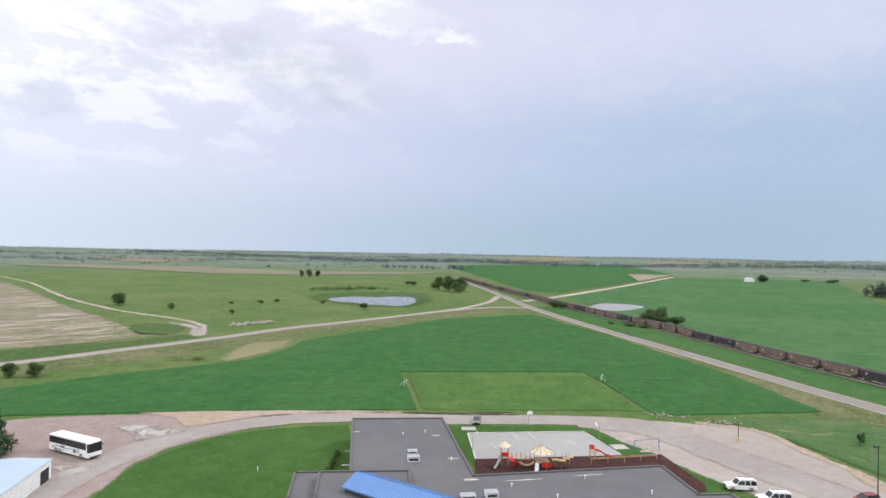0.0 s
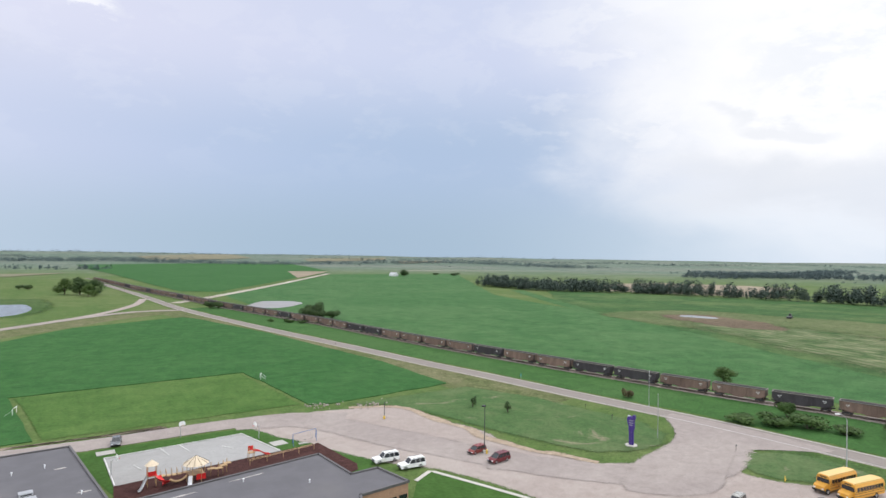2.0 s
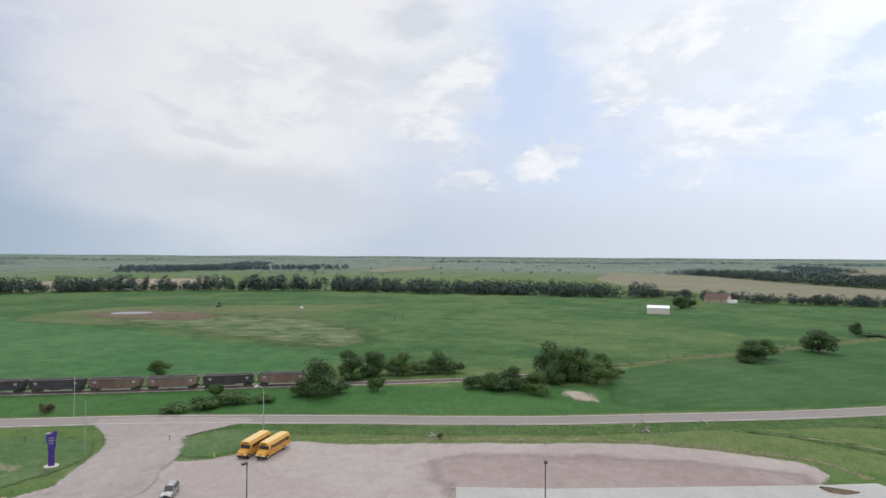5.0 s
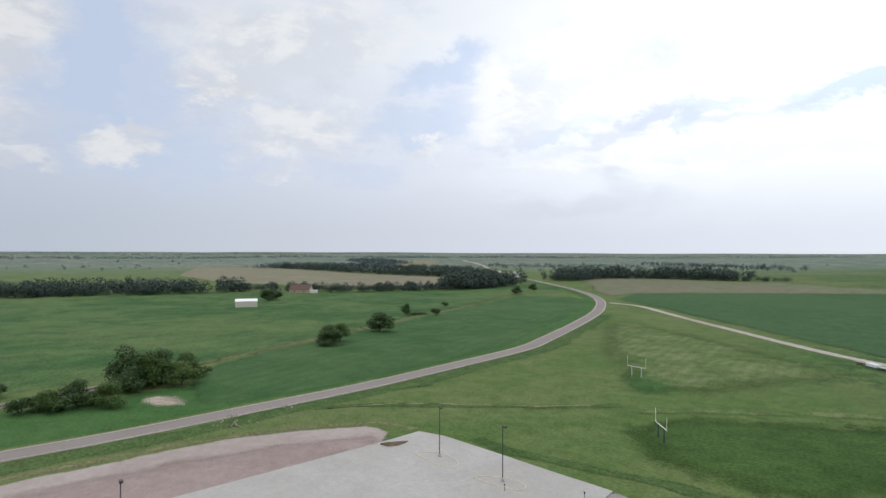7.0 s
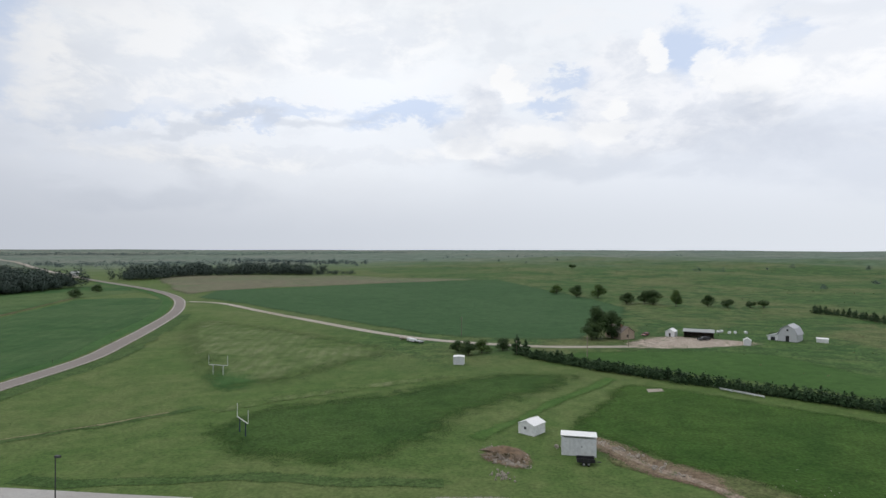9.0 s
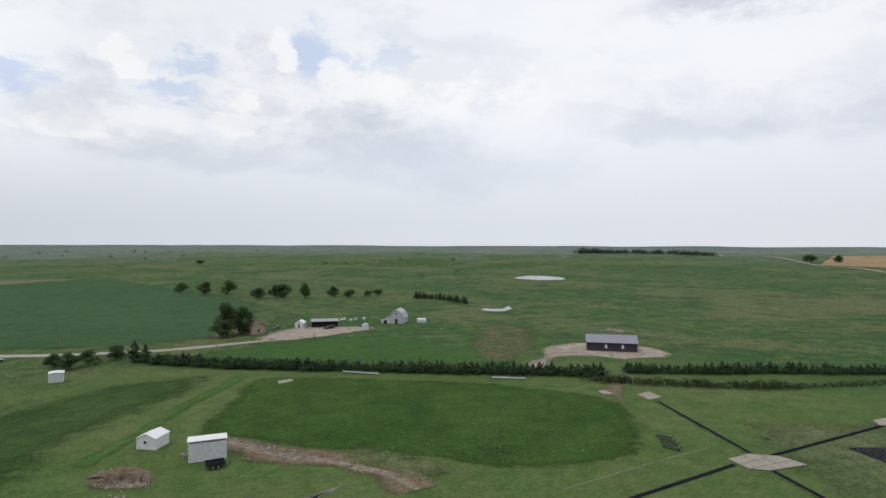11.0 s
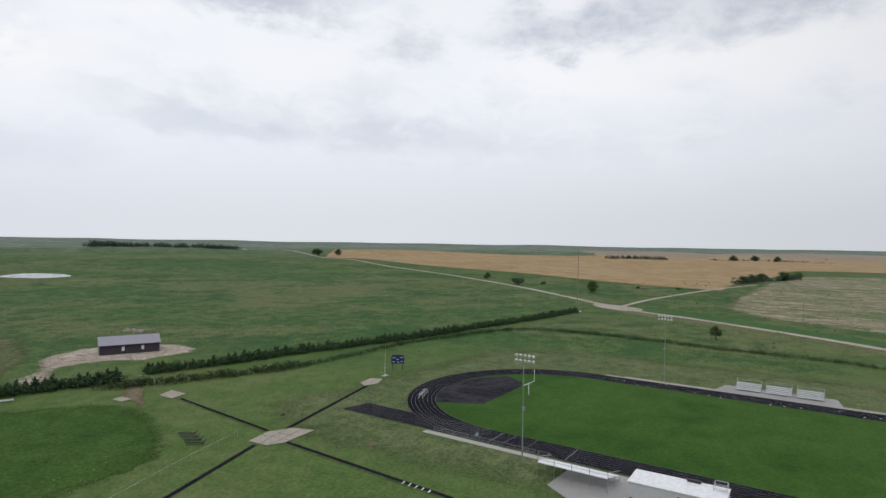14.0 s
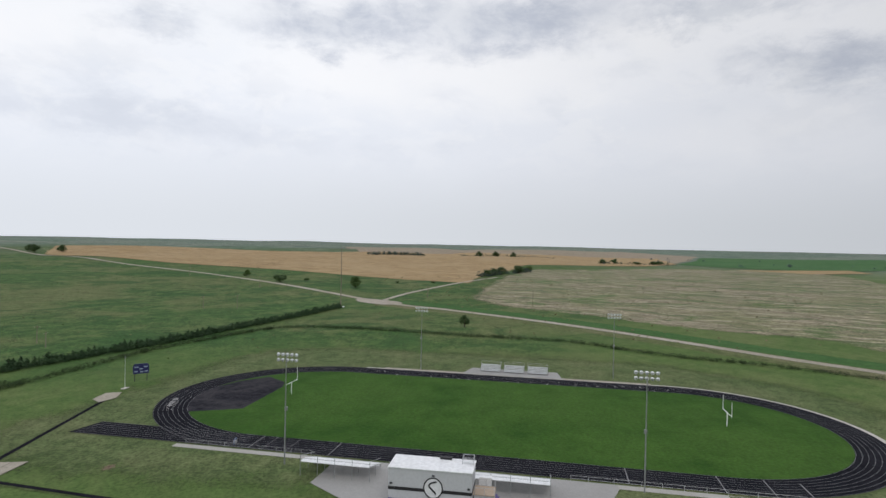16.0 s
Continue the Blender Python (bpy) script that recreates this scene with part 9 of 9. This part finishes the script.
for k in range(5):
    piped("post", "dark_wood", shelter, ((-6.4 + 3.2 * k, 3.0, 0), (-6.4 + 3.2 * k, 3.0, 2.75), 0.12), n=6)
bm = bmesh.new()
prism(bm, [(-3.6, 3.5), (3.6, 2.95), (3.6, 3.07), (-3.6, 3.62)], -6.9, 6.9)
bmesh.ops.rotate(bm, verts=bm.verts, cent=(0, 0, 0), matrix=Matrix.Rotation(radians(90), 3, "Z"))
part("roof", bm, "grey_steel", shelter)

# white gambrel barn with a lean-to
barn = thing("barn", -78.0, -302.0, -28, "white wooden barn with a curved grey gambrel roof", "barn", z=0.08)
bm = bmesh.new()
gam = [(-3.9, 0), (3.9, 0), (3.9, 3.3), (2.7, 5.8), (0, 7.3), (-2.7, 5.8), (-3.9, 3.3)]
prism(bm, gam, -5, 5)
part("wall", bm, "pale_grey_siding", barn)
roof_line = [(-4.3, 2.9), (-2.75, 5.85), (0, 7.45), (2.75, 5.85), (4.3, 2.9)]
for a, b in zip(roof_line, roof_line[1:]):
    bm = bmesh.new()
    prism(bm, [a, b, (b[0], b[1] + 0.16), (a[0], a[1] + 0.16)], -5.3, 5.3)
    part("roof_sheet", bm, "grey_siding", barn)
bm = bmesh.new()
prism(bm, [(8.2, 0), (3.9, 0), (3.9, 3.1), (8.2, 1.7)], -4.6, 4.6)
part("lean_to", bm, "white_metal", barn)
bm = bmesh.new()
prism(bm, [(8.5, 1.7), (3.9, 3.2), (3.9, 3.35), (8.5, 1.85)], -4.9, 4.9)
part("lean_to_roof", bm, "white_metal", barn)
boxed("door", "black_plastic", barn, ((0, 5.03, 1.3), (1.4, 0.06, 2.6)))
boxed("door", "black_plastic", barn, ((6.0, 4.63, 0.8), (1.8, 0.06, 1.6)))
boxed("window", "black_plastic", barn, ((0, 5.03, 5.2), (0.8, 0.06, 0.8)))
for k, (x, y) in enumerate(((-50, -318), (-52, -321), (-55, -317), (-58, -319), (-63, -320), (-47, -321))):
    bale = thing("hay_bale", x, y, 30 * k, "pale wrapped round bale in the pasture", "hay bale", "pale bales", z=0.02)
    piped("roll", "white_metal", bale, ((-0.6, 0, 0.65), (0.6, 0, 0.65), 0.65), n=12)

# ---- posts and signs ----
def lot_lamp(x, y, turn, h=10.0, label="dark square-headed parking lot lamp", mat="dark_steel", stub=True):
    ob = thing("lot_lamp", x, y, turn, label, "lamp post", "parking lot lamps", z=0.1)
    piped("base", "kerb", ob, ((0, 0, 0), (0, 0, 0.7), 0.3), n=10)
    piped("pole", mat, ob, ((0, 0, 0.6), (0, 0, h), 0.1, 0.075), n=8)
    boxed("head", mat, ob, ((0.45, 0, h + 0.02), (0.85, 0.5, 0.28)), soft=0.04)
    boxed("arm", mat, ob, ((0.1, 0, h), (0.4, 0.1, 0.1)))
    return ob


lot_lamp(90.4, -7.7, 180)
lot_lamp(97.6, -64.8, 175)
lot_lamp(80.8, -67.3, 180)
lot_lamp(84.6, 37.2, 150)
lot_lamp(74.1, 98.1, 200)
short = thing("lamp_stub", 67.6, 131.6, 0, "short dark post with a yellow painted base", "post", z=0.1)
piped("pole", "dark_steel", short, ((0, 0, 0), (0, 0, 4.2), 0.08))
piped("base", "yellow_paint", short, ((0, 0, 0), (0, 0, 0.7), 0.28), n=10)
piped("base_guard", "yellow_paint", thing("guard_post", 74.4, 97.6, 0, "yellow painted guard post at a lamp base", "post", z=0.1), ((0, 0, 0), (0, 0, 0.9), 0.2), n=10)
street = thing("street_lamp", 132.0, 54.2, 150, "tall grey street lamp with a curved arm", "street lamp", z=0.1)
piped("pole", "galvanised", street, ((0, 0, 0), (0, 0, 9.6), 0.12, 0.08), ((0, 0, 9.6), (0.5, 0, 10.5), 0.06), ((0.5, 0, 10.5), (1.6, 0, 10.9), 0.05), n=8)
boxed("head", "white_metal", street, ((2.0, 0, 10.9), (0.9, 0.35, 0.18)), soft=0.04)
for x, y, h in ((137.9, 106.1, 9.8), (115.3, 86.2, 10.0)):
    ob = thing("sign_pole", x, y, 0, "slim grey steel pole beside the road", "pole", "roadside poles", z=0.05)
    piped("pole", "galvanised", ob, ((0, 0, 0), (0, 0, h), 0.09, 0.06))
    piped("cap", "galvanised", ob, ((0, 0, h), (0, 0, h + 0.2), 0.1))
for x, y, h in ((-340, -144, 8.5), (-583, -298, 12), (-483, -185, 10), (-442, -38, 9), (-213, -169, 7), (-968, 201, 10), (-411, 39, 10), (10, -232, 8), (-6, -261, 8), (37, -228, 6), (71, -272, 9), (-206, -160, 6), (-336, -163, 8), (48, 690, 11), (92, 480, 9), (-163, 290, 9)):
    ob = thing("utility_pole", x, y, x * 7 % 180, "weathered wooden utility pole with crossarm", "utility pole", "utility poles", z=lift(x, y, 0) - 0.1)
    piped("pole", "weathered_wood", ob, ((0, 0, 0), (0, 0, h), 0.16, 0.11), n=7)
    boxed("crossarm", "weathered_wood", ob, ((0, 0, h - 0.6), (2.0, 0.12, 0.14)))
    piped("insulator", "grey_steel", ob, ((-0.8, 0, h - 0.55), (-0.8, 0, h - 0.3), 0.05), ((0.8, 0, h - 0.55), (0.8, 0, h - 0.3), 0.05), n=5)
for x, y in ((155.6, -38), (164.4, -77), (175.8, -101), (193.6, -160), (122.6, 71.7), (120.2, 113.2), (102, 248), (118, 102), (67.4, -73.9), (77.4, -64.9), (214, -205)):
    ob = thing("marker_post", x, y, 0, "short dark roadside marker post", "post", "marker posts", z=0.05)
    piped("post", "dark_wood", ob, ((0, 0, 0), (0, 0, 1.1), 0.05), n=5)
    boxed("plate", "dark_steel", ob, ((0, 0, 1.2), (0.3, 0.05, 0.35)))
lawn_post = thing("lawn_post", -34.0, 108.8, 0, "short white post standing in the school lawn", "post", z=0.05)
piped("post", "white_paint", lawn_post, ((0, 0, 0), (0, 0, 1.0), 0.07), n=6)
piped("cap", "dark_steel", lawn_post, ((0, 0, 1.0), (0, 0, 1.5), 0.05), n=6)
teal = thing("road_sign", 126.5, 148, 60, "small teal road sign on a post", "road sign", z=0.05)
piped("post", "galvanised", teal, ((0, 0, 0), (0, 0, 2.0), 0.05), n=5)
boxed("plate", "teal_paint", teal, ((0, 0, 2.4), (1.3, 0.05, 1.1)))

pylon = thing("school_sign", 105.6, 85.8, 205, "purple sculpted school sign on a tall purple post", "sign", z=0.05)
piped("base", "kerb", pylon, ((0, 0, 0), (0, 0, 0.2), 1.3), n=14)
boxed("leg", "purple_paint", pylon, ((0, -0.27, 1.9), (0.5, 0.46, 3.7)), ((0, 0.27, 1.9), (0.5, 0.46, 3.7)), soft=0.08)
bm = bmesh.new()
prism(bm, [(-0.62, 3.3), (0.42, 3.2), (0.72, 3.8), (0.62, 5.4), (0.95, 6.1), (0.75, 6.9), (0.25, 6.75), (0.1, 6.3), (-0.35, 6.55), (-0.95, 6.2), (-0.85, 5.2), (-0.55, 4.3)], -0.4, 0.4)
bmesh.ops.rotate(bm, verts=bm.verts, cent=(0, 0, 0), matrix=Matrix.Rotation(radians(90), 3, "Z"))
soften(bm, 0.09)
part("panel", bm, "purple_paint", pylon, "sculpted purple head panel")
boxed("panel_cap", "grey_siding", pylon, ((0.0, -0.55, 6.45), (0.6, 0.5, 0.22)), soft=0.06)
boxed("crest", "navy_paint", pylon, ((0.0, 0.62, 6.6), (0.7, 0.34, 0.5)), soft=0.12)
for z, w in ((5.6, 0.8), (5.1, 0.95), (4.6, 0.7)):
    boxed("lettering_bar", "mauve_roof", pylon, ((0.41, 0.02, z), (0.04, w, 0.2)), ((-0.41, 0.02, z), (0.04, w, 0.2)))

# rounded kerbs of the planting islands in the concrete lot
for pts in ([(111.5, -58.5), (108.2, -58.6), (107.6, -61.5), (109.4, -64.5)], [(102, -61.6), (94.5, -61.8), (91.2, -63.4), (92.6, -66.0), (98, -66.4), (101, -64.2)], [(85, -63.8), (79, -65.6), (75.8, -67.4), (77, -69.4), (81, -69.2), (84.4, -66)]):
    bm = bmesh.new()
    ln = curve_points(pts, True, 0.8)
    sweep(bm, [(p.x, p.y, 0.16) for p in ln], 0.16)
    island = tagged(new("lot_island"), "rounded pale yellow kerb island in a concrete lot", "kerb island", "lot islands")
    part("kerb_ring", bm, "kerb_cream" if pts[0][0] < 105 else "kerb", island)
    bm = bmesh.new()
    slab(bm, [(p.x, p.y) for p in ln], 0.08, 0.2)
    part("island_fill", bm, "concrete" if pts[0][0] < 105 else "mud", island)
ribbon("lot_kerb", [(54.2, 92.4), (58.9, 95.2), (59.4, 94.6), (63.3, 85.2), (66.9, 76), (70.3, 60)], 0.9, "kerb", 6, "pale concrete kerb of the front lawn", "kerb")
for a, b, c in ((0.15, 3.2, 1.6),):
    goal = thing("soccer_goal", -11.1, 180.9, 80, "small white portable soccer goal", "soccer goal", "practice goals", z=0.1)
    piped("goal_frame", "white_paint", goal, ((-1.8, 0, 0), (-1.8, 0, 1.6), 0.06), ((1.8, 0, 0), (1.8, 0, 1.6), 0.06), ((-1.8, 0, 1.6), (1.8, 0, 1.6), 0.06), ((-1.8, 0, 1.6), (-1.8, 1.6, 0.05), 0.04), ((1.8, 0, 1.6), (1.8, 1.6, 0.05), 0.04), ((-1.8, 1.6, 0.05), (1.8, 1.6, 0.05), 0.05), n=5)
    copy_thing(goal, pose(53.6, 193.7, 0.1, 0, 0, 250))

# ---- heaps, rocks, clutter ----
def rocks(name, spots, low, high, mat, label, category, seed, kind="stuff"):
    rng = random.Random(seed)
    bm = bmesh.new()
    for x, y, spread, n in spots:
        for _ in range(n):
            s = rng.uniform(low, high)
            m = Matrix.Translation((x + rng.gauss(0, spread), y + rng.gauss(0, spread), s * 0.25)) @ Euler((rng.uniform(0, 6), rng.uniform(0, 6), rng.uniform(0, 6))).to_matrix().to_4x4() @ Matrix.Diagonal((s, s * rng.uniform(0.5, 1), s * rng.uniform(0.35, 0.8), 1))
            bmesh.ops.create_icosphere(bm, subdivisions=1, radius=0.6, matrix=m)
    return tagged(link_mesh(name, bm, mat), label, category, kind=kind)


rocks("rock_pile", [(-111, 318, 2.5, 40), (-104, 326, 3.0, 60), (-99, 331, 1.8, 25)], 0.6, 2.2, "rubble_stone", "pale heap of broken rock", "rocks", 5)
rocks("rubble_pile", [(24.0, -118.5, 1.2, 40), (20.2, -113.8, 1.7, 190), (18.0, -111.5, 0.8, 45), (19.8, -105, 1.0, 50), (16.0, -110.5, 0.5, 16)], 0.15, 0.6, "rubble_stone", "heap of broken concrete and old boards", "rubble", 6)
rocks("rubble_trail", [(2.6, -129.2, 0.7, 30), (-1.2, -125.6, 0.8, 36), (-4.4, -121.6, 0.8, 36), (-8.2, -117.6, 0.8, 30), (-12.2, -114.8, 0.7, 18), (11.5, -123.8, 0.5, 14)], 0.2, 0.7, "rubble_stone", "loose rubble along a dirt path", "rubble", 7)
rocks("stone_scatter", [(-34, -112, 4, 40), (-46, -106, 4, 40), (-58, -101, 4, 40)], 0.08, 0.25, "rubble_stone", "small pale stones scattered in grass", "stones", 8)
rocks("ditch_stones", [(150.5, -38, 1.0, 18), (152, -52, 1.5, 18), (143, -36, 2.5, 20), (133, 14, 0.8, 10)], 0.2, 0.8, "rubble_stone", "pale broken stone beside the highway", "stones", 9)
rocks("lot_edge_stones", [(57.6, 151.4, 1.8, 26), (70, 146, 3, 20)], 0.3, 0.9, "rubble_stone", "broken concrete at the lot corner", "rubble", 10)
rocks("lumber_heap", [(-170, -241, 2.6, 60), (-173, -238, 2.0, 30)], 0.4, 1.5, "rubble_stone", "scattered pale boards behind the new building", "boards", 14)
heap_rng = random.Random(21)
heap = bmesh.new()
rows = []
for i in range(15):
    a = radians(20 + 215 * i / 14)
    ring = []
    for k in range(7):
        r, h = 1.0 + 0.62 * k, (0.0, 0.35, 0.8, 1.0, 0.7, 0.3, -0.05)[k] * math.sin(math.pi * (i + 0.4) / 14.8) ** 0.5
        ring.append(heap.verts.new((21.6 + 1.15 * r * math.cos(a) + heap_rng.uniform(-0.12, 0.12), -115.4 - r * math.sin(a) * 1.05, 0.14 + h * heap_rng.uniform(0.75, 1.1))))
    rows.append(ring)
for a, b in zip(rows, rows[1:]):
    for k in range(6):
        heap.faces.new((a[k], a[k + 1], b[k + 1], b[k]))
tagged(link_mesh("earth_mound", heap, "brown_earth", smooth_faces=True, face_up=True), "crescent mound of brown earth round a rubble heap", "dirt mound")
thicket("dead_brush", [(23.5, -114.5), (19.5, -114), (16.6, -112.6)], 1.3, 44, 0.5, 1.2, "rust_leaves", "dead brush thrown on a rubble heap", "brush", 26, wide=1.5, seed=81)
patch("earth_heap", [(26.6, -114), (25.2, -119.8), (20.2, -121.5), (16.0, -119), (14.6, -111), (17.5, -108), (22.5, -109.5)], "brown_dirt", 5, "bare brown earth under a rubble heap", "dirt", wobble=0.6, gap=1.5, feather=2.6)
board_rng = random.Random(12)
for k in range(12):
    ob = thing("old_board", 20.5 + board_rng.gauss(0, 1.8), -113.8 + board_rng.gauss(0, 1.4), board_rng.uniform(0, 180), "weathered board thrown on a rubble heap", "board", "boards on the heap", z=0.35)
    boxed("plank", "weathered_wood", ob, ((0, 0, 0.05), (board_rng.uniform(1.5, 3.0), 0.2, 0.06)))
for k, (x, y, w, m) in enumerate(((87.3, -246.0, 5.0, "white_metal"), (83.0, -243.5, 4.5, "grey_siding"), (91.5, -249.0, 6.0, "weathered_wood"))):
    ob = thing("old_wagon", x, y, -35 + 8 * k, "old flat farm wagon parked at the roadside", "wagon", "roadside wagons", z=0.05)
    boxed("bed", m, ob, ((0, 0, 0.9), (w, 2.0, 0.25 if k else 1.1)), soft=0.05)
    wheels(ob, (-w * 0.3, w * 0.3), 1.0, 0.4, 0.2)
tractor = thing("tractor", 443, 219, 20, "dark tractor with an implement in a far field", "tractor", z=lift(443, 219, 2))
boxed("body", "dark_steel", tractor, ((0, 0, 1.6), (4.2, 1.4, 1.2)), ((-1.2, 0, 2.6), (1.6, 1.5, 1.4)), soft=0.1)
boxed("implement", "dark_steel", tractor, ((-6, 0, 1.0), (6.5, 3.0, 1.2)), soft=0.1)
wheels(tractor, (-1.6, 1.6), 1.3, 0.8, 0.4)
tank = thing("water_tank", 435, 149, 0, "small pale tank in a far field", "tank", z=lift(435, 149, 2))
piped("shell", "white_metal", tank, ((0, 0, 0), (0, 0, 1.6), 1.1), n=12)
for x, y in ((359, 63), (360, 58)):
    ob = thing("field_pole", x, y, 0, "dark leaning pole in a field", "pole", "field poles", z=lift(x, y, 1))
    piped("pole", "dark_wood", ob, ((0, 0, 0), (0.5, 0.2, 5.0), 0.22, 0.15), n=6)
yellow = thing("yellow_marker", 113.8, 57.0, 20, "low yellow pipe marker in grass", "marker", z=0.12)
piped("pipe", "yellow_paint", yellow, ((0, 0, 0), (0, 0, 1.0), 0.08), ((0, 0, 0.1), (1.1, 0, 0.1), 0.08), n=6)
spawn(("bloom", 0), lambda: build_bush("flowering_shrub", 71, 3.4, 4.2, "rust_leaves", "dusty pinkish shrub beside the railway", "bush", 420, 0.25), 141, 116, (1, 1, 1), 0)
spawn(("island_shrub", 0), lambda: build_bush("dry_shrub", 72, 1.7, 1.4, "tall_grass", "small dry shrub beside the lot", "bush", 160, 0.15), 131, 12.5, (1, 1, 1), 0)
